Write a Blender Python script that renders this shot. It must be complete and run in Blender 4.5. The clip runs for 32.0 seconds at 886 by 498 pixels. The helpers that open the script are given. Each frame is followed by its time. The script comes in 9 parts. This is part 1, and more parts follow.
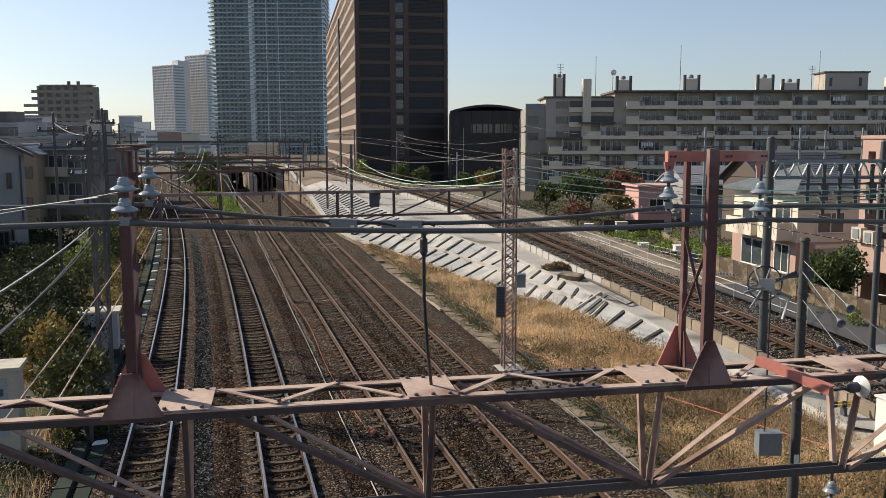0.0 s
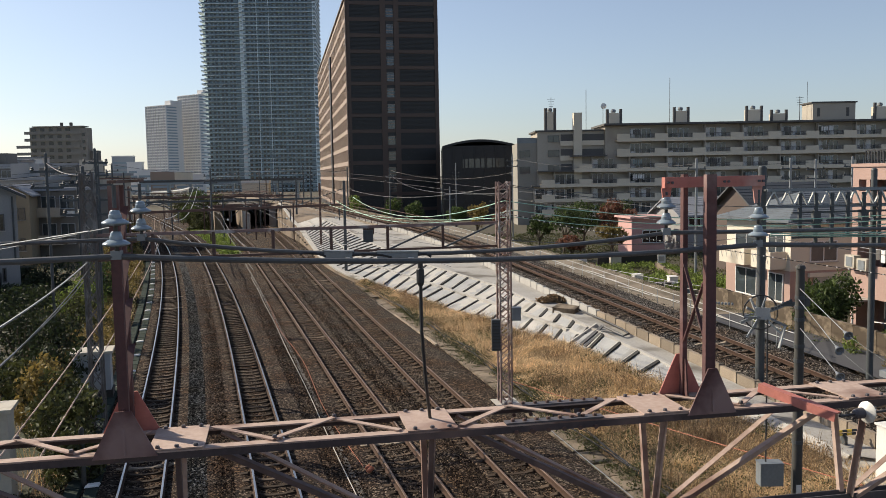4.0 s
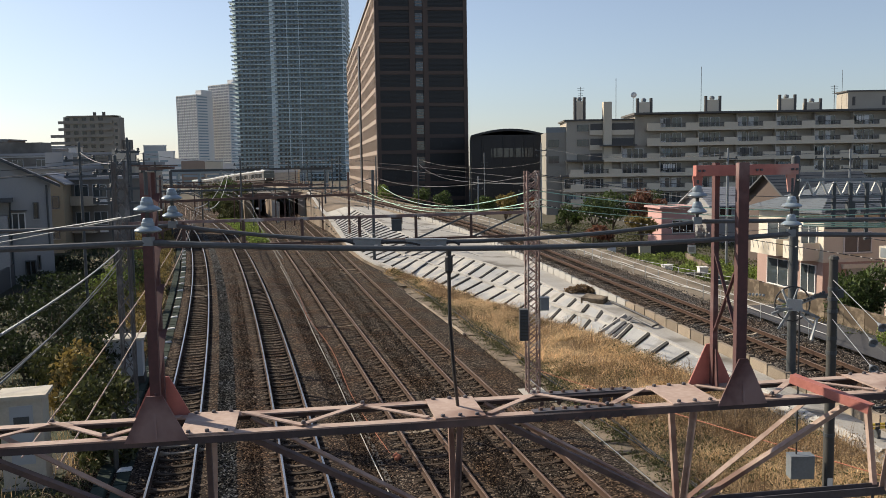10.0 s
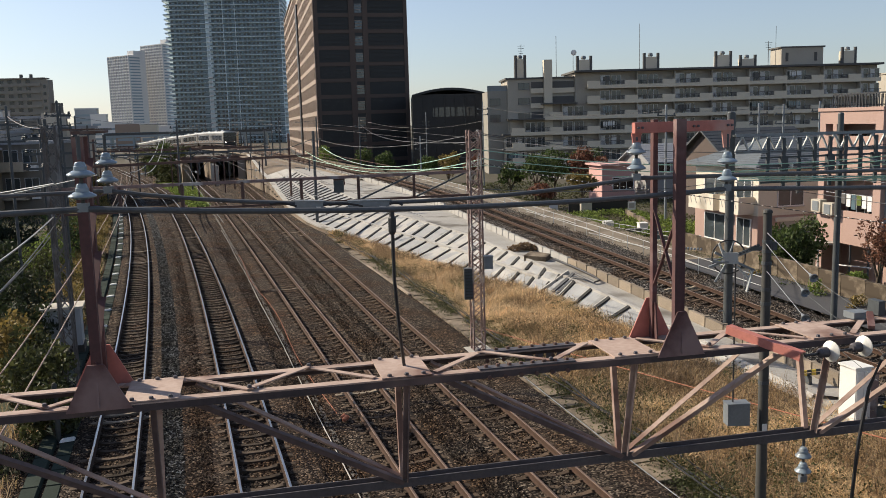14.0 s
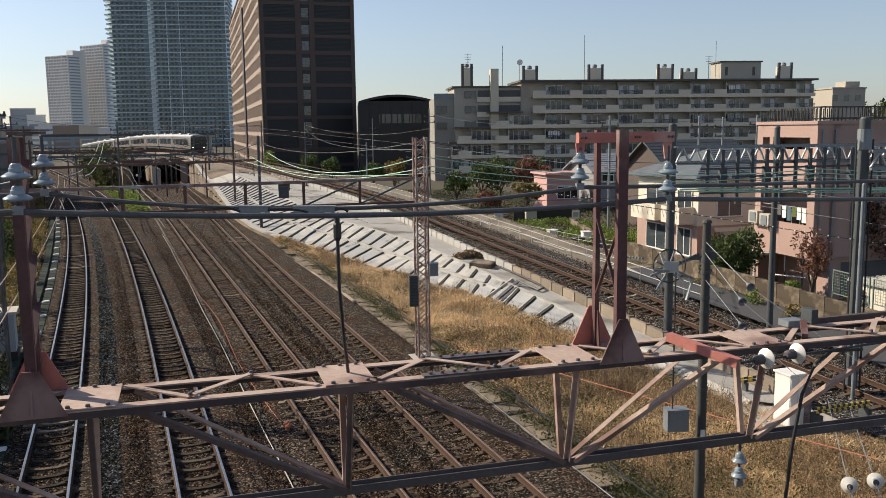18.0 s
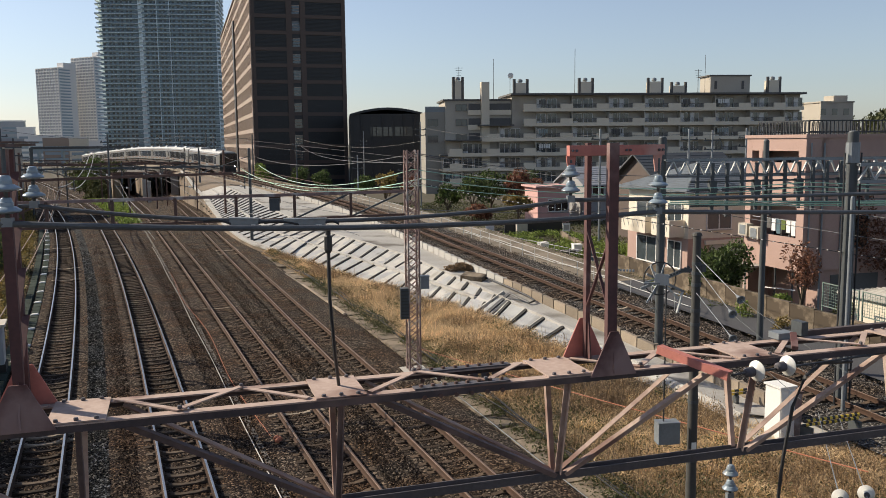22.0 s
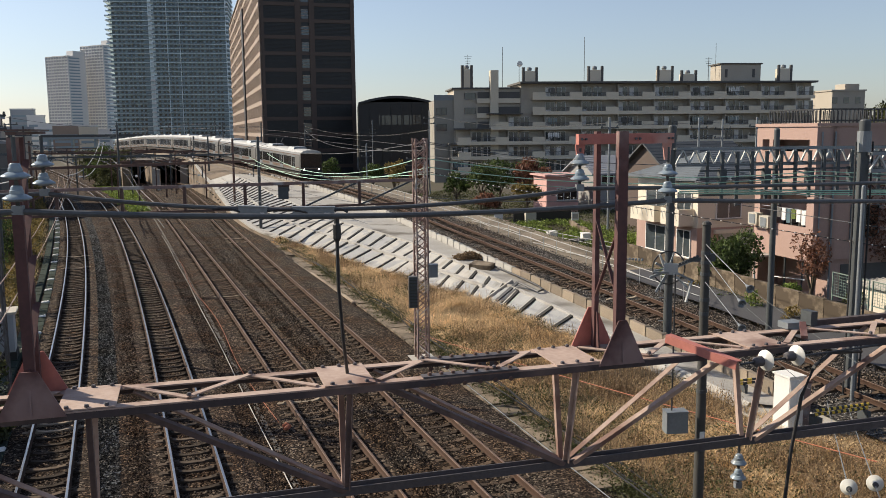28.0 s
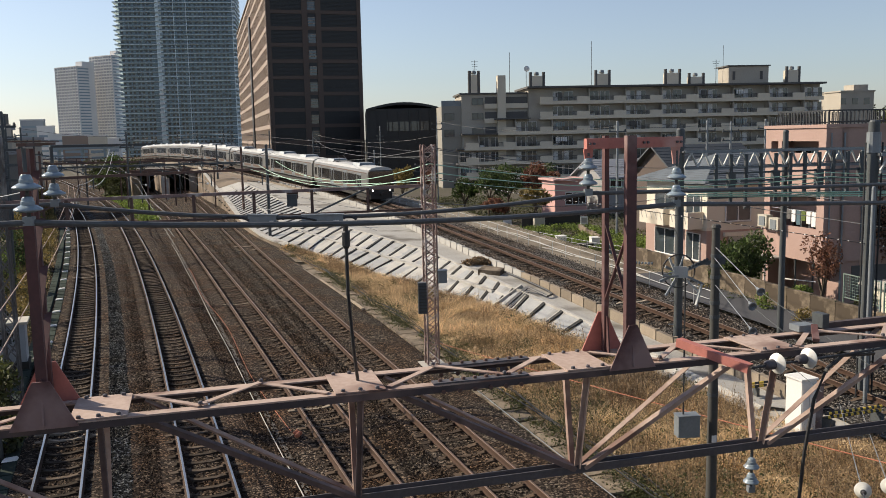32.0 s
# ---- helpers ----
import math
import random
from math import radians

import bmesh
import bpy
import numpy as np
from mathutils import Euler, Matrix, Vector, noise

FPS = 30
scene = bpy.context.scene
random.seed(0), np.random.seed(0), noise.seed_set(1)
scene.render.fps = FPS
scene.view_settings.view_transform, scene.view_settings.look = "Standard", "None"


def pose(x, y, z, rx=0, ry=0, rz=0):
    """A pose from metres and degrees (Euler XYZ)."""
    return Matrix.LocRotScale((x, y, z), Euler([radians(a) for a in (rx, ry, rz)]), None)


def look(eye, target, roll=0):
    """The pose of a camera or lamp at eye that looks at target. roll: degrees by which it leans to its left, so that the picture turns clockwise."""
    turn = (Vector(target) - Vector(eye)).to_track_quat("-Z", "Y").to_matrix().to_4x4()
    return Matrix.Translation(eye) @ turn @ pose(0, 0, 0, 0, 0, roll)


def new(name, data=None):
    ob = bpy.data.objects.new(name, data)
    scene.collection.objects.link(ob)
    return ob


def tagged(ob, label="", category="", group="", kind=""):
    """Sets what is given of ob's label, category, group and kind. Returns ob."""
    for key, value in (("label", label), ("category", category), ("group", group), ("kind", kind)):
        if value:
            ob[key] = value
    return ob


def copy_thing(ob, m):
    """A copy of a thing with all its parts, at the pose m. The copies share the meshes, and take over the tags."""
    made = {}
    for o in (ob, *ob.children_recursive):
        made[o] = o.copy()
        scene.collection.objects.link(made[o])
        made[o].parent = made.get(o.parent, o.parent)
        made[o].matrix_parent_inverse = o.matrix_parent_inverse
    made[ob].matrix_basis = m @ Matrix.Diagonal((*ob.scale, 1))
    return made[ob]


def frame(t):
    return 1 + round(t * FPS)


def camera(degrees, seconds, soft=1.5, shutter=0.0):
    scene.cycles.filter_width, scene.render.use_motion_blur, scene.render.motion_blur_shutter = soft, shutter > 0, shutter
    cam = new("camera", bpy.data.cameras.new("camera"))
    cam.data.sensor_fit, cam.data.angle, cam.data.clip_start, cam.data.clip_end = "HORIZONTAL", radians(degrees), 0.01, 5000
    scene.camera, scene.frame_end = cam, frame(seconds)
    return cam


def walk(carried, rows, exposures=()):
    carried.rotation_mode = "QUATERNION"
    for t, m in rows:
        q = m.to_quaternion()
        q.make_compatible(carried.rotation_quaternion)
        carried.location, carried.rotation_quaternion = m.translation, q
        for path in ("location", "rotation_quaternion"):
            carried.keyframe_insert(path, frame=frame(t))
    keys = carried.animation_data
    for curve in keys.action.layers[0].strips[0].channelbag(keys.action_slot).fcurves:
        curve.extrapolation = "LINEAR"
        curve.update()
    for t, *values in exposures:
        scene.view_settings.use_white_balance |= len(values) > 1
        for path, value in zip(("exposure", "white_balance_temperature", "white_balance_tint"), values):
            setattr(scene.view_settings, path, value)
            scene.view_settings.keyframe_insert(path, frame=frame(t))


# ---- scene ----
DEGREES = 54.1
PATH = [
    (0, pose(0.000, -0.000, 8.400, 82.762, 0.150, -0.000)),
    (0.5, pose(-0.004, 0.005, 8.398, 83.510, 0.373, -0.432)),
    (1, pose(-0.003, 0.010, 8.399, 83.438, 1.216, -0.319)),
    (1.5, pose(-0.009, -0.003, 8.399, 83.270, 1.485, -0.283)),
    (2, pose(-0.005, -0.005, 8.398, 83.435, 1.346, -0.190)),
    (2.5, pose(-0.008, 0.008, 8.395, 83.512, 1.153, -0.299)),
    (4.5, pose(-0.021, 0.071, 8.355, 85.635, 1.024, -0.509)),
    (5, pose(-0.023, 0.069, 8.354, 85.921, 1.396, 0.508)),
    (5.5, pose(-0.022, 0.066, 8.355, 85.404, 1.980, 1.027)),
    (6, pose(-0.021, 0.065, 8.354, 84.813, 2.288, 0.720)),
    (6.5, pose(-0.021, 0.065, 8.353, 84.466, 2.041, 0.557)),
    (7, pose(-0.020, 0.068, 8.351, 84.720, 1.247, 1.015)),
    (7.5, pose(-0.022, 0.066, 8.352, 85.146, 0.423, 1.517)),
    (8, pose(-0.021, 0.067, 8.352, 85.371, 0.335, 1.767)),
    (8.5, pose(-0.021, 0.065, 8.353, 85.103, 0.675, 1.795)),
    (9, pose(-0.022, 0.066, 8.352, 84.669, 0.969, 1.620)),
    (9.5, pose(-0.022, 0.066, 8.352, 84.415, 0.990, 1.405)),
    (10, pose(-0.021, 0.070, 8.351, 84.408, 0.940, 1.365)),
    (10.5, pose(-0.021, 0.070, 8.350, 84.249, 0.936, 1.398)),
    (11, pose(-0.020, 0.068, 8.352, 83.877, 0.998, 1.281)),
    (11.5, pose(-0.020, 0.070, 8.350, 83.503, 1.114, 0.887)),
    (12, pose(-0.021, 0.073, 8.350, 83.289, 1.182, 0.332)),
    (12.5, pose(-0.022, 0.068, 8.350, 83.188, 1.207, -0.336)),
    (13, pose(-0.020, 0.061, 8.351, 82.948, 1.232, -0.985)),
    (13.5, pose(-0.021, 0.065, 8.351, 82.322, 1.213, -1.457)),
    (14, pose(-0.019, 0.065, 8.351, 81.705, 1.633, -2.455)),
    (14.5, pose(-0.018, 0.059, 8.350, 81.569, 2.536, -3.511)),
    (15, pose(-0.018, 0.051, 8.351, 82.190, 2.479, -4.332)),
    (15.5, pose(-0.017, 0.062, 8.349, 82.865, 2.127, -5.493)),
    (17.5, pose(-0.019, 0.056, 8.351, 81.906, 0.903, -6.212)),
    (18, pose(-0.018, 0.057, 8.352, 82.101, 0.659, -5.945)),
    (18.5, pose(-0.018, 0.062, 8.350, 82.314, 0.453, -5.761)),
    (19, pose(-0.019, 0.061, 8.352, 82.613, 0.425, -5.723)),
    (19.5, pose(-0.017, 0.060, 8.352, 82.894, 0.502, -5.693)),
    (20, pose(-0.019, 0.057, 8.352, 82.964, 0.527, -5.671)),
    (20.5, pose(-0.019, 0.060, 8.350, 82.822, 0.591, -5.852)),
    (21, pose(-0.017, 0.066, 8.350, 82.876, 0.590, -6.172)),
    (21.5, pose(-0.018, 0.059, 8.351, 82.977, 0.610, -6.438)),
    (22, pose(-0.018, 0.059, 8.350, 82.934, 0.569, -6.534)),
    (22.5, pose(-0.019, 0.057, 8.351, 82.808, 0.595, -6.435)),
    (23, pose(-0.018, 0.059, 8.351, 82.651, 0.644, -6.269)),
    (23.5, pose(-0.018, 0.058, 8.350, 82.597, 0.654, -6.168)),
    (24, pose(-0.018, 0.057, 8.351, 82.598, 0.661, -6.146)),
    (24.5, pose(-0.019, 0.057, 8.351, 82.593, 0.683, -6.129)),
    (25, pose(-0.019, 0.060, 8.351, 82.533, 0.705, -6.130)),
    (25.5, pose(-0.017, 0.057, 8.353, 82.513, 0.721, -6.146)),
    (27.5, pose(-0.018, 0.055, 8.350, 82.334, 0.579, -5.979)),
    (28, pose(-0.018, 0.060, 8.349, 82.191, 0.525, -5.959)),
    (28.5, pose(-0.018, 0.057, 8.350, 82.312, 0.499, -5.894)),
    (29, pose(-0.019, 0.056, 8.351, 82.698, 0.312, -5.739)),
    (29.5, pose(-0.017, 0.058, 8.351, 83.048, 0.190, -5.908)),
    (30, pose(-0.021, 0.054, 8.354, 83.027, 0.236, -6.048)),
    (30.5, pose(-0.020, 0.058, 8.352, 82.947, 0.443, -5.763)),
    (31, pose(-0.019, 0.058, 8.353, 82.820, 0.684, -5.490)),
    (31.5, pose(-0.022, 0.059, 8.351, 82.771, 1.003, -5.422)),
    (32, pose(-0.019, 0.059, 8.353, 82.567, 1.196, -5.456)),
]
cam = camera(DEGREES, 32.0, soft=0.6)
walk(cam, PATH)

# ---- light ----
SUN_AZ, SUN_EL = -62.0, 33.0          # from straight ahead (+y), negative to the left
world = bpy.data.worlds.new("world")
scene.world = world
world.use_nodes = True
wn = world.node_tree
sky = wn.nodes.new("ShaderNodeTexSky")
sky.sky_type = "NISHITA"
sky.sun_disc = False
sky.sun_elevation = radians(SUN_EL)
sky.sun_rotation = radians(SUN_AZ)
sky.air_density, sky.dust_density, sky.ozone_density, sky.altitude = 1.0, 0.6, 3.2, 0
pale = wn.nodes.new("ShaderNodeHueSaturation")     # a hazy, milky autumn sky
pale.inputs["Saturation"].default_value, pale.inputs["Value"].default_value = 0.74, 1.03
wn.links.new(sky.outputs[0], pale.inputs["Color"])
tint = wn.nodes.new("ShaderNodeMixRGB")            # haze takes the green out of the low sky
tint.blend_type = "MULTIPLY"
tint.inputs[0].default_value, tint.inputs[2].default_value = 1.0, (0.985, 0.985, 1.03, 1)
wn.links.new(pale.outputs[0], tint.inputs[1])
wn.links.new(tint.outputs[0], wn.nodes["Background"].inputs[0])
wn.nodes["Background"].inputs[1].default_value = 0.088
sun = new("sun", bpy.data.lights.new("sun", "SUN"))
sun.data.energy, sun.data.angle, sun.data.color = 5.0, radians(0.53), (1.0, 0.88, 0.70)
sdir = Vector((math.sin(radians(SUN_AZ)) * math.cos(radians(SUN_EL)), math.cos(radians(SUN_AZ)) * math.cos(radians(SUN_EL)), math.sin(radians(SUN_EL))))
sun.matrix_world = look(sdir * 100, (0, 0, 0))
scene.view_settings.exposure = 0.40


# ---- materials ----
def mat(name, a, b=None, rough=0.8, metal=0.0, scale=3.0, fine=40.0, bump=0.15, dist=0.01, spread=0.0, stain=None, stain_at=0.62, coords="Object", spec=0.5):
    """Two colours mixed by coarse and fine noise, with fine relief; stain: a third colour in patches; spread: lightness by object."""
    m = bpy.data.materials.new(name)
    m.use_nodes = True
    nt = m.node_tree
    n, l = nt.nodes, nt.links
    bsdf = n["Principled BSDF"]
    tc = n.new("ShaderNodeTexCoord")
    co = tc.outputs[coords]
    b = b or tuple(c * 0.7 for c in a)
    n1, n2 = n.new("ShaderNodeTexNoise"), n.new("ShaderNodeTexNoise")
    for node, s, d in ((n1, scale, 6), (n2, fine, 4)):
        node.inputs["Scale"].default_value, node.inputs["Detail"].default_value = s, d
        l.new(co, node.inputs["Vector"])
    add = n.new("ShaderNodeMath")
    add.operation = "ADD"
    l.new(n1.outputs[0], add.inputs[0])
    l.new(n2.outputs[0], add.inputs[1])
    ramp = n.new("ShaderNodeValToRGB")
    ramp.color_ramp.elements[0].position, ramp.color_ramp.elements[1].position = 0.3, 0.7
    ramp.color_ramp.elements[0].color, ramp.color_ramp.elements[1].color = (*b, 1), (*a, 1)
    half = n.new("ShaderNodeMath")
    half.operation = "MULTIPLY"
    half.inputs[1].default_value = 0.5
    l.new(add.outputs[0], half.inputs[0])
    l.new(half.outputs[0], ramp.inputs[0])
    col = ramp.outputs[0]
    if stain:
        n3 = n.new("ShaderNodeTexNoise")
        n3.inputs["Scale"].default_value, n3.inputs["Detail"].default_value = scale * 0.6, 8
        l.new(co, n3.inputs["Vector"])
        r3 = n.new("ShaderNodeValToRGB")
        r3.color_ramp.elements[0].position, r3.color_ramp.elements[1].position = stain_at - 0.08, stain_at + 0.04
        r3.color_ramp.elements[0].color, r3.color_ramp.elements[1].color = (0, 0, 0, 1), (1, 1, 1, 1)
        l.new(n3.outputs[0], r3.inputs[0])
        mx = n.new("ShaderNodeMixRGB")
        mx.inputs[2].default_value = (*stain, 1)
        l.new(r3.outputs[0], mx.inputs[0])
        l.new(col, mx.inputs[1])
        col = mx.outputs[0]
    if spread:
        oi = n.new("ShaderNodeObjectInfo")
        mr = n.new("ShaderNodeMapRange")
        mr.inputs[3].default_value, mr.inputs[4].default_value = 1 - spread, 1 + spread
        l.new(oi.outputs["Random"], mr.inputs[0])
        hs = n.new("ShaderNodeHueSaturation")
        l.new(mr.outputs[0], hs.inputs["Value"])
        l.new(col, hs.inputs["Color"])
        col = hs.outputs[0]
    l.new(col, bsdf.inputs["Base Color"])
    bsdf.inputs["Roughness"].default_value, bsdf.inputs["Metallic"].default_value = rough, metal
    bsdf.inputs["Specular IOR Level"].default_value = spec
    if bump:
        bp = n.new("ShaderNodeBump")
        bp.inputs["Strength"].default_value, bp.inputs["Distance"].default_value = bump, dist
        l.new(n2.outputs[0], bp.inputs["Height"])
        l.new(bp.outputs[0], bsdf.inputs["Normal"])
    return m


def gravel_mat(name, cols, size, patch=None, patch_scale=0.12):
    """Crushed stone: every Voronoi cell a stone of its own grey, with relief; patch: a tint in large drifts."""
    m = bpy.data.materials.new(name)
    m.use_nodes = True
    n, l = m.node_tree.nodes, m.node_tree.links
    bsdf = n["Principled BSDF"]
    tc = n.new("ShaderNodeTexCoord")
    vo = n.new("ShaderNodeTexVoronoi")
    vo.inputs["Scale"].default_value = 1 / size
    l.new(tc.outputs["Object"], vo.inputs["Vector"])
    ramp = n.new("ShaderNodeValToRGB")
    ramp.color_ramp.interpolation = "LINEAR"
    els = ramp.color_ramp.elements
    for i, c in enumerate(cols):
        e = els[i] if i < 2 else els.new(1)
        e.position, e.color = i / (len(cols) - 1), (*c, 1)
    sep = n.new("ShaderNodeSeparateColor")
    l.new(vo.outputs["Color"], sep.inputs[0])
    l.new(sep.outputs[0], ramp.inputs[0])
    col = ramp.outputs[0]
    if patch:
        no = n.new("ShaderNodeTexNoise")
        no.inputs["Scale"].default_value, no.inputs["Detail"].default_value = patch_scale, 9
        l.new(tc.outputs["Object"], no.inputs["Vector"])
        r2 = n.new("ShaderNodeValToRGB")
        r2.color_ramp.elements[0].position, r2.color_ramp.elements[1].position = 0.42, 0.62
        l.new(no.outputs[0], r2.inputs[0])
        mx = n.new("ShaderNodeMixRGB")
        mx.blend_type = "MULTIPLY"
        mx.inputs[2].default_value = (*patch, 1)
        l.new(r2.outputs[0], mx.inputs[0])
        l.new(col, mx.inputs[1])
        col = mx.outputs[0]
    l.new(col, bsdf.inputs["Base Color"])
    bsdf.inputs["Roughness"].default_value, bsdf.inputs["Specular IOR Level"].default_value = 0.95, 0.15
    bp = n.new("ShaderNodeBump")
    bp.inputs["Strength"].default_value, bp.inputs["Distance"].default_value = 1.0, size * 0.9
    inv = n.new("ShaderNodeMath")
    inv.operation = "SUBTRACT"
    inv.inputs[0].default_value = 1.0
    l.new(vo.outputs["Distance"], inv.inputs[1])
    l.new(inv.outputs[0], bp.inputs["Height"])
    l.new(bp.outputs[0], bsdf.inputs["Normal"])
    return m


def leaf_mat(name, a, b):
    m = mat(name, a, b, rough=0.7, scale=0.8, fine=9, bump=0)
    n, l = m.node_tree.nodes, m.node_tree.links
    bsdf = n["Principled BSDF"]
    geo = n.new("ShaderNodeNewGeometry")
    mr = n.new("ShaderNodeMapRange")
    mr.inputs[3].default_value, mr.inputs[4].default_value = 0.4, 1.7
    l.new(geo.outputs["Random Per Island"], mr.inputs[0])
    hs = n.new("ShaderNodeHueSaturation")
    old = bsdf.inputs["Base Color"].links[0].from_socket
    l.new(old, hs.inputs["Color"])
    l.new(mr.outputs[0], hs.inputs["Value"])
    l.new(hs.outputs[0], bsdf.inputs["Base Color"])
    thin = n.new("ShaderNodeBsdfTranslucent")          # light shines through the leaf
    l.new(hs.outputs[0], thin.inputs["Color"])
    mx = n.new("ShaderNodeMixShader")
    mx.inputs[0].default_value = 0.27
    l.new(bsdf.outputs[0], mx.inputs[1])
    l.new(thin.outputs[0], mx.inputs[2])
    l.new(mx.outputs[0], n["Material Output"].inputs["Surface"])
    return m


def glass_mat(name, col, rough=0.08):
    m = mat(name, col, tuple(c * 0.6 for c in col), rough=rough, scale=0.3, fine=2, bump=0)
    m.node_tree.nodes["Principled BSDF"].inputs["Specular IOR Level"].default_value = 0.8
    return m


M = {}
M["ballast"] = gravel_mat("ballast", [(0.007, 0.0048, 0.0035), (0.0155, 0.0105, 0.0075), (0.031, 0.0215, 0.015), (0.055, 0.039, 0.028), (0.22, 0.175, 0.135)], 0.05, (0.88, 0.68, 0.52), 0.45)
M["ballast_dark"] = gravel_mat("ballast_dark", [(0.0045, 0.0045, 0.0048), (0.008, 0.0082, 0.0088), (0.015, 0.0157, 0.017), (0.034, 0.036, 0.039), (0.22, 0.23, 0.24)], 0.055, (0.85, 0.76, 0.66), 0.5)
M["earth"] = mat("earth", (0.09, 0.07, 0.045), (0.045, 0.036, 0.022), rough=0.95, scale=0.25, fine=9, bump=0.5, dist=0.05, stain=(0.06, 0.052, 0.03), stain_at=0.5)
M["sleeper"] = mat("sleeper", (0.092, 0.065, 0.045), (0.043, 0.030, 0.021), rough=0.95, scale=4, fine=40, bump=0.4, spread=0.65, spec=0.2)
M["sleeper_dark"] = mat("sleeper_dark", (0.095, 0.072, 0.054), (0.045, 0.034, 0.026), rough=0.95, scale=4, fine=40, bump=0.4, spread=0.6, spec=0.15)
M["sleeper_pale"] = mat("sleeper_pale", (0.36, 0.30, 0.23), (0.20, 0.16, 0.12), rough=0.95, scale=4, fine=40, bump=0.4, spread=0.3, spec=0.2)
M["rail_side"] = mat("rail_side", (0.085, 0.047, 0.030), (0.045, 0.027, 0.019), rough=0.85, metal=0.1, scale=6, fine=60, bump=0.2, spec=0.3)
M["rail_top"] = mat("rail_top", (0.62, 0.60, 0.57), (0.45, 0.42, 0.40), rough=0.28, metal=1.0, scale=2, fine=50, bump=0.03)
M["rail_top_dull"] = mat("rail_top_dull", (0.23, 0.155, 0.11), (0.14, 0.09, 0.065), rough=0.5, metal=0.6, scale=2, fine=50, bump=0.05)
M["concrete"] = mat("concrete", (0.46, 0.44, 0.40), (0.34, 0.32, 0.29), rough=0.9, scale=0.8, fine=25, bump=0.25, stain=(0.20, 0.18, 0.15), stain_at=0.66)
M["concrete_pale"] = mat("concrete_pale", (0.46, 0.445, 0.415), (0.35, 0.335, 0.31), rough=0.9, scale=0.9, fine=16, bump=0.35, stain=(0.29, 0.27, 0.24), stain_at=0.63)
M["sheet"] = mat("sheet", (0.345, 0.35, 0.35), (0.25, 0.253, 0.255), rough=0.8, scale=1.4, fine=14, bump=0.6, dist=0.03, stain=(0.20, 0.195, 0.185), stain_at=0.66)
M["wall_block"] = mat("wall_block", (0.33, 0.27, 0.20), (0.20, 0.16, 0.12), rough=0.9, scale=1.5, fine=25, bump=0.3, spread=0.3)
M["asphalt"] = mat("asphalt", (0.075, 0.075, 0.08), (0.045, 0.045, 0.05), rough=0.9, scale=0.5, fine=60, bump=0.3)
M["old_red"] = mat("old_red", (0.135, 0.056, 0.052), (0.072, 0.037, 0.036), rough=0.8, scale=2.5, fine=30, bump=0.25, dist=0.004, stain=(0.29, 0.20, 0.185), stain_at=0.6)
# shade on the near faces of the truss is mixed into these two reds
M["chord_shaded_red"] = mat("chord_shaded_red", (0.092, 0.07, 0.07), (0.05, 0.04, 0.041), rough=0.8, scale=2.0, fine=26, bump=0.25, dist=0.004, stain=(0.17, 0.115, 0.10), stain_at=0.62)
M["web_shaded_red"] = mat("web_shaded_red", (0.165, 0.120, 0.115), (0.080, 0.060, 0.060), rough=0.7, scale=2.4, fine=26, bump=0.25, dist=0.004, stain=(0.28, 0.20, 0.18), stain_at=0.62)
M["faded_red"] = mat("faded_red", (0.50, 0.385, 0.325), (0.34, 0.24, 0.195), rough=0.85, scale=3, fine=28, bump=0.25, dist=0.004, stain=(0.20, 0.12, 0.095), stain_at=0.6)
# paint of the cross arms; also stands for sunlight on the back gussets
M["fresh_lit_red"] = mat("fresh_lit_red", (0.52, 0.19, 0.15), (0.38, 0.135, 0.11), rough=0.7, scale=3, fine=30, bump=0.2, dist=0.004, stain=(0.52, 0.36, 0.31), stain_at=0.62)
M["dark_steel"] = mat("dark_steel", (0.13, 0.12, 0.13), (0.08, 0.075, 0.08), rough=0.65, metal=0.3, scale=4, fine=40, bump=0.15)
M["rust"] = mat("rust", (0.17, 0.10, 0.08), (0.09, 0.06, 0.05), rough=0.85, metal=0.2, scale=3, fine=30, bump=0.25)
M["lattice"] = mat("lattice", (0.30, 0.20, 0.18), (0.16, 0.11, 0.10), rough=0.85, scale=2, fine=20, bump=0.2, stain=(0.45, 0.42, 0.40), stain_at=0.6)
M["galv"] = mat("galv", (0.25, 0.275, 0.29), (0.18, 0.195, 0.21), rough=0.55, metal=0.35, scale=2, fine=25, bump=0.1)
M["galv_dark"] = mat("galv_dark", (0.095, 0.105, 0.11), (0.06, 0.066, 0.07), rough=0.6, metal=0.3, scale=2, fine=25, bump=0.1)
M["cable_black"] = mat("cable_black", (0.035, 0.035, 0.037), (0.02, 0.02, 0.022), rough=0.55, scale=5, fine=40, bump=0.1)
M["cable_grey"] = mat("cable_grey", (0.10, 0.105, 0.11), (0.06, 0.063, 0.067), rough=0.55, scale=5, fine=40, bump=0.1)
M["wire_green"] = mat("wire_green", (0.42, 0.64, 0.50), (0.32, 0.52, 0.40), rough=0.5, metal=0.2, scale=5, fine=40, bump=0)
M["porcelain"] = mat("porcelain", (0.27, 0.33, 0.38), (0.21, 0.265, 0.31), rough=0.22, scale=6, fine=40, bump=0.02, stain=(0.19, 0.20, 0.21), stain_at=0.64)
M["porcelain_white"] = mat("porcelain_white", (0.80, 0.79, 0.74), (0.68, 0.66, 0.60), rough=0.2, scale=6, fine=40, bump=0.02)
M["orange"] = mat("orange", (0.42, 0.13, 0.06), (0.26, 0.09, 0.045), rough=0.7, scale=4, fine=30, bump=0.1)
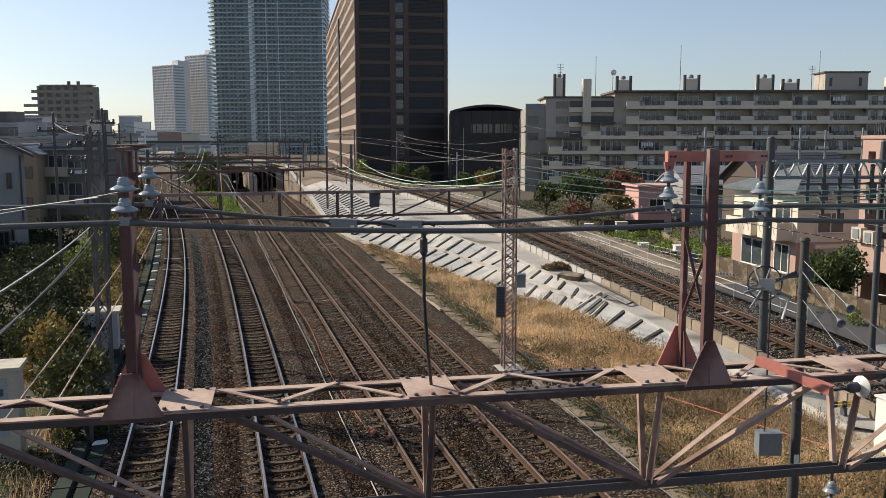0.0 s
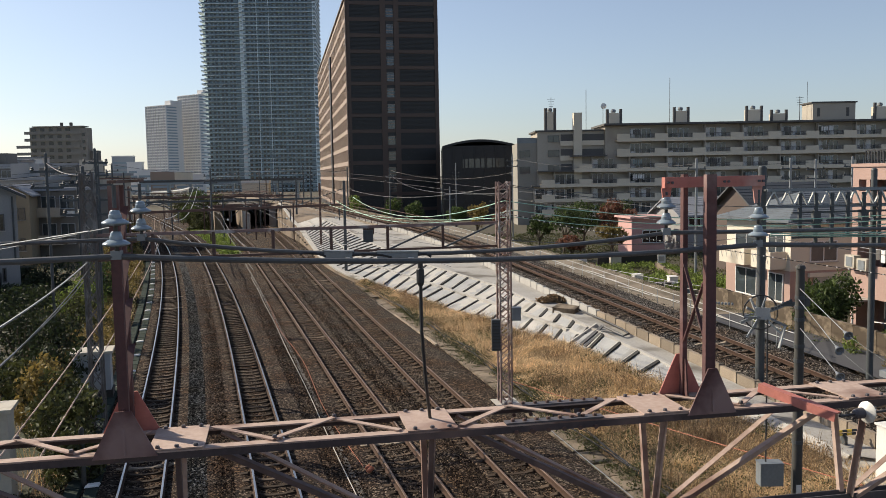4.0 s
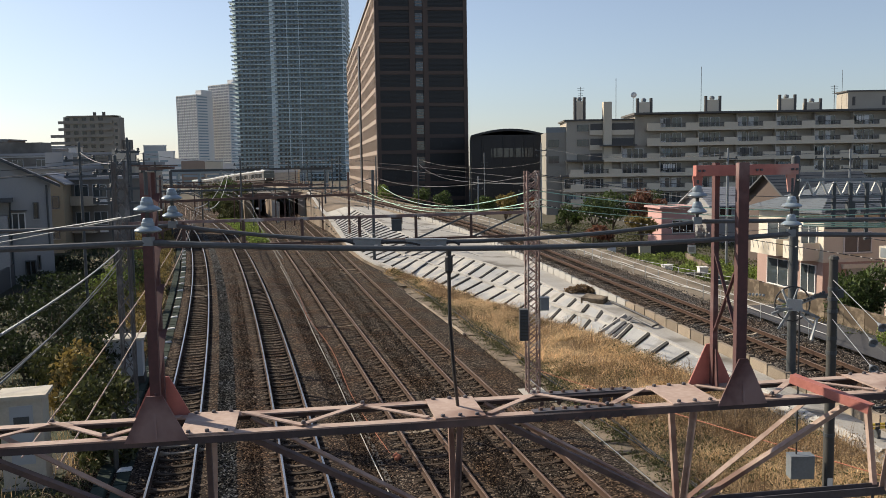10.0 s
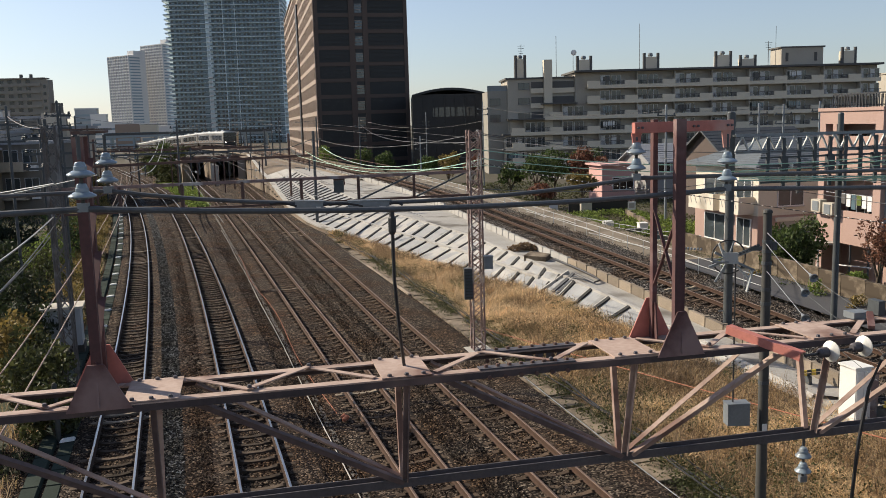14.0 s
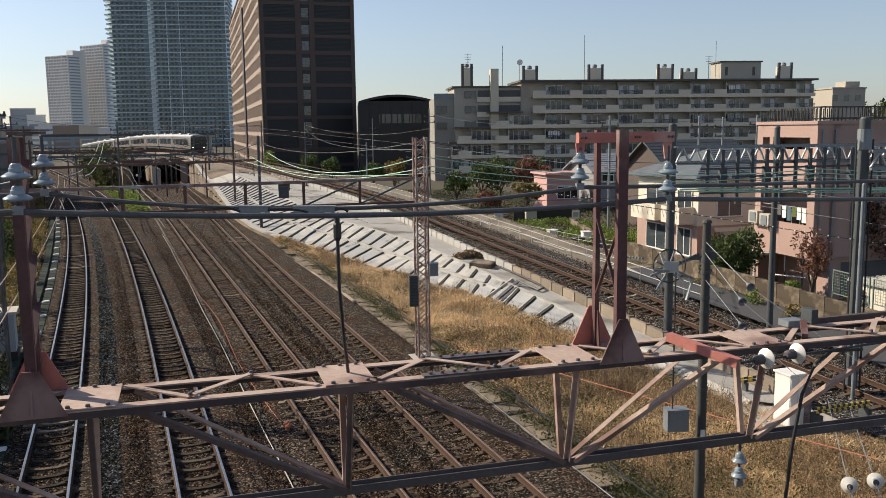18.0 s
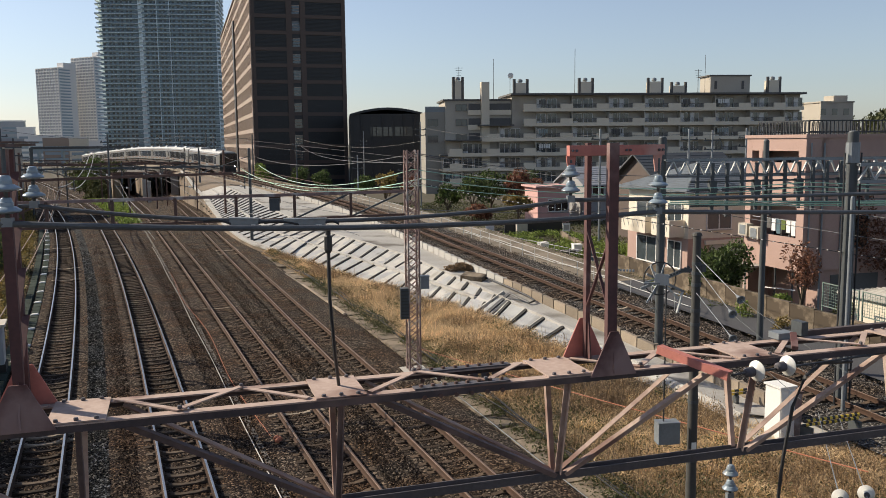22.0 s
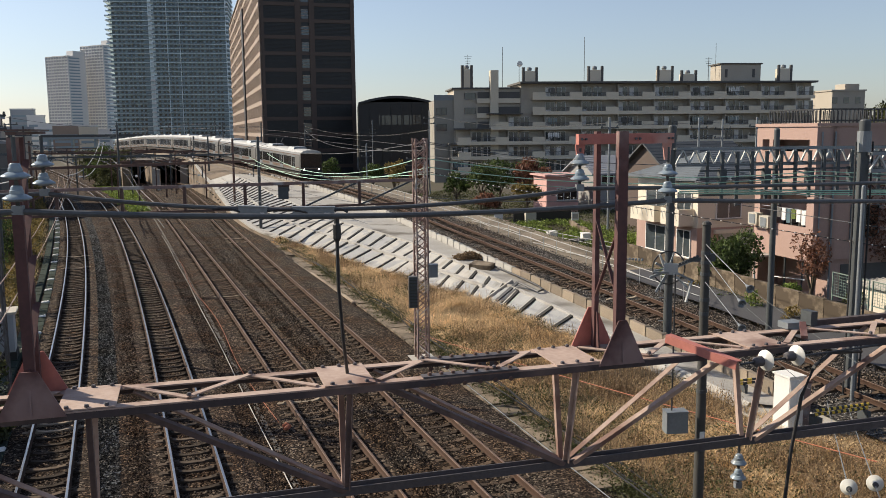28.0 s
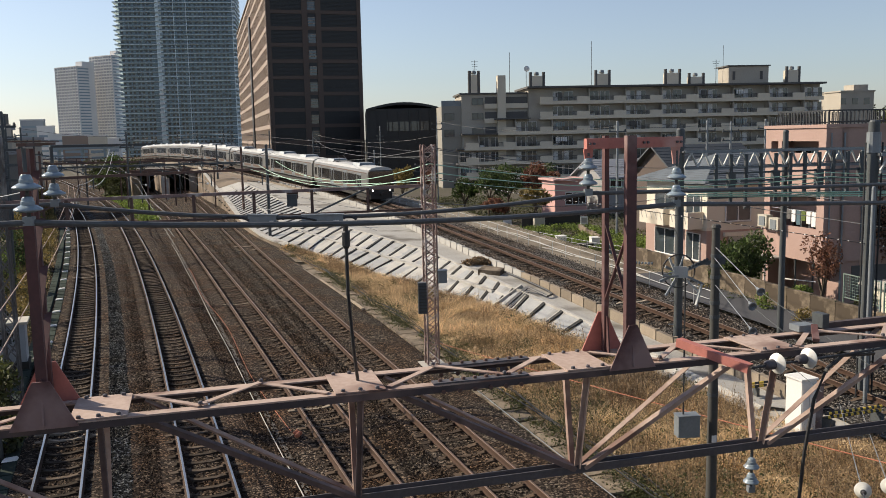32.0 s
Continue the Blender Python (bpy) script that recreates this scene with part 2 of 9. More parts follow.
M["white_paint"] = mat("white_paint", (0.78, 0.77, 0.74), (0.66, 0.65, 0.62), rough=0.6, scale=1.5, fine=20, bump=0.1, stain=(0.45, 0.43, 0.40), stain_at=0.68)
M["black_pole"] = mat("black_pole", (0.07, 0.068, 0.062), (0.045, 0.044, 0.04), rough=0.75, scale=3, fine=20, bump=0.15)
M["yellow"] = mat("yellow", (0.75, 0.52, 0.06), (0.62, 0.42, 0.05), rough=0.6, scale=5, fine=30, bump=0.1)
M["brown_wall"] = mat("brown_wall", (0.098, 0.070, 0.058), (0.08, 0.057, 0.047), rough=0.7, scale=0.2, fine=4, bump=0.1)
M["brown_band"] = mat("brown_band", (0.33, 0.25, 0.20), (0.28, 0.215, 0.172), rough=0.75, scale=0.2, fine=4, bump=0.1)
M["dark_glass"] = glass_mat("dark_glass", (0.020, 0.020, 0.022), 0.15)
M["pane_glass"] = glass_mat("pane_glass", (0.06, 0.075, 0.085), 0.05)
M["blue_glass"] = glass_mat("blue_glass", (0.13, 0.20, 0.235), 0.12)
M["tower_white"] = mat("tower_white", (0.78, 0.86, 0.88), (0.70, 0.78, 0.80), rough=0.6, scale=0.1, fine=3, bump=0)
M["tower_grey"] = mat("tower_grey", (0.29, 0.36, 0.395), (0.245, 0.31, 0.345), rough=0.5, scale=0.1, fine=3, bump=0)
M["far_white"] = mat("far_white", (0.74, 0.73, 0.71), (0.66, 0.65, 0.635), rough=0.8, scale=0.1, fine=2, bump=0)
M["far_grey"] = mat("far_grey", (0.40, 0.42, 0.44), (0.33, 0.35, 0.37), rough=0.8, scale=0.1, fine=2, bump=0)
M["flat_wall"] = mat("flat_wall", (0.44, 0.395, 0.33), (0.36, 0.325, 0.27), rough=0.85, scale=0.25, fine=5, bump=0.1, stain=(0.33, 0.30, 0.26), stain_at=0.66)
M["block_beige"] = mat("block_beige", (0.31, 0.29, 0.25), (0.24, 0.225, 0.195), rough=0.85, scale=0.25, fine=5, bump=0.1)
M["flat_panel"] = mat("flat_panel", (0.68, 0.60, 0.475), (0.59, 0.52, 0.41), rough=0.85, scale=0.3, fine=6, bump=0.1, spread=0.05)
M["flat_dark"] = mat("flat_dark", (0.12, 0.115, 0.11), (0.09, 0.085, 0.08), rough=0.85, scale=0.3, fine=6, bump=0.1)
M["hall_black"] = mat("hall_black", (0.022, 0.023, 0.026), (0.016, 0.017, 0.019), rough=0.5, scale=0.3, fine=5, bump=0.05)
M["pink"] = mat("pink", (0.42, 0.285, 0.24), (0.35, 0.235, 0.20), rough=0.85, scale=0.5, fine=12, bump=0.2, stain=(0.34, 0.23, 0.195), stain_at=0.66)
M["cream"] = mat("cream", (0.70, 0.63, 0.52), (0.60, 0.54, 0.44), rough=0.85, scale=0.6, fine=15, bump=0.2, stain=(0.36, 0.32, 0.26), stain_at=0.68)
M["house_grey"] = mat("house_grey", (0.34, 0.335, 0.33), (0.26, 0.258, 0.255), rough=0.8, scale=0.4, fine=14, bump=0.15)
M["house_tan"] = mat("house_tan", (0.30, 0.245, 0.17), (0.24, 0.195, 0.135), rough=0.85, scale=0.4, fine=14, bump=0.15)
M["roof_slate"] = mat("roof_slate", (0.075, 0.082, 0.088), (0.045, 0.05, 0.055), rough=0.6, scale=0.8, fine=14, bump=0.3, spread=0.1)
M["roof_grey"] = mat("roof_grey", (0.30, 0.31, 0.33), (0.22, 0.23, 0.25), rough=0.7, scale=0.6, fine=14, bump=0.3)
M["grass_dry"] = leaf_mat("grass_dry", (0.62, 0.45, 0.25), (0.31, 0.217, 0.117))
M["grass_pale"] = leaf_mat("grass_pale", (0.79, 0.59, 0.345), (0.50, 0.355, 0.19))
M["weed_brown"] = leaf_mat("weed_brown", (0.30, 0.20, 0.108), (0.135, 0.09, 0.05))
M["weed"] = leaf_mat("weed", (0.085, 0.088, 0.028), (0.04, 0.048, 0.015))
M["leaf"] = leaf_mat("leaf", (0.085, 0.12, 0.03), (0.04, 0.06, 0.015))
# green with the shade of the left bank put into the colour
M["leaf_shaded"] = leaf_mat("leaf_shaded", (0.035, 0.048, 0.016), (0.014, 0.02, 0.008))
M["leaf_light"] = leaf_mat("leaf_light", (0.20, 0.26, 0.05), (0.11, 0.15, 0.03))
M["leaf_red"] = leaf_mat("leaf_red", (0.21, 0.09, 0.05), (0.11, 0.05, 0.03))
M["leaf_yellow"] = leaf_mat("leaf_yellow", (0.27, 0.20, 0.06), (0.14, 0.10, 0.03))
M["bark"] = mat("bark", (0.11, 0.085, 0.06), (0.06, 0.045, 0.03), rough=0.95, scale=3, fine=20, bump=0.5)
M["car_silver"] = mat("car_silver", (0.22, 0.215, 0.205), (0.175, 0.17, 0.16), rough=0.42, metal=0.3, scale=0.4, fine=6, bump=0.02)
M["car_roof"] = mat("car_roof", (0.50, 0.50, 0.49), (0.38, 0.38, 0.37), rough=0.6, scale=0.6, fine=8, bump=0.05)
M["car_band"] = mat("car_band", (0.16, 0.10, 0.07), (0.13, 0.085, 0.06), rough=0.5, scale=1, fine=8, bump=0)
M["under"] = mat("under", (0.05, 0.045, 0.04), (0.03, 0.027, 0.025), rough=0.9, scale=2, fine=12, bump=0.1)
M["beige_box"] = mat("beige_box", (0.52, 0.48, 0.40), (0.42, 0.385, 0.32), rough=0.7, scale=1.4, fine=15, bump=0.15, stain=(0.28, 0.25, 0.20), stain_at=0.64)
lamp = bpy.data.materials.new("head_lamp")
lamp.use_nodes = True
lamp.node_tree.nodes["Principled BSDF"].inputs["Emission Color"].default_value = (1, 0.95, 0.85, 1)
lamp.node_tree.nodes["Principled BSDF"].inputs["Emission Strength"].default_value = 8.0
M["lamp"] = lamp
M["brown_glass"] = mat("brown_glass", (0.15, 0.125, 0.105), (0.10, 0.085, 0.072), rough=0.22, scale=0.15, fine=1.2, bump=0)
M["town_grey"] = mat("town_grey", (0.19, 0.18, 0.165), (0.14, 0.132, 0.12), rough=0.85, scale=0.4, fine=8, bump=0.15, stain=(0.10, 0.095, 0.085), stain_at=0.62)
M["ballast_ramp"] = gravel_mat("ballast_ramp", [(0.013, 0.012, 0.011), (0.028, 0.0255, 0.023), (0.052, 0.047, 0.042), (0.10, 0.09, 0.08), (0.33, 0.305, 0.275)], 0.06, (0.9, 0.72, 0.58), 0.3)
M["ballast_grey"] = gravel_mat("ballast_grey", [(0.0085, 0.0063, 0.0047), (0.0195, 0.0145, 0.0108), (0.036, 0.027, 0.020), (0.066, 0.051, 0.038), (0.24, 0.195, 0.15)], 0.05, (0.95, 0.76, 0.60), 0.4)
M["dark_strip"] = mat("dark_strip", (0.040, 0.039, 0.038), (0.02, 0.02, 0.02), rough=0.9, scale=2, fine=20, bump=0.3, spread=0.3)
M["galv_light"] = mat("galv_light", (0.47, 0.48, 0.47), (0.36, 0.37, 0.365), rough=0.6, metal=0.15, scale=2, fine=25, bump=0.1)
M["rose"] = mat("rose", (0.60, 0.36, 0.33), (0.52, 0.31, 0.28), rough=0.85, scale=0.6, fine=14, bump=0.15)
M["stained"] = mat("stained", (0.25, 0.19, 0.135), (0.13, 0.098, 0.07), rough=0.95, scale=0.5, fine=9, bump=0.5, dist=0.03, stain=(0.10, 0.075, 0.052), stain_at=0.58)


M["mesh_green"] = mat("mesh_green", (0.20, 0.26, 0.22), (0.13, 0.17, 0.145), rough=0.6, metal=0.2, scale=4, fine=30, bump=0.05)
M["roof_hip"] = mat("roof_hip", (0.125, 0.145, 0.165), (0.08, 0.095, 0.11), rough=0.7, scale=0.8, fine=14, bump=0.3)
M["old_slab"] = mat("old_slab", (0.29, 0.23, 0.16), (0.12, 0.092, 0.064), rough=0.95, scale=1.6, fine=18, bump=0.5, spread=0.2, stain=(0.075, 0.055, 0.036), stain_at=0.52)
M["trough"] = mat("trough", (0.16, 0.14, 0.12), (0.085, 0.075, 0.065), rough=0.95, scale=1.2, fine=25, bump=0.4)


# ---- building blocks ----
def V(*a):
    return Vector(a)


def part(name, bm, material, parent=None, label="", smooth=False):
    me = bpy.data.meshes.new(name)
    bm.to_mesh(me)
    bm.free()
    me.materials.append(M[material] if isinstance(material, str) else material)
    if smooth:
        me.polygons.foreach_set("use_smooth", [True] * len(me.polygons))
        me.set_sharp_from_angle(angle=radians(38))
    ob = new(name, me)
    if parent:
        ob.parent = parent
    if label:
        tagged(ob, label)
    return ob


def piece(name, mesh, m, parent):
    ob = new(name, mesh)
    ob.matrix_basis = m
    ob.parent = parent
    return ob


def empty(name, at, label, category, group="", kind="", m=None):
    ob = new(name)
    ob.empty_display_size = 0.2
    ob.matrix_basis = m if m is not None else Matrix.Translation(at)
    return tagged(ob, label, category, group, kind)


def bm_():
    return bmesh.new()


FACES = ((0, 3, 2, 1), (4, 5, 6, 7), (0, 1, 5, 4), (1, 2, 6, 5), (2, 3, 7, 6), (3, 0, 4, 7))


def hexa(bm, pts):
    vs = [bm.verts.new(p) for p in pts]
    for q in FACES:
        bm.faces.new([vs[i] for i in q])
    return bm


def box(bm, x0, x1, y0, y1, z0, z1, m=None):
    p = [V(x0, y0, z0), V(x1, y0, z0), V(x1, y1, z0), V(x0, y1, z0), V(x0, y0, z1), V(x1, y0, z1), V(x1, y1, z1), V(x0, y1, z1)]
    return hexa(bm, [m @ v for v in p] if m is not None else p)


def frame_of(p, q, up=(0, 0, 1)):
    """Matrix whose y runs from p to q and whose z is near up."""
    p, q = Vector(p), Vector(q)
    y = (q - p).normalized()
    u = Vector(up)
    if abs(y.dot(u)) > 0.99:
        u = V(0, 1, 0)
    x = y.cross(u).normalized()
    z = x.cross(y)
    m = Matrix((x, y, z)).transposed().to_4x4()
    m.translation = p
    return m, (q - p).length


def bar(bm, p, q, w, h=None, up=(0, 0, 1)):
    """A square bar from p to q."""
    h = h or w
    m, d = frame_of(p, q, up)
    return box(bm, -w / 2, w / 2, 0, d, -h / 2, h / 2, m)


def angle_bar(bm, p, q, w, t=0.009, up=(0, 0, 1), flip=1):
    """An L-section from p to q: one leg flat, one leg hanging."""
    m, d = frame_of(p, q, up)
    box(bm, -w / 2, w / 2, 0, d, -t, 0, m)
    x = flip * w / 2
    box(bm, min(x, x - flip * t), max(x, x - flip * t), 0, d, -w, -t, m)
    return bm


def tube(bm, p, q, r, seg=8, r2=None, caps=True):
    m, d = frame_of(p, q)
    r2 = r if r2 is None else r2
    a = [bm.verts.new(m @ V(r * math.cos(2 * math.pi * i / seg), 0, r * math.sin(2 * math.pi * i / seg))) for i in range(seg)]
    b = [bm.verts.new(m @ V(r2 * math.cos(2 * math.pi * i / seg), d, r2 * math.sin(2 * math.pi * i / seg))) for i in range(seg)]
    for i in range(seg):
        bm.faces.new((a[i], b[i], b[(i + 1) % seg], a[(i + 1) % seg]))
    if caps:
        bm.faces.new(a)
        bm.faces.new(b[::-1])
    return bm


def lathe(bm, profile, m, seg=20):
    """A turned body about local z: profile is (radius, height) from the top."""
    rings = []
    for r, z in profile:
        rings.append([bm.verts.new(m @ V(r * math.cos(2 * math.pi * i / seg), r * math.sin(2 * math.pi * i / seg), z)) for i in range(seg)])
    for a, b in zip(rings, rings[1:]):
        for i in range(seg):
            bm.faces.new((a[i], b[i], b[(i + 1) % seg], a[(i + 1) % seg]))
    bm.faces.new(rings[0])
    bm.faces.new(rings[-1][::-1])
    return bm


def sag_line(p, q, sag, n=14):
    p, q = Vector(p), Vector(q)
    return [p.lerp(q, i / n) - V(0, 0, 4 * sag * (i / n) * (1 - i / n)) for i in range(n + 1)]


def hose(bm, pts, r, seg=6):
    """A round line through points."""
    pts = [Vector(p) for p in pts]
    rings = []
    for i, p in enumerate(pts):
        d = (pts[min(i + 1, len(pts) - 1)] - pts[max(i - 1, 0)]).normalized()
        u = V(0, 0, 1) if abs(d.z) < 0.95 else V(0, 1, 0)
        x = d.cross(u).normalized()
        z = x.cross(d)
        rings.append([bm.verts.new(p + x * r * math.cos(2 * math.pi * k / seg) + z * r * math.sin(2 * math.pi * k / seg)) for k in range(seg)])
    for a, b in zip(rings, rings[1:]):
        for k in range(seg):
            bm.faces.new((a[k], a[(k + 1) % seg], b[(k + 1) % seg], b[k]))
    bm.faces.new(rings[0][::-1])
    bm.faces.new(rings[-1])
    return bm


def wire(name, p, q, sag, r, material, label, category="wire", group="", n=14):
    return tagged(part(name, hose(bm_(), sag_line(p, q, sag, n), r, 6), material, None), label, category, group)


def curve_through(knots):
    """Smooth values through (y, v...) knots: cubic with finite-difference slopes."""
    k = np.array(knots, float)
    y = k[:, 0]
    m = np.gradient(k[:, 1:], y, axis=0)

    def at(t):
        i = int(np.clip(np.searchsorted(y, t) - 1, 0, len(y) - 2))
        h = y[i + 1] - y[i]
        s = (t - y[i]) / h
        a, b = k[i, 1:], k[i + 1, 1:]
        if s < 0:
            return a + m[i] * (t - y[i])
        if s > 1:
            return b + m[i + 1] * (t - y[i + 1])
        return (2 * s**3 - 3 * s**2 + 1) * a + (s**3 - 2 * s**2 + s) * h * m[i] + (-2 * s**3 + 3 * s**2) * b + (s**3 - s**2) * h * m[i + 1]
    return at


# ---- lines of the tracks: x and rail height by y ----
def main_z(y):
    s = min(max((y - 90) / 120, 0), 1)
    return -1.4 * s * s * (3 - 2 * s)


LINE = [
    lambda y: V(-2.32 - 0.2431 * y - 0.000482 * y * y, y, main_z(y)),
    lambda y: V(1.34 - 0.2439 * y - 0.000389 * y * y, y, main_z(y)),
    lambda y: V(5.35 - 0.2560 * y - 0.00010 * y * y, y, main_z(y)),
    lambda y: V(8.3 - 0.254 * y + 0.00005 * y * y, y, main_z(y)),
]
ramp_at = curve_through([(0, 20.3, 0.0), (20, 16.25, 0.35), (36.7, 12.9, 0.7), (62, 7.75, 1.2), (88, 2.4, 1.65), (127, -12.0, 3.0), (163, -27.3, 4.1), (200, -41.0, 4.2), (225, -50.5, 4.0), (250, -62, 3.3), (275, -75, 2.3), (300, -86, 1.3), (420, -135, -1.0)])


def ramp(y):
    x, z = ramp_at(y)
    return V(x, y, z)


def along(line, y, off=0.0, dz=0.0):
    """The point beside a line, off metres to its right."""
    a, b = line(y - 0.5), line(y + 0.5)
    d = (b - a)
    d.z = 0
    d.normalize()
    return line(y) + V(d.y, -d.x, 0) * off + V(0, 0, dz)


def ribbon(bm, rows):
    """A strip through rows of points."""
    vs = [[bm.verts.new(p) for p in r] for r in rows]
    for a, b in zip(vs, vs[1:]):
        for i in range(len(a) - 1):
            bm.faces.new((a[i], a[i + 1], b[i + 1], b[i]))
    return bm


def extrude_line(bm, line, ys, section):
    """A closed section (offset, height) carried along a line."""
    rows = [[bm.verts.new(along(line, y, o, h)) for o, h in section] for y in ys]
    k = len(section)
    for a, b in zip(rows, rows[1:]):
        for i in range(k):
            bm.faces.new((a[i], b[i], b[(i + 1) % k], a[(i + 1) % k]))
    bm.faces.new(rows[0])
    bm.faces.new(rows[-1][::-1])
    return bm


def steps(a, b, d):
    n = max(1, round((b - a) / d))
    return [a + (b - a) * i / n for i in range(n + 1)]


# ---- ground and tracks ----
def build_ground():
    bm = bm_()
    xs = [-4000, -1200, -400, -160, -90, -60, -40, -25, -15, -5, 5, 15, 25, 40, 60, 90, 160, 400, 1200, 4000]
    ys = [-60, -10, 10, 20, 35, 50, 70, 90, 110, 130, 150, 170, 190, 210, 240, 300, 450, 800, 1600, 4200]
    ribbon(bm, [[V(x, y, main_z(y) - 0.5 if y < 400 else -1.9) for x in xs] for y in ys])
    g = part("ground", bm, "earth")
    tagged(g, "bare brown earth with patches of weed", "ground", kind="structure")
    # the shade lying on the bank is painted into this dark soil
    M["bank_shade_soil"] = mat("bank_shade_soil", (0.045, 0.038, 0.026), (0.02, 0.018, 0.012), rough=0.95, scale=0.5, fine=10, bump=0.6, dist=0.05, stain=(0.03, 0.04, 0.014), stain_at=0.5)
    bm = bm_()
    ribbon(bm, [[along(LINE[0], y, o, -0.49 + h) for o, h in ((-17, 0.12), (-13, 0.1), (-9, 0.14), (-6, 0.06), (-3.1, 0.0))] for y in steps(8, 100, 4)])
    tagged(part("bank_ground", bm, "bank_shade_soil"), "soil on the weedy bank, darkened in place of shade", "ground", kind="structure")
    ys = steps(-14, 260, 3)

    def strip(name, sections, material, label, y_list=ys):
        bm = bm_()
        ribbon(bm, [[along(LINE[i], y, o, h) for i, o, h in sections] for y in y_list])
        return tagged(part(name, bm, material), label, "ballast", kind="structure")
    low_bed = [(-1.12, -0.175), (-0.82, -0.172), (-0.66, -0.22), (0, -0.235), (0.66, -0.22), (0.82, -0.172), (1.12, -0.175)]

    def bed(i, lo=-2.0, hi=2.0):
        return [(i, o, max(h, -0.205) if i > 1 else h) for o, h in low_bed if lo < o < hi]
    strip("track_bed", [(0, -3.2, -0.5), (0, -1.9, -0.3)] + bed(0), "ballast", "brown crushed-stone ballast under the outer track")
    strip("track_bed_dark", [(0, 1.12, -0.175), (0, 1.32, -0.16), (0, 1.74, -0.15)], "ballast_dark", "fresh blue-grey ballast heaped between two tracks")
    strip("track_bed_middle", [(0, 1.74, -0.15), (1, -1.35, -0.18)] + bed(1) + [(1, 1.45, -0.19), (2, -2.2, -0.27), (2, -1.5, -0.24)] + bed(2, hi=0.7), "ballast", "rusty brown ballast between the middle tracks")
    strip("track_bed_grey", [(2, 0.66, -0.205), (2, 0.82, -0.172), (2, 1.12, -0.175), (2, 1.5, -0.16), (3, -1.55, -0.15)] + bed(3) + [(3, 1.5, -0.17), (3, 2.0, -0.24), (3, 2.7, -0.46)], "ballast_grey", "grey-brown ballast under the inner track")
    bm = bm_()
    ribbon(bm, [[along(ramp, y, o, h) for o, h in ((-2.38, -0.24), (-1.3, -0.215), (0, -0.235), (1.3, -0.215), (1.8, -0.23), (2.9, -0.45))] for y in steps(-14, 330, 3)])
    tagged(part("ramp_bed", bm, "ballast_ramp"), "grey ballast under the ramp track", "ballast", kind="structure")


def stones(name, where, n, size, material, label):
    """Loose crushed stones as small uneven solids."""
    rnd = random.Random(len(name) * 7 + n)
    verts, faces = [], []
    for i in range(n):
        p = where(rnd)
        s = size * rnd.uniform(0.6, 1.5)
        b = len(verts)
        a0 = rnd.uniform(0, 6.28)
        for k in range(4):
            a = a0 + k * 1.571 + rnd.uniform(-0.4, 0.4)
            verts.append((p[0] + s * math.cos(a) * rnd.uniform(0.6, 1.1), p[1] + s * math.sin(a) * rnd.uniform(0.6, 1.1), p[2] + rnd.uniform(-0.2, 0.3) * s))
        verts.append((p[0], p[1], p[2] + s * rnd.uniform(0.5, 0.9)))
        for k in range(4):
            faces.append((b + k, b + (k + 1) % 4, b + 4))
    me = bpy.data.meshes.new(name)
    me.from_pydata(verts, [], faces)
    me.materials.append(M[material])
    return tagged(new(name, me), label, "gravel", kind="stuff")


def rail_section(bm, line, ys, off):
    return extrude_line(bm, line, ys, [(off - 0.033, -0.035), (off - 0.033, -0.002), (off + 0.033, -0.002), (off + 0.033, -0.035), (off + 0.009, -0.05), (off + 0.009, -0.125), (off + 0.06, -0.145), (off + 0.06, -0.155), (off - 0.06, -0.155), (off - 0.06, -0.145), (off - 0.009, -0.125), (off - 0.009, -0.05)])


def sleeper_mesh(material):
    """A concrete sleeper: raised rail seats, a dished middle, sloping sides and rail clips."""
    bm = bm_()
    rows = []
    for x, z, w in ((-1.05, -0.2, 0.07), (-0.85, -0.16, 0.085), (-0.42, -0.155, 0.085), (-0.2, -0.195, 0.07), (0.2, -0.195, 0.07), (0.42, -0.155, 0.085), (0.85, -0.16, 0.085), (1.05, -0.2, 0.07)):
        rows.append([bm.verts.new(p) for p in ((x, -w - 0.03, -0.33), (x, -w, z), (x, w, z), (x, w + 0.03, -0.33))])
    for a, b in zip(rows, rows[1:]):
        for i in range(3):
            bm.faces.new((a[i], b[i], b[i + 1], a[i + 1]))
    bm.faces.new(rows[0])
    bm.faces.new(rows[-1][::-1])
    for s in (-1, 1):
        for o in (-0.1, 0.1):
            x = s * 0.566 + o
            box(bm, x - 0.03, x + 0.03, -0.045, 0.045, -0.158, -0.118)
    me = bpy.data.meshes.new("sleeper")
    bm.to_mesh(me)
    bm.free()
    me.materials.append(M[material])
    return me


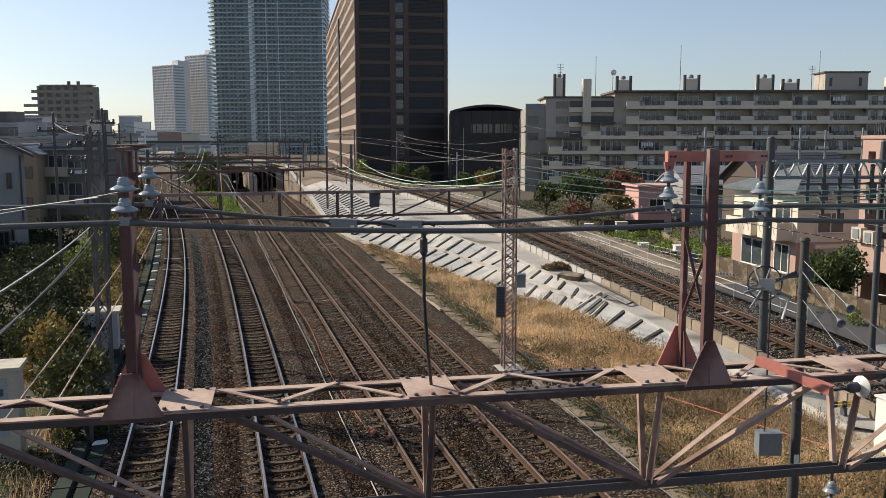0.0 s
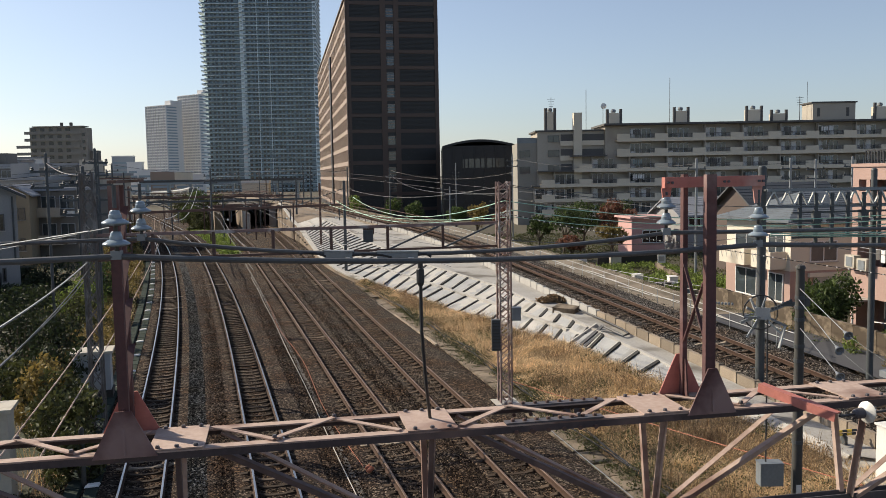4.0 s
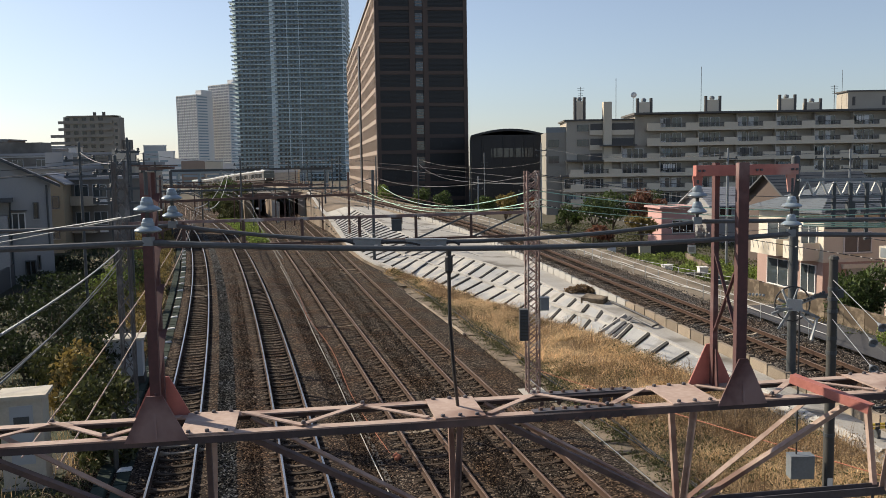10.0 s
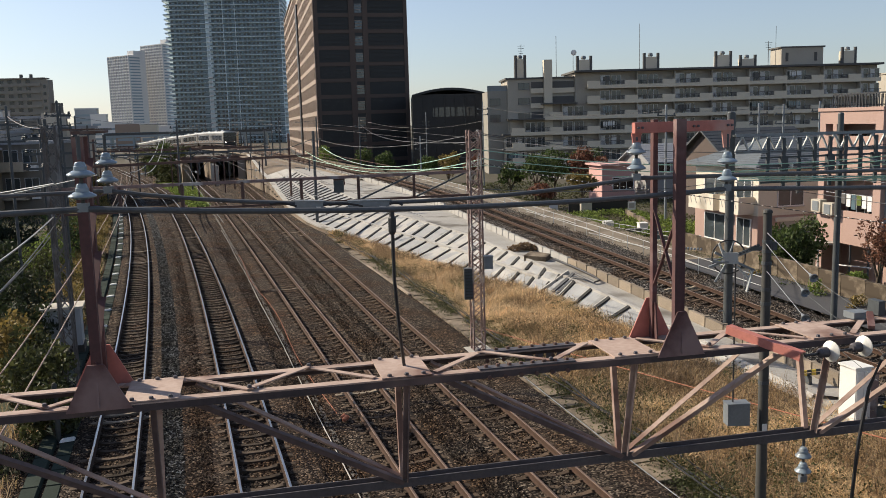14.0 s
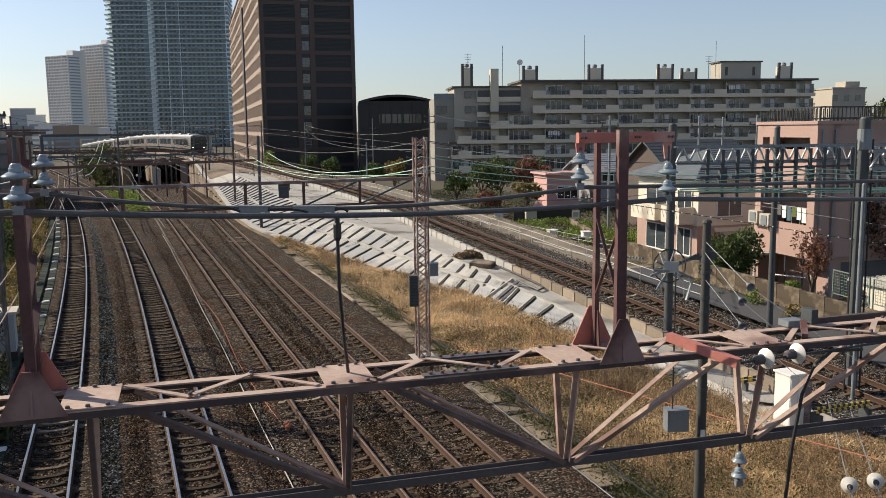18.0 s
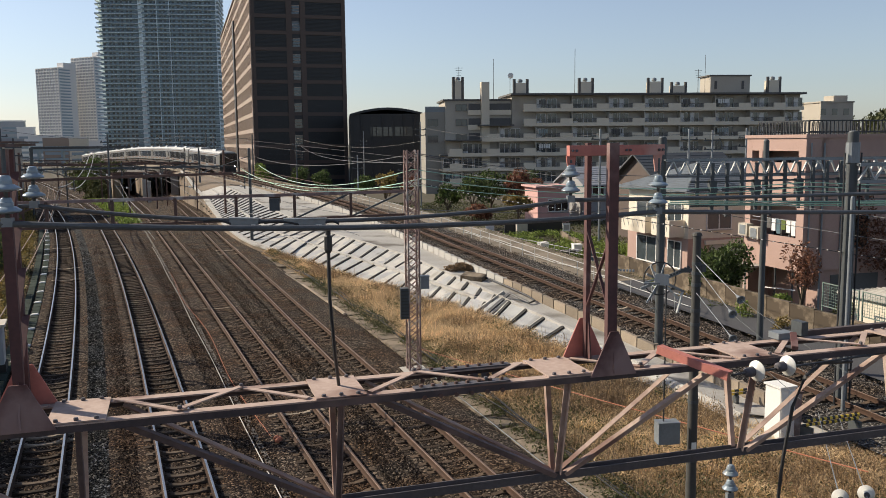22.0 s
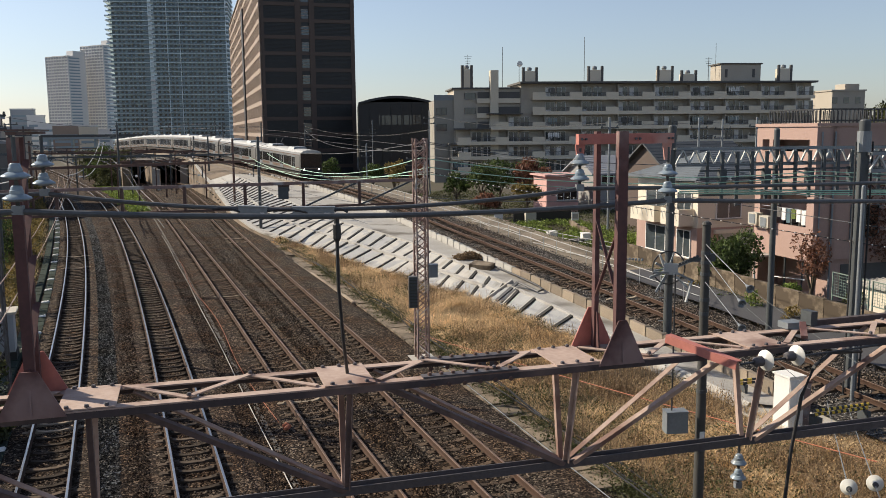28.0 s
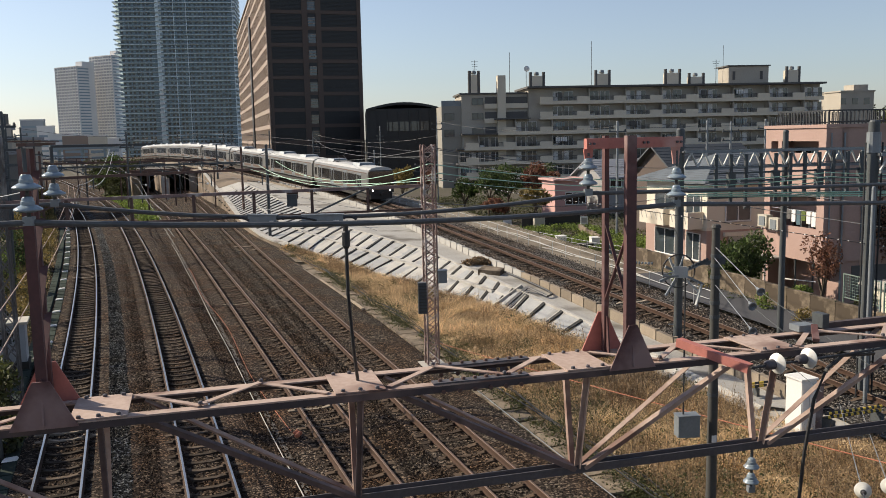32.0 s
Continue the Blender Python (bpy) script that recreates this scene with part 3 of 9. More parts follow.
def build_tracks():
    me, me_dark, me_pale = sleeper_mesh("sleeper"), sleeper_mesh("sleeper_dark"), sleeper_mesh("sleeper_pale")
    looks = [("rail_top", "bright worn rails on weathered sleepers"), ("rail_top", "bright worn rails on weathered sleepers"), ("rail_top_dull", "rust-brown rails on weathered sleepers"), ("rail_top_dull", "rust-brown rails on weathered sleepers"), ("rail_top_dull", "rusty rails on a low embankment")]
    rnd = random.Random(5)
    for k, line in enumerate(LINE + [ramp]):
        y0, y1 = (-13, 250) if k < 4 else (-13, 320)
        tr = empty("railway_track", (0, 0, 0), looks[k][1], "track", "railway tracks")
        for s in (-0.566, 0.566):
            r = part("rail", rail_section(bm_(), line, steps(y0, y1, 2.0), s), "rail_side", tr)
            part("rail_head", extrude_line(bm_(), line, steps(y0, y1, 2.0), [(s - 0.031, -0.003), (s - 0.025, 0.003), (s + 0.025, 0.003), (s + 0.031, -0.003)]), looks[k][0], r)
        y = 14.0
        while y < 100:
            p, q = along(line, y, 0), along(line, y + 0.1, 0)
            m = Matrix.Translation(p + V(0, 0, rnd.uniform(-0.012, 0.006))) @ Matrix.Rotation(math.atan2(q.y - p.y, q.x - p.x) - math.pi / 2 + rnd.uniform(-0.012, 0.012), 4, "Z")
            piece("sleeper", me_pale if rnd.random() < 0.025 else me_dark if k < 2 else me, m, tr)
            y += 0.60
        bm = bm_()
        y = -12.4
        while y < y1:
            if 13.6 < y < 100:
                y = 100.0
            p, q = along(line, y, 0), along(line, y + 0.1, 0)
            m = Matrix.Translation(p) @ Matrix.Rotation(math.atan2(q.y - p.y, q.x - p.x) - math.pi / 2, 4, "Z")
            box(bm, -1.05, 1.05, -0.1, 0.1, -0.3, -0.158, m)
            y += 0.7
        tagged(part("sleeper_rest", bm, "sleeper", tr), kind="stuff")
    def bed(i0, o0, i1, o1, y0, y1, z=-0.175):
        def where(r):
            y = y0 + (y1 - y0) * r.uniform(0.6, 1.5) * r.random() ** 1.6
            s = r.random()
            p = along(LINE[i0], y, o0, 0).lerp(along(LINE[i1], y, o1, 0), s)
            if o1 > 2:
                p.z -= 0.3 * s * s
            return p + V(0, 0, z)
        return where
    stones("loose_ballast_dark", bed(0, 1.12, 0, 1.76, 13, 62, -0.155), 11000, 0.036, "ballast_dark", "loose blue-grey ballast stones")
    stones("loose_ballast_brown", bed(0, 1.7, 1, -1.1, 13, 66, -0.17), 11000, 0.034, "ballast", "loose brown ballast stones")
    stones("loose_ballast", bed(1, 1.1, 2, -1.0, 13, 76, -0.22), 18000, 0.034, "ballast", "loose rusty ballast stones")
    stones("loose_ballast_wide", bed(2, 1.0, 3, -1.0, 13, 76, -0.165), 20000, 0.036, "ballast_grey", "loose brown ballast stones")
    stones("shoulder_ballast", bed(3, 1.0, 3, 2.7, 13, 55, -0.18), 13000, 0.036, "ballast_grey", "loose grey ballast on the shoulder")
    stones("outer_ballast", bed(0, -2.6, 0, -0.9, 13, 45, -0.25), 7000, 0.036, "ballast_grey", "loose brown ballast by the outer track")
    for i in range(4):
        stones("crib_ballast", bed(i, -0.6, i, 0.6, 13, 48, -0.232 if i < 2 else -0.205), 7000, 0.034, "ballast" if i < 3 else "ballast_grey", "ballast stones between the sleepers")
    stones("ramp_ballast", lambda r: along(ramp, 24 + 50 * r.random() ** 1.4, r.uniform(-2.2, 2.6), -0.215), 14000, 0.045, "ballast_ramp", "loose grey ballast on the ramp")


def build_trackside():
    # cable duct with dark green covers and white markers, beside the outer track
    d = empty("cable_duct", (0, 0, 0), "low cable duct with dark green covers beside the outer track", "cable duct")
    me = None
    y = 14.0
    while y < 100:
        p, q = along(LINE[0], y, -1.6), along(LINE[0], y + 1.0, -1.6)
        if me is None:
            bm = bm_()
            for o, w, z in ((-0.26, 0.25, -0.135), (0.26, 0.24, -0.15)):
                hexa(bm, [V(o - w, 0, -0.34), V(o + w, 0, -0.34), V(o + w, 0.97, -0.34), V(o - w, 0.97, -0.34), V(o - w * 0.72, 0.01, z), V(o + w * 0.72, 0.01, z), V(o + w * 0.72, 0.96, z), V(o - w * 0.72, 0.96, z)])
            me = bpy.data.meshes.new("cover")
            bm.to_mesh(me)
            bm.free()
            me.materials.append(mat("duct_green", (0.046, 0.060, 0.050), (0.026, 0.035, 0.029), rough=0.95, scale=2, fine=20, bump=0.3, spread=0.25, spec=0.1))
        piece("cover", me, Matrix.Translation(p) @ Matrix.Rotation(math.atan2(q.y - p.y, q.x - p.x) - math.pi / 2, 4, "Z"), d)
        y += 1.0
    bm0 = hexa(bm_(), [V(-0.2, -0.13, -0.02), V(0.19, -0.1, -0.02), V(0.21, 0.14, -0.02), V(-0.17, 0.11, -0.02), V(-0.17, -0.06, 0.03), V(0.16, -0.08, 0.045), V(0.18, 0.1, 0.05), V(-0.12, 0.08, 0.04)])
    mk = part("duct_marker", bm0, "white_paint")
    tagged(mk, "small white marker plate lying on the cable duct", "marker", "duct markers")
    first = True
    y = 24.1
    while y < 95:
        p, q = along(LINE[0], y, -1.36, -0.135), along(LINE[0], y + 1.0, -1.36, -0.135)
        m = Matrix.Translation(p) @ Matrix.Rotation(math.atan2(q.y - p.y, q.x - p.x) - math.pi / 2, 4, "Z")
        if first:
            mk.matrix_basis, first = m, False
        else:
            copy_thing(mk, m)
        y += 3.6
    rp = along(LINE[0], 35.6, -1.5, -0.1)
    tagged(part("rubber_ring", hose(bm_(), [rp + V(0.2 * math.cos(i * 0.5236), 0.2 * math.sin(i * 0.5236), 0) for i in range(13)], 0.05, 8), "cable_black", smooth=True), "black rubber ring lying on the cable duct", "ring")
    # pale conduit and its trough between two tracks
    ys = steps(13, 120, 3)
    tr = tagged(part("cable_trough", extrude_line(bm_(), LINE[2], ys, [(-1.62, -0.36), (-1.62, -0.235), (-1.44, -0.235), (-1.44, -0.36)]), "trough"), "narrow dark concrete cable trough between the tracks", "trough")
    c = part("pale_conduit", hose(bm_(), [along(LINE[2], y, -1.72 + 0.02 * math.sin(y * 0.4), -0.19) for y in steps(13, 75, 1.5)], 0.016, 6), "concrete")
    tagged(c, "thin pale conduit pipe laid along the trough", "pipe")
    rope = part("orange_rope", hose(bm_(), [along(LINE[2], y, -1.15 + 0.12 * math.sin(y * 0.35) - (y - 20) * 0.012, -0.19) for y in steps(13, 60, 1.0)], 0.011, 5), "orange")
    tagged(rope, "orange rope lying on the ballast", "rope")
    bm = bm_()
    for i in range(5):
        lathe(bm, [(0.02, 0.09), (0.07, 0.06), (0.08, 0.0), (0.03, -0.04)], Matrix.Translation(along(LINE[2], 24.6 + 0.08 * i, -1.1 + 0.05 * (i % 3), -0.1)), 8)
    tagged(part("rope_knot", bm, "orange"), "bright orange bundle tied on the rope", "rope")
    # kerb strip of old concrete slabs on the verge
    st = empty("verge_path", (0, 0, 0), "row of old concrete slabs along the verge", "path")
    verge = curve_through([(13, 6.9), (22.2, 4.85), (26, 3.95), (32, 2.5), (40.6, 0.5), (51.7, -2.4), (63.6, -5.8), (80, -10.6), (110, -19)])
    rnd = random.Random(3)
    sm = []
    for k in range(3):
        bm = bm_()
        L = 1.13
        hexa(bm, [V(-0.46, 0, -0.2), V(0.46 - 0.09 * k, 0, -0.2), V(0.46 - 0.05 * k, L, -0.2), V(-0.46, L, -0.2), V(-0.45, 0.01, 0.05), V(0.45 - 0.09 * k, 0.05 * k, 0.045), V(0.45 - 0.05 * k, L - 0.01, 0.05), V(-0.45, L - 0.05 * k, 0.04)])
        me = bpy.data.meshes.new("slab")
        bm.to_mesh(me)
        bm.free()
        me.materials.append(M["old_slab"])
        sm.append(me)
    y = 13.0
    while y < 68:
        x0, x1 = float(verge(y)[0]), float(verge(y + 0.1)[0])
        m = Matrix.Translation((x0 + 0.78, y, -0.41 + rnd.uniform(-0.03, 0.015))) @ Matrix.Rotation(math.atan2(0.1, x1 - x0) - math.pi / 2 + rnd.uniform(-0.03, 0.03), 4, "Z")
        if rnd.random() > 0.08:
            piece("slab", sm[rnd.randrange(3)], m, st)
        y += 1.14
    kb = empty("verge_kerb", (0, 0, 0), "thin worn concrete kerb along the ballast shoulder", "kerb")
    y = 44.0
    while y < 69:
        p, q = V(float(verge(y)[0]) + 0.22, y, -0.36 + rnd.uniform(-0.03, 0.02)), V(float(verge(y + 1.9)[0]) + 0.22, y + 1.9, -0.36 + rnd.uniform(-0.03, 0.02))
        part("kerb_stone", bar(bm_(), p, q, 0.11, 0.12), "wall_block", kb)
        y += 1.94 if rnd.random() > 0.1 else 3.2
    for k, o in enumerate((1.35, 1.5, 1.2)):
        pts = [V(float(verge(y)[0]) + o + 0.1 * math.sin(y * (0.5 + 0.13 * k) + k), y, -0.27 + 0.04 * math.sin(y * 0.9 + k)) for y in steps(13, 70, 1.2)]
        tagged(part("ground_cable", hose(bm_(), pts, 0.022, 5), "cable_black"), "black cable lying on the verge", "cable", "ground cables")


FOOT = curve_through([(20, 12.2), (28, 10.2), (35, 8.0), (41, 6.7), (48.2, 4.2), (52.7, 2.2), (57, 0.1), (61.2, -1.8), (66, -4.0), (70, -6.1), (74, -8.1), (79, -9.7), (86, -11.6), (96, -13.7), (107, -16.1), (118, -18.8), (131, -22.4), (152, -27.6)])
LOW = curve_through([(20, 12.5, 0.1), (28, 10.5, 0.1), (35, 8.3, 0.05), (41, 7.0, -0.1), (48.2, 4.65, -0.4), (52.7, 2.7, -0.45), (57, 0.6, -0.45), (61.2, -1.3, -0.42), (66, -3.4, -0.35), (70, -5.5, -0.1), (74, -7.5, 0.05), (79, -9.3, 0.2), (86, -11.2, 0.35), (96, -13.3, 0.4), (107, -15.6, 0.7), (118, -18.3, 1.5), (126, -20.5, 2.2), (136, -23.1, 3.2), (152, -27.3, 3.9)])


def low(y):
    x, z = LOW(y)
    return V(float(x), y, float(z))


def foot(y):
    return V(float(FOOT(y)[0]), y, low(y).z - 0.04)


VERGE = curve_through([(13, 6.9), (22.2, 4.85), (26, 3.95), (32, 2.5), (40.6, 0.5), (51.7, -2.4), (63.6, -5.8), (80, -10.6), (110, -19)])


def bank(y, s):
    a, b = float(VERGE(y)[0]) + 1.3, float(FOOT(y)[0]) + 0.15
    return V(a + (b - a) * s, y, main_z(y) - 0.5 + (foot(y).z - main_z(y) + 0.5) * s * s)


CREST = curve_through([(20, 3.9), (35, 4.0), (43, 4.2), (54, 4.7), (58.6, 5.1), (63, 5.95), (67.5, 6.85), (70.7, 7.6), (74, 8.15), (86, 9.1), (94, 9.3), (104.5, 8.6), (114, 7.8), (121, 7.3)])


def crest(y):
    off = -float(CREST(min(max(y, 20), 120))[0])
    p = along(ramp, y, off)
    p.y = y
    p.z = ramp(y).z - 0.24
    return p


def build_slope():
    """Concrete grid frame on the embankment, with sheeted panels between its beams."""
    bm = bm_()
    M["berm"] = mat("berm", (0.42, 0.405, 0.375), (0.27, 0.255, 0.23), rough=0.9, scale=0.45, fine=11, bump=0.4, dist=0.02, stain=(0.13, 0.115, 0.095), stain_at=0.6)
    ys = steps(24, 122, 2.8)
    ribbon(bm, [[along(ramp, y, -2.62, -0.3), crest(y) + V(0, 0, 0.02)] for y in ys])
    tagged(part("embankment_berm", bm, "berm"), "pale stained concrete berm along the ramp", "berm", kind="structure")
    bm = bm_()
    ribbon(bm, [[along(ramp, y, -2.62, -0.3), crest(y) + V(0, 0, 0.02), low(y), foot(y) + V(0, 0, -0.03)] for y in steps(121.97, 150, 2.8)])
    tagged(part("embankment_end", bm, "stained"), "stained brown shoulder below the flyover", "berm", kind="structure")
    bm = bm_()
    ribbon(bm, [[crest(y) + V(0, 0, 0.02), low(y), foot(y) + V(0, 0, -0.03)] for y in ys])
    tagged(part("embankment_slope", bm, "concrete_pale"), "shallow pale concrete-faced embankment slope", "slope", kind="structure")
    band = curve_through([(24, 0.5), (45, 0.46), (60, 0.5), (125, 0.5)])
    g = empty("slope_grid", (0, 0, 0), "concrete grid beams and sheeted panels on the slope", "retaining grid")
    rnd = random.Random(8)
    def at(y, f, h=0.0):
        return crest(y).lerp(low(y), f) + V(0, 0, h)
    # pale strips of concrete along the slope: head, middle and foot
    for y0, f0, w in ((29.2, 0.0, 0.16), (44.2, None, 0.26), (29.2, 1.14, 0.2)):
        for a in steps(y0, 121, 5.8)[:-1]:
            b = a + 5.8
            fa, fb = (float(band(a)[0]), float(band(b)[0])) if f0 is None else (f0, f0)
            if f0 == 1.14 and a > 58:
                fa, fb = 1.02, 1.02
            part("long_beam", bar(bm_(), at(a, fa, 0.02), at(b, fb, 0.02), w, 0.14), "concrete_pale", g)
    part("step_edge", bar(bm_(), at(42.6, 0.98, 0.03), at(42.5, -0.25, 0.03), 0.2, 0.2), "concrete_pale", g)
    # dark raised strips between the sheeted panels, in two rows, in one row past the step
    pitch = 1.84
    y = 31.6
    while y < 116:
        c = float(band(y)[0])
        if y < 42.4:
            rows = ((0.06, 1.09, 0.5),)
        elif y < 58:
            rows = ((0.04, c - 0.06, 0.35 if y < 56 else 0.9), (c + 0.06, 1.07, 0.45))
        else:
            rows = ((0.03, c - 0.04, min(1.8, 0.9 + 0.06 * (y - 58))), (c + 0.04, 0.98, min(1.8, 0.5 + 0.08 * (y - 58))))
        for f0, f1, lean in rows:
            p, q = at(y + lean * 0.5, f0, 0.0), at(y - lean * 0.5, f1, 0.0)
            side = (q - p).cross(V(0, 0, 1)).normalized()
            side = side if side.y < 0 else -side
            lift = V(0, 0, rnd.uniform(-0.01, 0.02))
            cb = part("cross_beam", bar(bm_(), p - side * 0.13 + lift, q - side * 0.13 + lift, 0.1, 0.16), "concrete_pale", g)
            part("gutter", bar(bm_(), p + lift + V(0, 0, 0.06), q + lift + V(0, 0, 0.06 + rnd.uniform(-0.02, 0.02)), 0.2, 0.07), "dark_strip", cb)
            d1 = pitch - 0.24
            a, b = at(y + 0.14 + lean * 0.5, f0, 0.0), at(y + d1 + lean * 0.5, f0, 0.0)
            e, d = at(y + d1 - lean * 0.5, f1, 0.0), at(y + 0.14 - lean * 0.5, f1, 0.0)
            bm = bm_()
            grid = []
            for i in range(4):
                grid.append([bm.verts.new(a.lerp(d, j / 4).lerp(b.lerp(e, j / 4), i / 3) + V(0, 0, 0.025 + rnd.uniform(-0.012, 0.012))) for j in range(5)])
            for u, v in zip(grid, grid[1:]):
                for j in range(4):
                    bm.faces.new((u[j], v[j], v[j + 1], u[j + 1]))
            part("panel", bm, "sheet", g)
        y += pitch
    # black sheeting pulled loose over the step, with its rolled edge
    tarp = empty("loose_sheeting", (0, 0, 0), "loose black plastic sheeting on the step of the slope", "sheeting")
    for k in range(2):
        p, q = at(41.9 - 0.55 * k, -0.25 + 0.2 * k, 0.09), at(41.6 - 0.5 * k, 0.95, 0.08)
        part("fold", bar(bm_(), p, q, 0.3 - 0.08 * k, 0.05), "cable_black", tarp)
    part("rolled_edge", hose(bm_(), [at(41.9, -0.25, 0.1)] + [along(ramp, y, o, -0.16) for y, o in ((41.0, -3.4), (41.4, -2.95), (42.5, -2.8), (45, -2.78), (47.5, -2.85), (49.5, -3.1))], 0.05, 6), "cable_black", tarp)
    # grassy rise between verge and slope
    M["dry_soil"] = mat("dry_soil", (0.16, 0.115, 0.07), (0.085, 0.06, 0.036), rough=0.95, scale=0.6, fine=14, bump=0.6, dist=0.04)
    bm = bm_()
    ribbon(bm, [[bank(y, k / 5) for k in range(6)] for y in steps(14, 72, 2)])
    tagged(part("grass_bank", bm, "dry_soil"), "low earth rise under the dry grass", "bank", kind="structure")
    # low block wall between berm and track
    w = empty("ramp_wall", (0, 0, 0), "low beige block wall beside the ramp track", "wall", kind="structure")
    me = None
    y = 24.0
    while y < 118:
        p, q = along(ramp, y, -2.5), along(ramp, y + 1.2, -2.5)
        if me is None:
            bm = box(bm_(), -0.08, 0.08, 0.0, 1.215, -0.7, 0.1)
            box(bm, -0.11, 0.11, -0.06, 0.06, -0.7, 0.14)
            me = bpy.data.meshes.new("block")
            bm.to_mesh(me)
            bm.free()
            me.materials.append(M["wall_block"])
            me2 = me.copy()
            me2.materials[0] = M["concrete_pale"]
        d = q - p
        rot = Matrix.Rotation(math.atan2(d.y, d.x) - math.pi / 2, 4, "Z") @ Matrix.Rotation(math.atan2(d.z, d.xy.length), 4, "X")
        piece("block", me if y < 46 else me2, Matrix.Translation(p + V(0, 0, rnd.uniform(-0.03, 0.03))) @ rot, w)
        y += 1.24
    # stray slab on the berm
    bm = hexa(bm_(), [V(6.3, 47.4, 0.55), V(7.4, 46.7, 0.55), V(7.8, 47.6, 0.55), V(6.8, 48.4, 0.55), V(6.3, 47.4, 0.94), V(7.4, 46.7, 0.90), V(7.8, 47.6, 0.95), V(6.8, 48.4, 1.02)])
    tagged(part("loose_slab", bm, "old_slab"), "loose brown slab lying on the berm", "slab")


build_ground()
build_slope()
build_trackside()


# ---- the near signal-and-feeder truss ----
TR = Matrix.Translation((0, 5.49, 6.8)) @ Matrix.Rotation(radians(10.48), 4, "Z")


def tp(s, n, z=0.0):
    return TR @ V(s, n, z)


def bolts(bm, pts, r=0.014, h=0.016):
    for p in pts:
        lathe(bm, [(r * 0.8, h), (r, h * 0.7), (r, -0.002)], Matrix.Translation(p), 6)
    return bm


NODES = [-7.65, -6.15, -4.65, -3.15, -1.62, -0.11, 1.42, 2.89, 4.38, 5.9]


def build_truss():
    t = empty("truss_beam", tp(0, 0), "weathered red steel V-truss beam with bolted plates", "truss beam")
    inv = Matrix.Translation(-Vector(tp(0, 0)))

    def add(name, bm, m, label=""):
        bm.transform(inv)
        return part(name, bm, m, t, label)
    s0, s1 = -7.6, 5.9
    for n, f in ((-0.19, -1), (0.19, 1)):
        bm = bm_()
        box(bm, s0, s1, n - 0.0375, n + 0.0375, -0.010, 0, TR)
        chord = add("top_chord", bm, "faded_red")
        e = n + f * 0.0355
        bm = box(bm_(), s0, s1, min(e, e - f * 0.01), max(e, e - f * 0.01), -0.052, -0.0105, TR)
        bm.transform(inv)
        # same steel as the flange; the leg's shade is in its darker colour
        part("chord_web", bm, "chord_shaded_red", chord, "chord leg with its shade put into a darker red")
    bm = bm_()
    box(bm, s0, s1, -0.045, 0.045, -0.785, -0.777, TR)
    box(bm, s0, s1, -0.045, -0.037, -0.777, -0.728, TR)
    box(bm, s0, s1, 0.037, 0.045, -0.777, -0.728, TR)
    add("bottom_chord", bm, "dark_steel", "dark grey bottom chord of the truss")
    for s in NODES:
        # plate on the two top chords, with its bolts
        p = add("gusset_plate", box(bm_(), s - 0.15, s + 0.165, -0.226, 0.226, 0.003, 0.011, TR), "faded_red", "pale weathered top plate")
        bm = bolts(bm_(), [tp(s - 0.15 + 0.05 + 0.107 * i, n, 0.011) for i in range(3) for n in (-0.2, 0.2)])
        bm.transform(inv)
        part("bolt_row", bm, "dark_steel", p)
        for n in (-0.17, 0.17):
            add("web_post", angle_bar(bm_(), tp(s + 0.01, n, -0.02), tp(s - 0.0, n * 0.18, -0.74), 0.036, 0.006, up=TR.to_3x3() @ V(0, 1 if n < 0 else -1, 0)), "faded_red" if s > 1 or n > 0 else "web_shaded_red")
    for i in range(len(NODES) - 1):
        a, b = NODES[i], NODES[i + 1]
        for n in (-0.17, 0.17):
            if a < 1.0:
                p, q = tp(a + 0.24, n, -0.02), tp(b, n * 0.2, -0.74)
            else:
                p, q = tp(a + 0.05, n * 0.2, -0.74), tp(b - 0.28, n, -0.02)
            # near bars on the left take the darker copy as painted shade
            add("diagonal", angle_bar(bm_(), p, q, 0.036, 0.006, up=TR.to_3x3() @ V(0, -0.25, 1.0), flip=1 if n < 0 else -1), "web_shaded_red" if a < 1.0 and n < 0 else "faded_red")
        # flat lacing on the top
        k = 3
        for j in range(k):
            u0, u1 = a + 0.19 + (b - a - 0.38) * j / k, a + 0.19 + (b - a - 0.38) * (j + 1) / k
            n0, n1 = (0.18, -0.18) if (i + j) % 2 == 0 else (-0.18, 0.18)
            h = 0.004 + 0.008 * (j % 2)
            lb = add("lacing_bar", bar(bm_(), tp(u0, n0, h + 0.004), tp(u1, n1, h + 0.004), 0.042, 0.008), "faded_red")
        bm = bolts(bm_(), [tp(a + 0.19 + (b - a - 0.38) * j / k, 0.18 if (i + j) % 2 == 0 else -0.18, 0.02) for j in range(1, k)])
        bm.transform(inv)
        part("lacing_bolts", bm, "dark_steel", lb)
    # splice with a double row of bolts on the chords
    for n, a, b in ((-0.19, 0.36, 1.0), (0.19, 0.45, 1.15)):
        p = add("splice_angle", box(bm_(), a, b, n - 0.036, n + 0.036, 0.002, 0.012, TR), "dark_steel")
        bm = bolts(bm_(), [tp(a + 0.05 + (b - a - 0.1) * i / 7, n, 0.012) for i in range(8)])
        bm.transform(inv)
        part("bolt_row", bm, "rust", p)
        bm = bm_()
        for i in range(6):
            f = -1 if n < 0 else -1
            c = tp(a + 0.06 + (b - a - 0.12) * i / 5, n + f * 0.042, -0.045)
            tube(bm, c, c + (TR.to_3x3() @ V(0, f * 0.014, 0)), 0.015, 6)
        bm.transform(inv)
        part("bolt_row", bm, "rust", p)
    # white label bars on the inner face of the back chord
    bm = bm_()
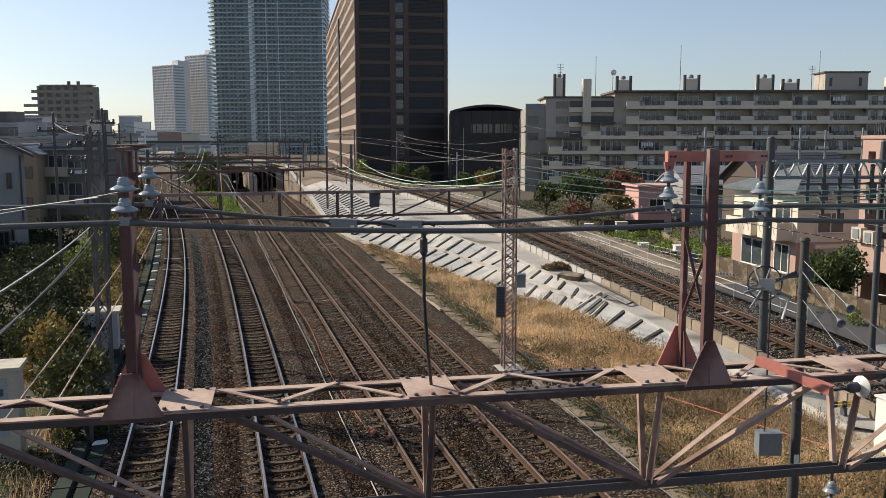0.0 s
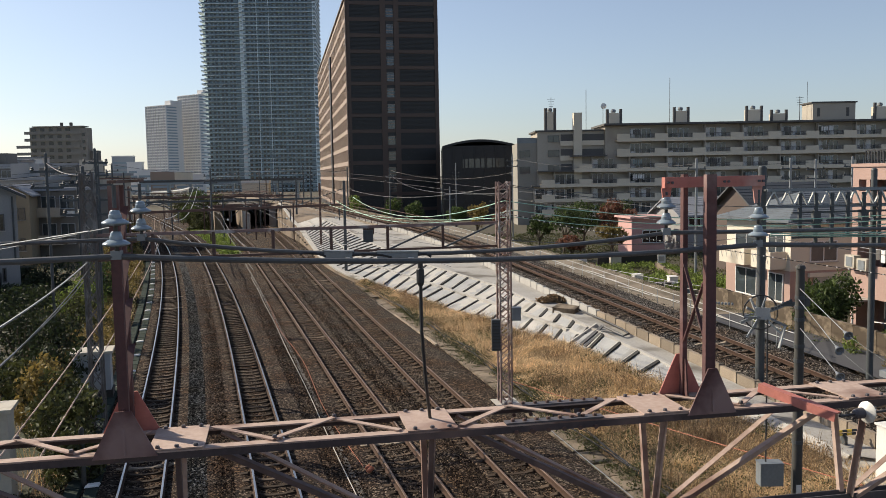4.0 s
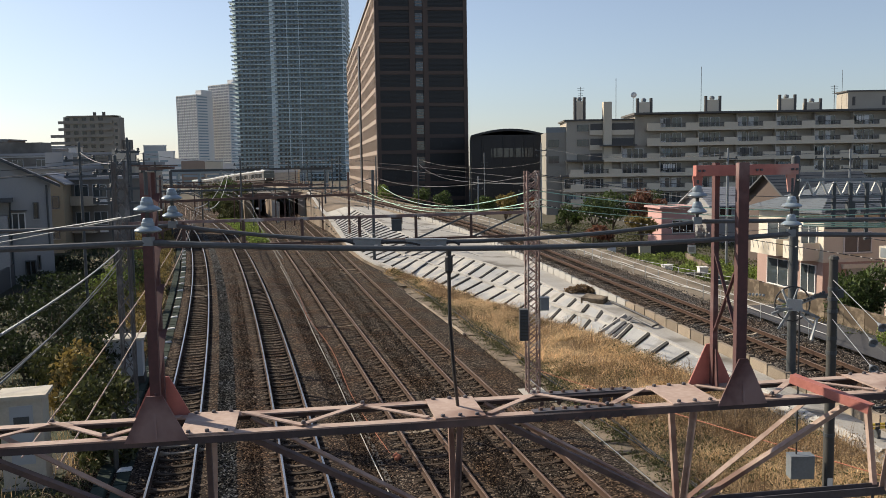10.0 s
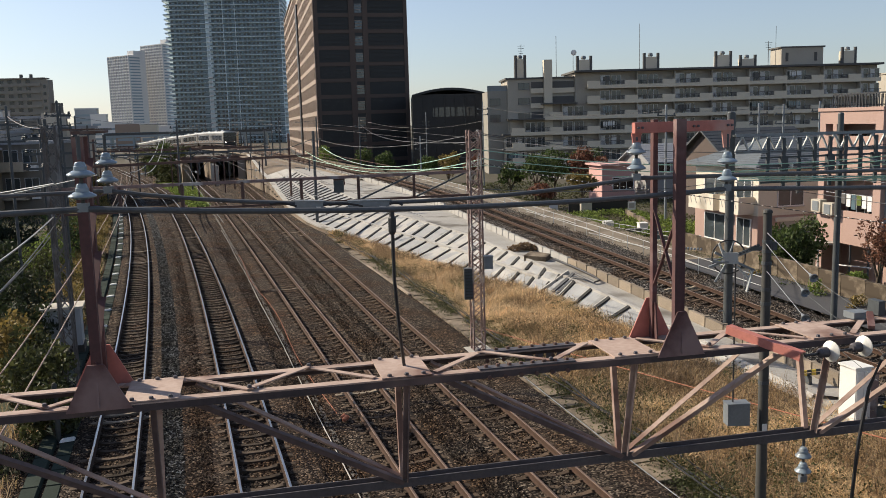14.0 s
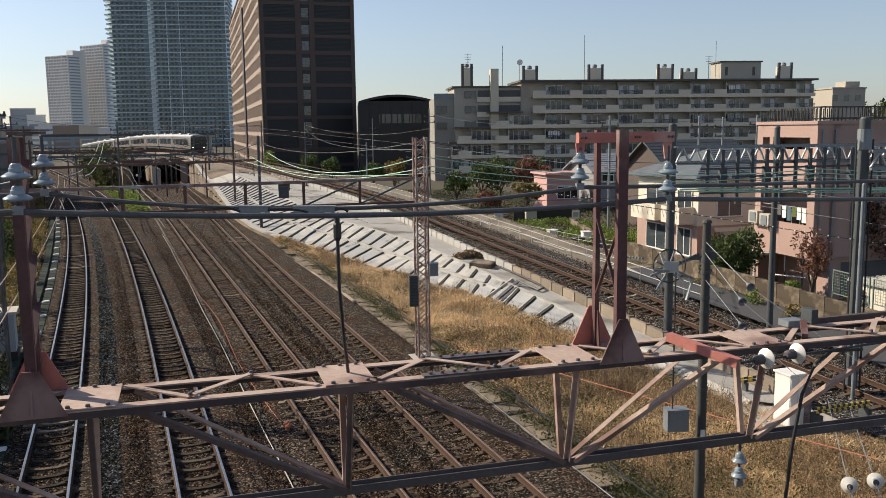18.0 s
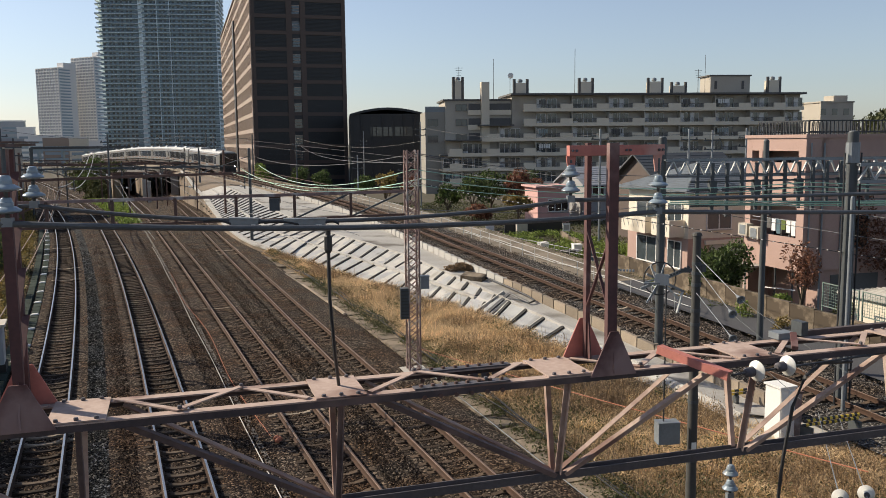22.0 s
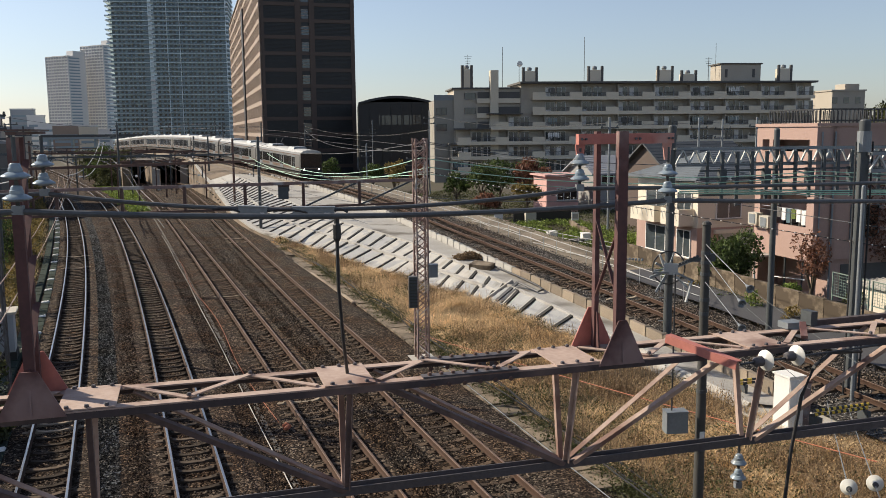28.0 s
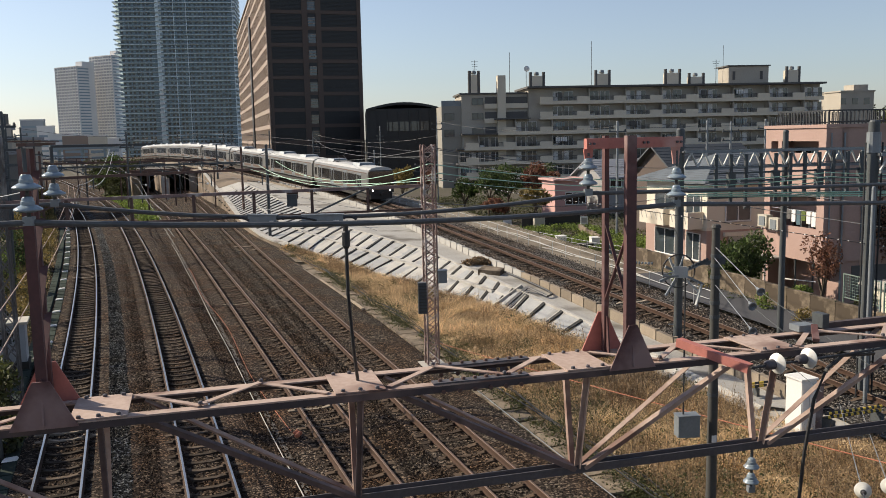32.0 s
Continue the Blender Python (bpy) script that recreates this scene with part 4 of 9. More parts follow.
    for i in range(4):
        box(bm, 0.78 + 0.075 * i, 0.83 + 0.075 * i, 0.1405, 0.1425, -0.07, -0.03, TR)
    add("stencil_mark", bm, "dark_steel", "worn stencilled marks")
    # red cross bar and bracket box
    add("cross_bar", angle_bar(bm_(), V(2.20, 5.92, 6.89), V(2.51, 5.44, 6.81), 0.06, 0.008), "fresh_lit_red", "bright red cross bar lying over the chords")
    add("clamp_bracket", box(bm_(), 3.35, 3.50, 0.15, 0.27, 0.012, 0.06, TR), "galv")
    add("clamp_bracket", box(bm_(), 3.6, 3.66, 0.2, 0.32, 0.012, 0.12, TR), "galv_dark")
    add("upright_stub", bar(bm_(), tp(3.3, -0.1, 0.01), tp(3.4, 0.05, 0.08), 0.045, 0.03), "old_red")
    add("outer_bar", angle_bar(bm_(), tp(3.62, 0.30, 0.03), tp(5.9, 0.30, 0.05), 0.045, 0.007), "chord_shaded_red")


def insulator(name, s, n, arm_z, rims, r=0.08):
    """Suspension discs under an arm at arm_z on the truss; rims: heights of the disc edges; the foot clamp holds a cable."""
    top = tp(s, n, arm_z)
    t = empty(name, top, "pale blue-grey porcelain disc insulators on a steel hanger", "insulator", "insulators")
    z0 = rims[0] - arm_z + 0.062
    part("shackle", tube(bm_(), (0, 0, 0), (0, 0, z0), 0.011, 8), "galv_dark", t)
    for z in rims:
        m = Matrix.Translation((0, 0, z - arm_z))
        part("cap", lathe(bm_(), [(0.010, 0.052), (0.021, 0.050), (0.027, 0.043), (0.029, 0.030), (0.033, 0.027), (0.034, 0.012), (0.033, 0.008)], m, 20), "porcelain", t, smooth=True)
        part("disc", lathe(bm_(), [(0.033, 0.0085), (0.042, 0.006), (r * 0.8, -0.002), (r * 0.95, -0.008), (r, -0.014), (r * 0.97, -0.019), (r * 0.85, -0.022), (r * 0.6, -0.026), (0.030, -0.030), (0.012, -0.031)], m, 32), "porcelain", t, smooth=True)
        part("pin", tube(bm_(), (0, 0, z - arm_z - 0.03), (0, 0, z - arm_z - 0.062), 0.011, 8), "black_pole", t)
    z = rims[-1] - arm_z - 0.05
    part("clamp", box(bm_(), -0.026, 0.026, -0.02, 0.02, z - 0.045, z), "galv", t)
    return t


def channel(s, n, w, d, t, z0, z1):
    """An upright C-section as one body."""
    bm = bm_()
    prof = [(s - w / 2, n - d / 2), (s + w / 2, n - d / 2), (s + w / 2, n + d / 2), (s + w / 2 - t, n + d / 2), (s + w / 2 - t, n - d / 2 + t), (s - w / 2 + t, n - d / 2 + t), (s - w / 2 + t, n + d / 2), (s - w / 2, n + d / 2)]
    a = [bm.verts.new(tp(x, y, z0)) for x, y in prof]
    b = [bm.verts.new(tp(x, y, z1)) for x, y in prof]
    k = len(prof)
    for i in range(k):
        bm.faces.new((a[i], a[(i + 1) % k], b[(i + 1) % k], b[i]))
    bm.faces.new(a[::-1])
    bm.faces.new(b)
    return bm


def flare_gusset(bm, s, n, w0, w1, h, lean=0.0):
    """A plate that narrows upwards, upright in the truss's own plane."""
    f = -1 if n < 0 else 1
    y0, y1 = n + f * 0.045, n + f * 0.055
    y0, y1 = min(y0, y1), max(y0, y1)
    pts = []
    for y in (y0, y1):
        for s_, z in ((s - w0 / 2, -0.02), (s + w0 / 2, -0.02), (s + w1 / 2, h), (s - w1 / 2, h)):
            pts.append(tp(s_, y, z))
    a, b = pts[:4], pts[4:]
    return hexa(bm, a + b)


def build_posts():
    inv = lambda p: Matrix.Translation(-Vector(p))
    # right-hand frame: two posts, an arm along the truss
    o = tp(1.78, 0, 0)
    t = empty("steel_post_stand", o, "dull red steel post stand with a cross arm on the truss", "post frame")

    def add(name, bm, m, label=""):
        bm.transform(inv(t.location))
        return part(name, bm, m, t, label)
    for n, ht, w in ((0.19, 1.53, 0.034), (-0.19, 1.53, 0.07)):
        s = 1.745 if n > 0 else 1.735
        add("post", channel(s, n, w, 0.045, 0.007, 0.0, ht), "old_red")
        bm = flare_gusset(bm_(), s, n, 0.34, 0.06, 0.28)
        # back plate gets the brighter red as painted sunlight
        add("base_gusset", bm, "old_red" if n < 0 else "fresh_lit_red", "flared red base plate")
        bm = bm_()
        hexa(bm, [tp(s - 0.005, n - 0.075, 0.0), tp(s + 0.005, n - 0.075, 0.0), tp(s + 0.005, n + 0.075, 0.0), tp(s - 0.005, n + 0.075, 0.0), tp(s - 0.005, n - 0.04, 0.26), tp(s + 0.005, n - 0.04, 0.26), tp(s + 0.005, n + 0.04, 0.26), tp(s - 0.005, n + 0.04, 0.26)])
        add("stiffener", bm, "old_red")
    for a, b in (((0.19, 0.35), (-0.19, 0.95)), ((-0.19, 0.35), (0.19, 0.95))):
        add("brace", bar(bm_(), tp(1.74, a[0], a[1]), tp(1.74, b[0], b[1]), 0.022, 0.008), "old_red")
    bm = bm_()
    box(bm, 1.50, 2.215, -0.03, 0.02, 1.445, 1.515, TR)
    add("cross_arm", bm, "fresh_lit_red", "faded bright red cross arm")
    for s in (1.52, 2.175):
        bm = hexa(bm_(), [tp(s - 0.02, -0.012, 1.33), tp(s + 0.02, -0.012, 1.33), tp(s + 0.02, 0.0, 1.33), tp(s - 0.02, 0.0, 1.33), tp(s - 0.035, -0.012, 1.445), tp(s + 0.035, -0.012, 1.445), tp(s + 0.035, 0.0, 1.445), tp(s - 0.035, 0.0, 1.445)])
        add("hanger_lug", bm, "fresh_lit_red")
    for s in (1.52, 1.55, 1.92, 1.95, 2.17, 2.2):
        c = tp(s, -0.03, 1.48)
        add("bolt", tube(bm_(), c, c + TR.to_3x3() @ V(0, -0.012, 0), 0.009, 6), "dark_steel")
    insulator("insulator_string", 1.52, -0.006, 1.42, (1.335, 1.23), 0.063)
    insulator("insulator_string", 2.185, -0.006, 1.42, (1.25, 1.13), 0.068)
    # left-hand frame: two posts, an arm across the truss
    o = tp(-1.93, 0, 0)
    t2 = empty("steel_post_stand", o, "dull red steel post stand with a short arm across the truss", "post frame")

    def add2(name, bm, m, label=""):
        bm.transform(inv(t2.location))
        return part(name, bm, m, t2, label)
    for n in (-0.19, 0.19):
        s = -1.893 if n < 0 else -1.928
        add2("post", channel(s, n, 0.056, 0.045, 0.008, 0.0, 1.53), "old_red")
        # sunlit look of the back plate is put into its brighter red
        add2("base_gusset", flare_gusset(bm_(), s, n, 0.36, 0.09, 0.25), "old_red" if n < 0 else "fresh_lit_red", "flared red base plate")
        bm = bm_()
        hexa(bm, [tp(s - 0.005, n - 0.075, 0.0), tp(s + 0.005, n - 0.075, 0.0), tp(s + 0.005, n + 0.075, 0.0), tp(s - 0.005, n + 0.075, 0.0), tp(s - 0.005, n - 0.04, 0.26), tp(s + 0.005, n - 0.04, 0.26), tp(s + 0.005, n + 0.04, 0.26), tp(s - 0.005, n + 0.04, 0.26)])
        add2("stiffener", bm, "old_red")
    for i in range(4):
        z0 = 0.3 + 0.28 * i
        add2("brace", bar(bm_(), tp(-1.893, -0.18, z0), tp(-1.893, 0.18, z0 + 0.26), 0.04, 0.008), "old_red")
    add2("cross_arm", bar(bm_(), tp(-1.815, -0.68, 1.552), tp(-1.875, 0.70, 1.556), 0.045, 0.016), "rust", "rusty arm across the truss")
    add2("cap_plate", box(bm_(), -1.945, -1.785, -0.30, 0.36, 1.566, 1.573, TR), "rust", "thin rusty cap plate")
    insulator("insulator_string", -1.82, -0.60, 1.535, (1.355, 1.245), 0.07)
    insulator("insulator_string", -1.87, 0.62, 1.535, (1.37, 1.255), 0.068)
    # cables slung along the truss
    CA = [V(-7.2, 3.3, 8.0), tp(-1.82, -0.60, 1.165), tp(2.185, -0.006, 1.05), V(7.2, 7.7, 7.65)]
    CB = [V(-7.4, 4.4, 8.05), tp(-1.87, 0.62, 1.175), tp(1.52, -0.006, 1.15), V(7.2, 7.6, 7.88)]
    for name, C, r, sg in (("feeder_cable", CA, 0.0165, (0.03, 0.06, 0.02)), ("feeder_cable", CB, 0.014, (0.03, 0.12, 0.02))):
        pts = []
        for a, b, g in zip(C, C[1:], sg):
            pts += sag_line(a, b, g, 12)[:-1]
        pts.append(C[-1])
        c = part(name, hose(bm_(), pts, r, 8), "cable_grey", smooth=True)
        tagged(c, "thick grey insulated feeder cable slung on insulators", "cable", "feeder cables")
    # splice boxes and jumpers on the back cable
    def on_b(f):
        return sag_line(CB[1], CB[2], 0.12, 40)[round(40 * f)]
    for f0, f1 in ((0.345, 0.405), (0.46, 0.52)):
        p, q = on_b(f0), on_b(f1)
        t3 = empty("splice_box", p, "grey metal splice box clamped on the cable", "splice box", "splice boxes")
        m, d = frame_of(V(0, 0, 0), q - p)
        part("body", box(bm_(), -0.025, 0.025, -0.01, d, -0.05, 0.012, m), "galv", t3)
        part("lid", box(bm_(), -0.03, 0.03, -0.015, d + 0.005, 0.013, 0.02, m), "galv", t3)
        part("clip", box(bm_(), -0.03, 0.03, d * 0.75, d * 0.9, -0.055, -0.02, m), "white_paint", t3)
    for f0, f1 in ((0.31, 0.36), (0.405, 0.465), (0.52, 0.56)):
        tagged(part("jumper", hose(bm_(), sag_line(on_b(f0) + V(0, -0.02, -0.01), on_b(f1) + V(0, -0.02, -0.02), -0.015, 8), 0.009, 6), "cable_black"), "black jumper lead beside the splice box", "cable", "jumpers")
    # drop lead down to the truss
    t4 = empty("drop_lead", (-0.12, 5.28, 7.86), "black drop lead from the cable to the truss", "cable")
    part("lead", hose(bm_(), [V(0, 0, -0.14), V(0.0, 0.03, -0.45), V(0.02, 0.1, -0.8), V(0.04, 0.22, -1.06)], 0.011, 6), "cable_black", t4)
    part("connector", lathe(bm_(), [(0.012, 0), (0.016, -0.02), (0.016, -0.06), (0.024, -0.07), (0.024, -0.15), (0.014, -0.17)], Matrix.Identity(4), 10), "cable_black", t4)
    # strain insulators and a drop hose on the right
    e = V(2.53, 5.46, 6.78)
    far = V(7.5, 7.4, 6.72)
    d = (far - e).normalized()
    rot = d.to_track_quat("-Z", "Y").to_matrix().to_4x4()
    for k, dist in enumerate((0.22, 0.52)):
        t5 = empty("strain_insulator", e + d * dist, "cream porcelain disc on a strained wire", "insulator", "insulators", m=Matrix.Translation(e + d * dist) @ rot)
        part("disc", lathe(bm_(), [(0.016, 0.02), (0.03, 0.006), (0.058, -0.002), (0.072, -0.012), (0.068, -0.02), (0.045, -0.022), (0.024, -0.034)], Matrix.Identity(4), 24), "porcelain_white", t5, smooth=True)
        part("cap", lathe(bm_(), [(0.02, 0.10), (0.032, 0.085), (0.036, 0.03), (0.02, 0.02)], Matrix.Identity(4), 16), "dark_steel", t5)
    wire("strain_wire", e, far, 0.03, 0.008, "cable_black", "dark strained wire with cream insulators")
    # two low stay wires with ribbed white insulators, running out under the bridge
    for p, q in ((V(3.68, 6.0, 5.63), V(5.38, 9.0, 4.80)), (V(3.89, 6.0, 5.65), V(5.67, 9.0, 4.76))):
        d = (q - p).normalized()
        t6 = empty("stay_insulator", p, "ribbed white porcelain insulator on a thin stay wire", "insulator", "insulators", m=Matrix.Translation(p) @ (-d).to_track_quat("Z", "Y").to_matrix().to_4x4())
        for k in range(4):
            part("rib", lathe(bm_(), [(0.02, 0.004), (0.058 - 0.011 * k, 0.003), (0.062 - 0.011 * k, 0.0), (0.058 - 0.011 * k, -0.003), (0.02, -0.004)], Matrix.Translation(V(0, 0, 0.034 * k)), 24), "porcelain_white", t6, smooth=True)
        part("core", tube(bm_(), (0, 0, -0.03), (0, 0, 0.115), 0.022, 12), "galv_dark", t6, smooth=True)
        part("cap", lathe(bm_(), [(0.0, 0.135), (0.012, 0.13), (0.014, 0.10)], Matrix.Identity(4), 12), "dark_steel", t6)
        wire("stay_wire", p - d * 2.0, q + d * 9.0, 0.02, 0.005, "galv", "thin grey stay wire over the grass")
    insulator("insulator_string", 2.85, 0.0, -0.80, (-0.92, -1.035), 0.058)
    hs = part("drop_hose", hose(bm_(), [V(3.78, 6.1, 6.66), V(3.45, 5.95, 6.70), V(3.30, 5.9, 6.62), V(3.2, 5.88, 6.4), V(3.14, 5.88, 6.0), V(3.10, 5.88, 5.5)], 0.013, 8), "cable_black", smooth=True)
    tagged(hs, "black drop hose hanging beside the truss", "cable")


build_truss()
build_posts()


# ---- buildings ----
def local(x, y, deg, z=0.0):
    return Matrix.Translation((x, y, z)) @ Matrix.Rotation(radians(deg), 4, "Z")


def slab(name, parent, x0, x1, y0, y1, z0, z1, material, label=""):
    return part(name, box(bm_(), x0, x1, y0, y1, z0, z1), material, parent, label)


def window(parent, x0, x1, z0, z1, y, frame_m="white_paint", pane_m="pane_glass", t=0.06, bars=1, axis="x", sill=True):
    """A framed window on the face y = const (axis x) or x = const (axis y), facing the negative side."""
    def b(bm, u0, u1, d0, d1, w0, w1):
        return box(bm, u0, u1, y + d0, y + d1, w0, w1) if axis == "x" else box(bm, y + d0, y + d1, u0, u1, w0, w1)
    bm = bm_()
    b(bm, x0 - t, x0, -0.06, 0.05, z0 - t, z1 + t)
    b(bm, x1, x1 + t, -0.06, 0.05, z0 - t, z1 + t)
    b(bm, x0, x1, -0.06, 0.05, z1, z1 + t)
    b(bm, x0, x1, -0.06, 0.05, z0 - t, z0)
    for i in range(1, bars + 1):
        xm = x0 + (x1 - x0) * i / (bars + 1)
        b(bm, xm - t / 2, xm + t / 2, -0.045, 0.03, z0, z1)
    w = part("window_frame", bm, frame_m, parent)
    part("pane", b(bm_(), x0, x1, -0.02, 0.0, z0, z1), pane_m, w)
    if sill:
        part("sill", b(bm_(), x0 - 0.1, x1 + 0.1, -0.14, -0.0, z0 - t - 0.05, z0 - t), "concrete", w)
    return w


def build_office():
    t = empty("office_block", (0, 0, 0), "tall dark brown office block with beige window bands", "office block", m=local(-20.2, 205, 9.96, -2))
    W, D, F, N = 21.7, 156.0, 3.70, 13
    H = 2 + 2.6 + F * N - 0.8
    slab("core", t, 0.3, W - 0.3, 0.35, D, 0, H, "hall_black")
    # front: pilasters, bands and dark louvre panels
    for x0, x1 in ((0, 0.9), (8.0, 9.3), (11.2, 12.4), (W - 0.9, W)):
        slab("pilaster", t, x0, x1, 0, 0.5, 0, H + 0.4, "brown_wall")
    for k in range(N + 1):
        z = 2.2 + F * k
        slab("floor_band", t, 0.9, 8.0, 0.06, 0.4, z - 0.42, z + 0.42, "brown_wall")
        slab("floor_band", t, 12.4, W - 0.9, 0.06, 0.4, z - 0.42, z + 0.42, "brown_wall")
        slab("floor_band", t, 9.3, 11.2, 0.1, 0.4, z - 0.3, z + 0.5, "brown_wall")
        if k < N:
            for x0, x1 in ((0.9, 8.0), (12.4, W - 0.9)):
                bm = bm_()
                box(bm, x0, x1, 0.30, 0.345, z + 0.42, z + F - 0.42)
                n = 9
                for i in range(n):
                    zz = z + 0.5 + i * (F - 1.0) / n
                    box(bm, x0, x1, 0.2, 0.29, zz, zz + 0.12)
                part("louvre_panel", bm, "hall_black", t)
            w = slab("stair_window", t, 9.4, 11.1, 0.25, 0.34, z + 0.5, z + F - 0.3, "pane_glass")
            for h in (1.1, 1.75, 2.4):
                slab("transom", w, 9.4, 11.1, 0.15, 0.24, z + h, z + h + 0.1, "brown_band")
            slab("blind", w, 9.4, 11.1, 0.2, 0.245, z + 2.6, z + F - 0.3, "hall_black")
    # long west side: beige bands over glass with mullions
    for k in range(N + 1):
        z = 2.2 + F * k
        slab("side_band", t, -0.12, 0.3, 0.5, D, z - 0.5, z + 0.5, "brown_band")
        if k < N:
            p = slab("side_glass", t, 0.2, 0.28, 0.5, D, z + 0.55, z + F - 0.55, "brown_glass")
            bm = bm_()
            y = 2.0
            while y < D:
                box(bm, -0.08, 0.19, y - 0.22, y + 0.22, z + 0.55, z + F - 0.55)
                y += 1.55
            tagged(part("mullion_screen", bm, "brown_band", p), kind="stuff")
    slab("corner_post", t, -0.2, 0.3, 0.0, 0.5, 0, H + 0.4, "brown_band")
    slab("service_shaft", t, -0.5, 0.3, 60, 66, 0, H - 6, "hall_black", "dark brown service shaft")
    slab("parapet", t, -0.1, W, 0.02, D, H, H + 0.5, "brown_wall")
    slab("roof_plant", t, 1.5, 9, 6, 20, H + 0.5, H + 3.0, "hall_black", "dark rooftop plant room")
    slab("roof_plant", t, 1.5, 15, 90, 130, H + 0.5, H + 4.5, "hall_black", "dark rooftop plant room")
    for x in (13.5, 17.0):
        part("aerial", tube(bm_(), (x, 4, H), (x, 4, H + 3.5), 0.08, 6), "galv_dark", t)


def build_tower():
    t = empty("apartment_tower", (0, 0, 0), "very tall pale blue-grey apartment tower with balconies on every floor", "tower", m=local(-161.5, 620.5, 3.0, -6))
    F = 3.1
    spec = [(0, 25.7, 0.8, 49), (27.9, 76.9, 0.0, 52)]
    for x0, x1, y0, n in spec:
        H = 3 + F * n
        slab("core", t, x0 + 1.6, x1 - 0.4, y0 + 1.8, 48, 0, H, "tower_grey")
        for k in range(n + 1):
            z = 3 + F * k
            b = slab("balcony_slab", t, x0, x1, y0, y0 + 1.9, z - 0.18, z + 0.12, "tower_white")
            slab("glass_rail", b, x0, x1, y0 + 0.05, y0 + 0.12, z + 0.14, z + 1.0, "blue_glass")
            if x0 > 1:
                s = slab("balcony_slab", t, x1 - 0.4, x1 + 1.8, y0 + 0.4, 48, z - 0.18, z + 0.9, "tower_white")
            else:
                slab("balcony_slab", t, x0 - 1.8 - 0.5 * (k % 3), x0, y0 + 0.6, 42, z - 0.18, z + 0.75, "tower_white")
            if k < n:
                bm = bm_()
                x = x0 + 2.0
                i = 0
                while x < x1 - 2.4:
                    box(bm, x, x + 1.6, y0 + 1.68, y0 + 1.78, z + 0.2, z + 2.3)
                    x += 2.6 if i % 2 else 3.4
                    i += 1
                tagged(part("glazing", bm, "dark_glass", t), kind="stuff")
        for f in ((1.0,) if x0 < 1 else (0.0, 0.2, 0.37, 1.0)):
            x = x0 + (x1 - x0) * f
            slab("fin", t, x - 0.16, x + 0.16, y0 - 0.08, y0 + 1.9, 2, H, "tower_white")
    H = 3 + F * 50
    slab("recess", t, 25.76, 29.4, 1.35, 42, 0, H, "tower_white")
    for k in range(0, 51):
        slab("corner_balcony", t, 25.9, 27.7, -0.9, 0.88, 3 + F * k - 0.1, 3 + F * k + 0.95, "tower_white") if k > 15 else slab("corner_balcony", t, 25.75, 28.6, -2.6, 1.3, 3 + F * k - 0.1, 3 + F * k + 1.0, "far_white", "white corner balcony")
    slab("roof_band", t, 3, 25, 4, 46, 3 + F * 49, 3 + F * 49 + 3, "tower_white")
    slab("roof_band", t, 28, 76, 4, 46, 3 + F * 52, 3 + F * 52 + 4, "tower_grey")
    # two paler towers farther off
    for x, y, n, k0 in ((-321, 975, 28, 0), (-289, 990, 32, 1)):
        t2 = empty("apartment_tower", (0, 0, 0), "distant pale apartment tower with rows of balconies", "tower", "distant towers", m=local(x, y, -36, -2))
        F2, w, d = 3.1, 36.0, 17.0
        H = 3 + F2 * n
        slab("core", t2, 0.4, w - 0.4, 0.9, d, 0, H, "far_white")
        slab("wing", t2, w - 11, w - 1, 8, d + 6, 0, H + 6, "far_white")
        slab("roof_rim", t2, 0, w, 0.5, d + 0.3, H, H + 0.9, "far_white")
        for k in range(n):
            z = 3 + F2 * k
            slab("balcony_slab", t2, 0, w, 0.3, 0.9, z - 0.2, z + 1.0, "far_white")
            slab("shading", t2, 0.6, w - 0.6, 0.78, 0.88, z + 1.0, z + F2 - 0.25, "far_grey")
            slab("side_shading", t2, w - 0.38, w - 0.3, 2.0, d - 2.0, z + 0.9, z + 2.2, "tower_grey")
        for j in range(9):
            slab("fin", t2, (w - 0.4) * j / 8, (w - 0.4) * j / 8 + 0.4, 0.2, 0.88, 2, H + 0.4, "far_white")


def build_hall():
    t = empty("hall", (0, 0, 0), "black hall with a shallow arched roof", "hall", m=local(1.6, 190, 0, -2))
    W = 16.3
    slab("body", t, 0, W, 0.3, 40, 0, 16.4, "hall_black")
    bm = bm_()
    n = 16
    rows = []
    for i in range(n + 1):
        f = i / n
        z = 16.4 + 1.35 * math.sin(math.pi * f) ** 0.9
        rows.append([V(W * f, -0.3, z), V(W * f, 41, z)])
    lower = [[a + V(0, 0, -0.5), b + V(0, 0, -0.5)] for a, b in rows]
    ribbon(bm, rows)
    ribbon(bm, [r[::-1] for r in lower])
    for a, b in zip(zip(rows, lower), zip(rows[1:], lower[1:])):
        f = [bm.verts.new(p) for p in (a[0][0], a[1][0], b[1][0], b[0][0])]
        bm.faces.new(f)
    part("arched_roof", bm, "hall_black", t)
    for x0, x1, z0, z1 in ((4.3, 13.6, 11.6, 13.6), (1, 14.5, 3.0, 10.4)):
        k = 7
        for i in range(k):
            a, b = x0 + (x1 - x0) * i / k + 0.1, x0 + (x1 - x0) * (i + 1) / k - 0.1
            slab("window", t, a, b, 0.18, 0.29, z0, z1, "pane_glass" if z0 > 11 else "hall_black")
    for i in range(8):
        x = 0.2 + i * (W - 0.4) / 7
        slab("pilaster", t, x - 0.15, x + 0.15, 0.05, 0.3, 0, 16.2, "hall_black")


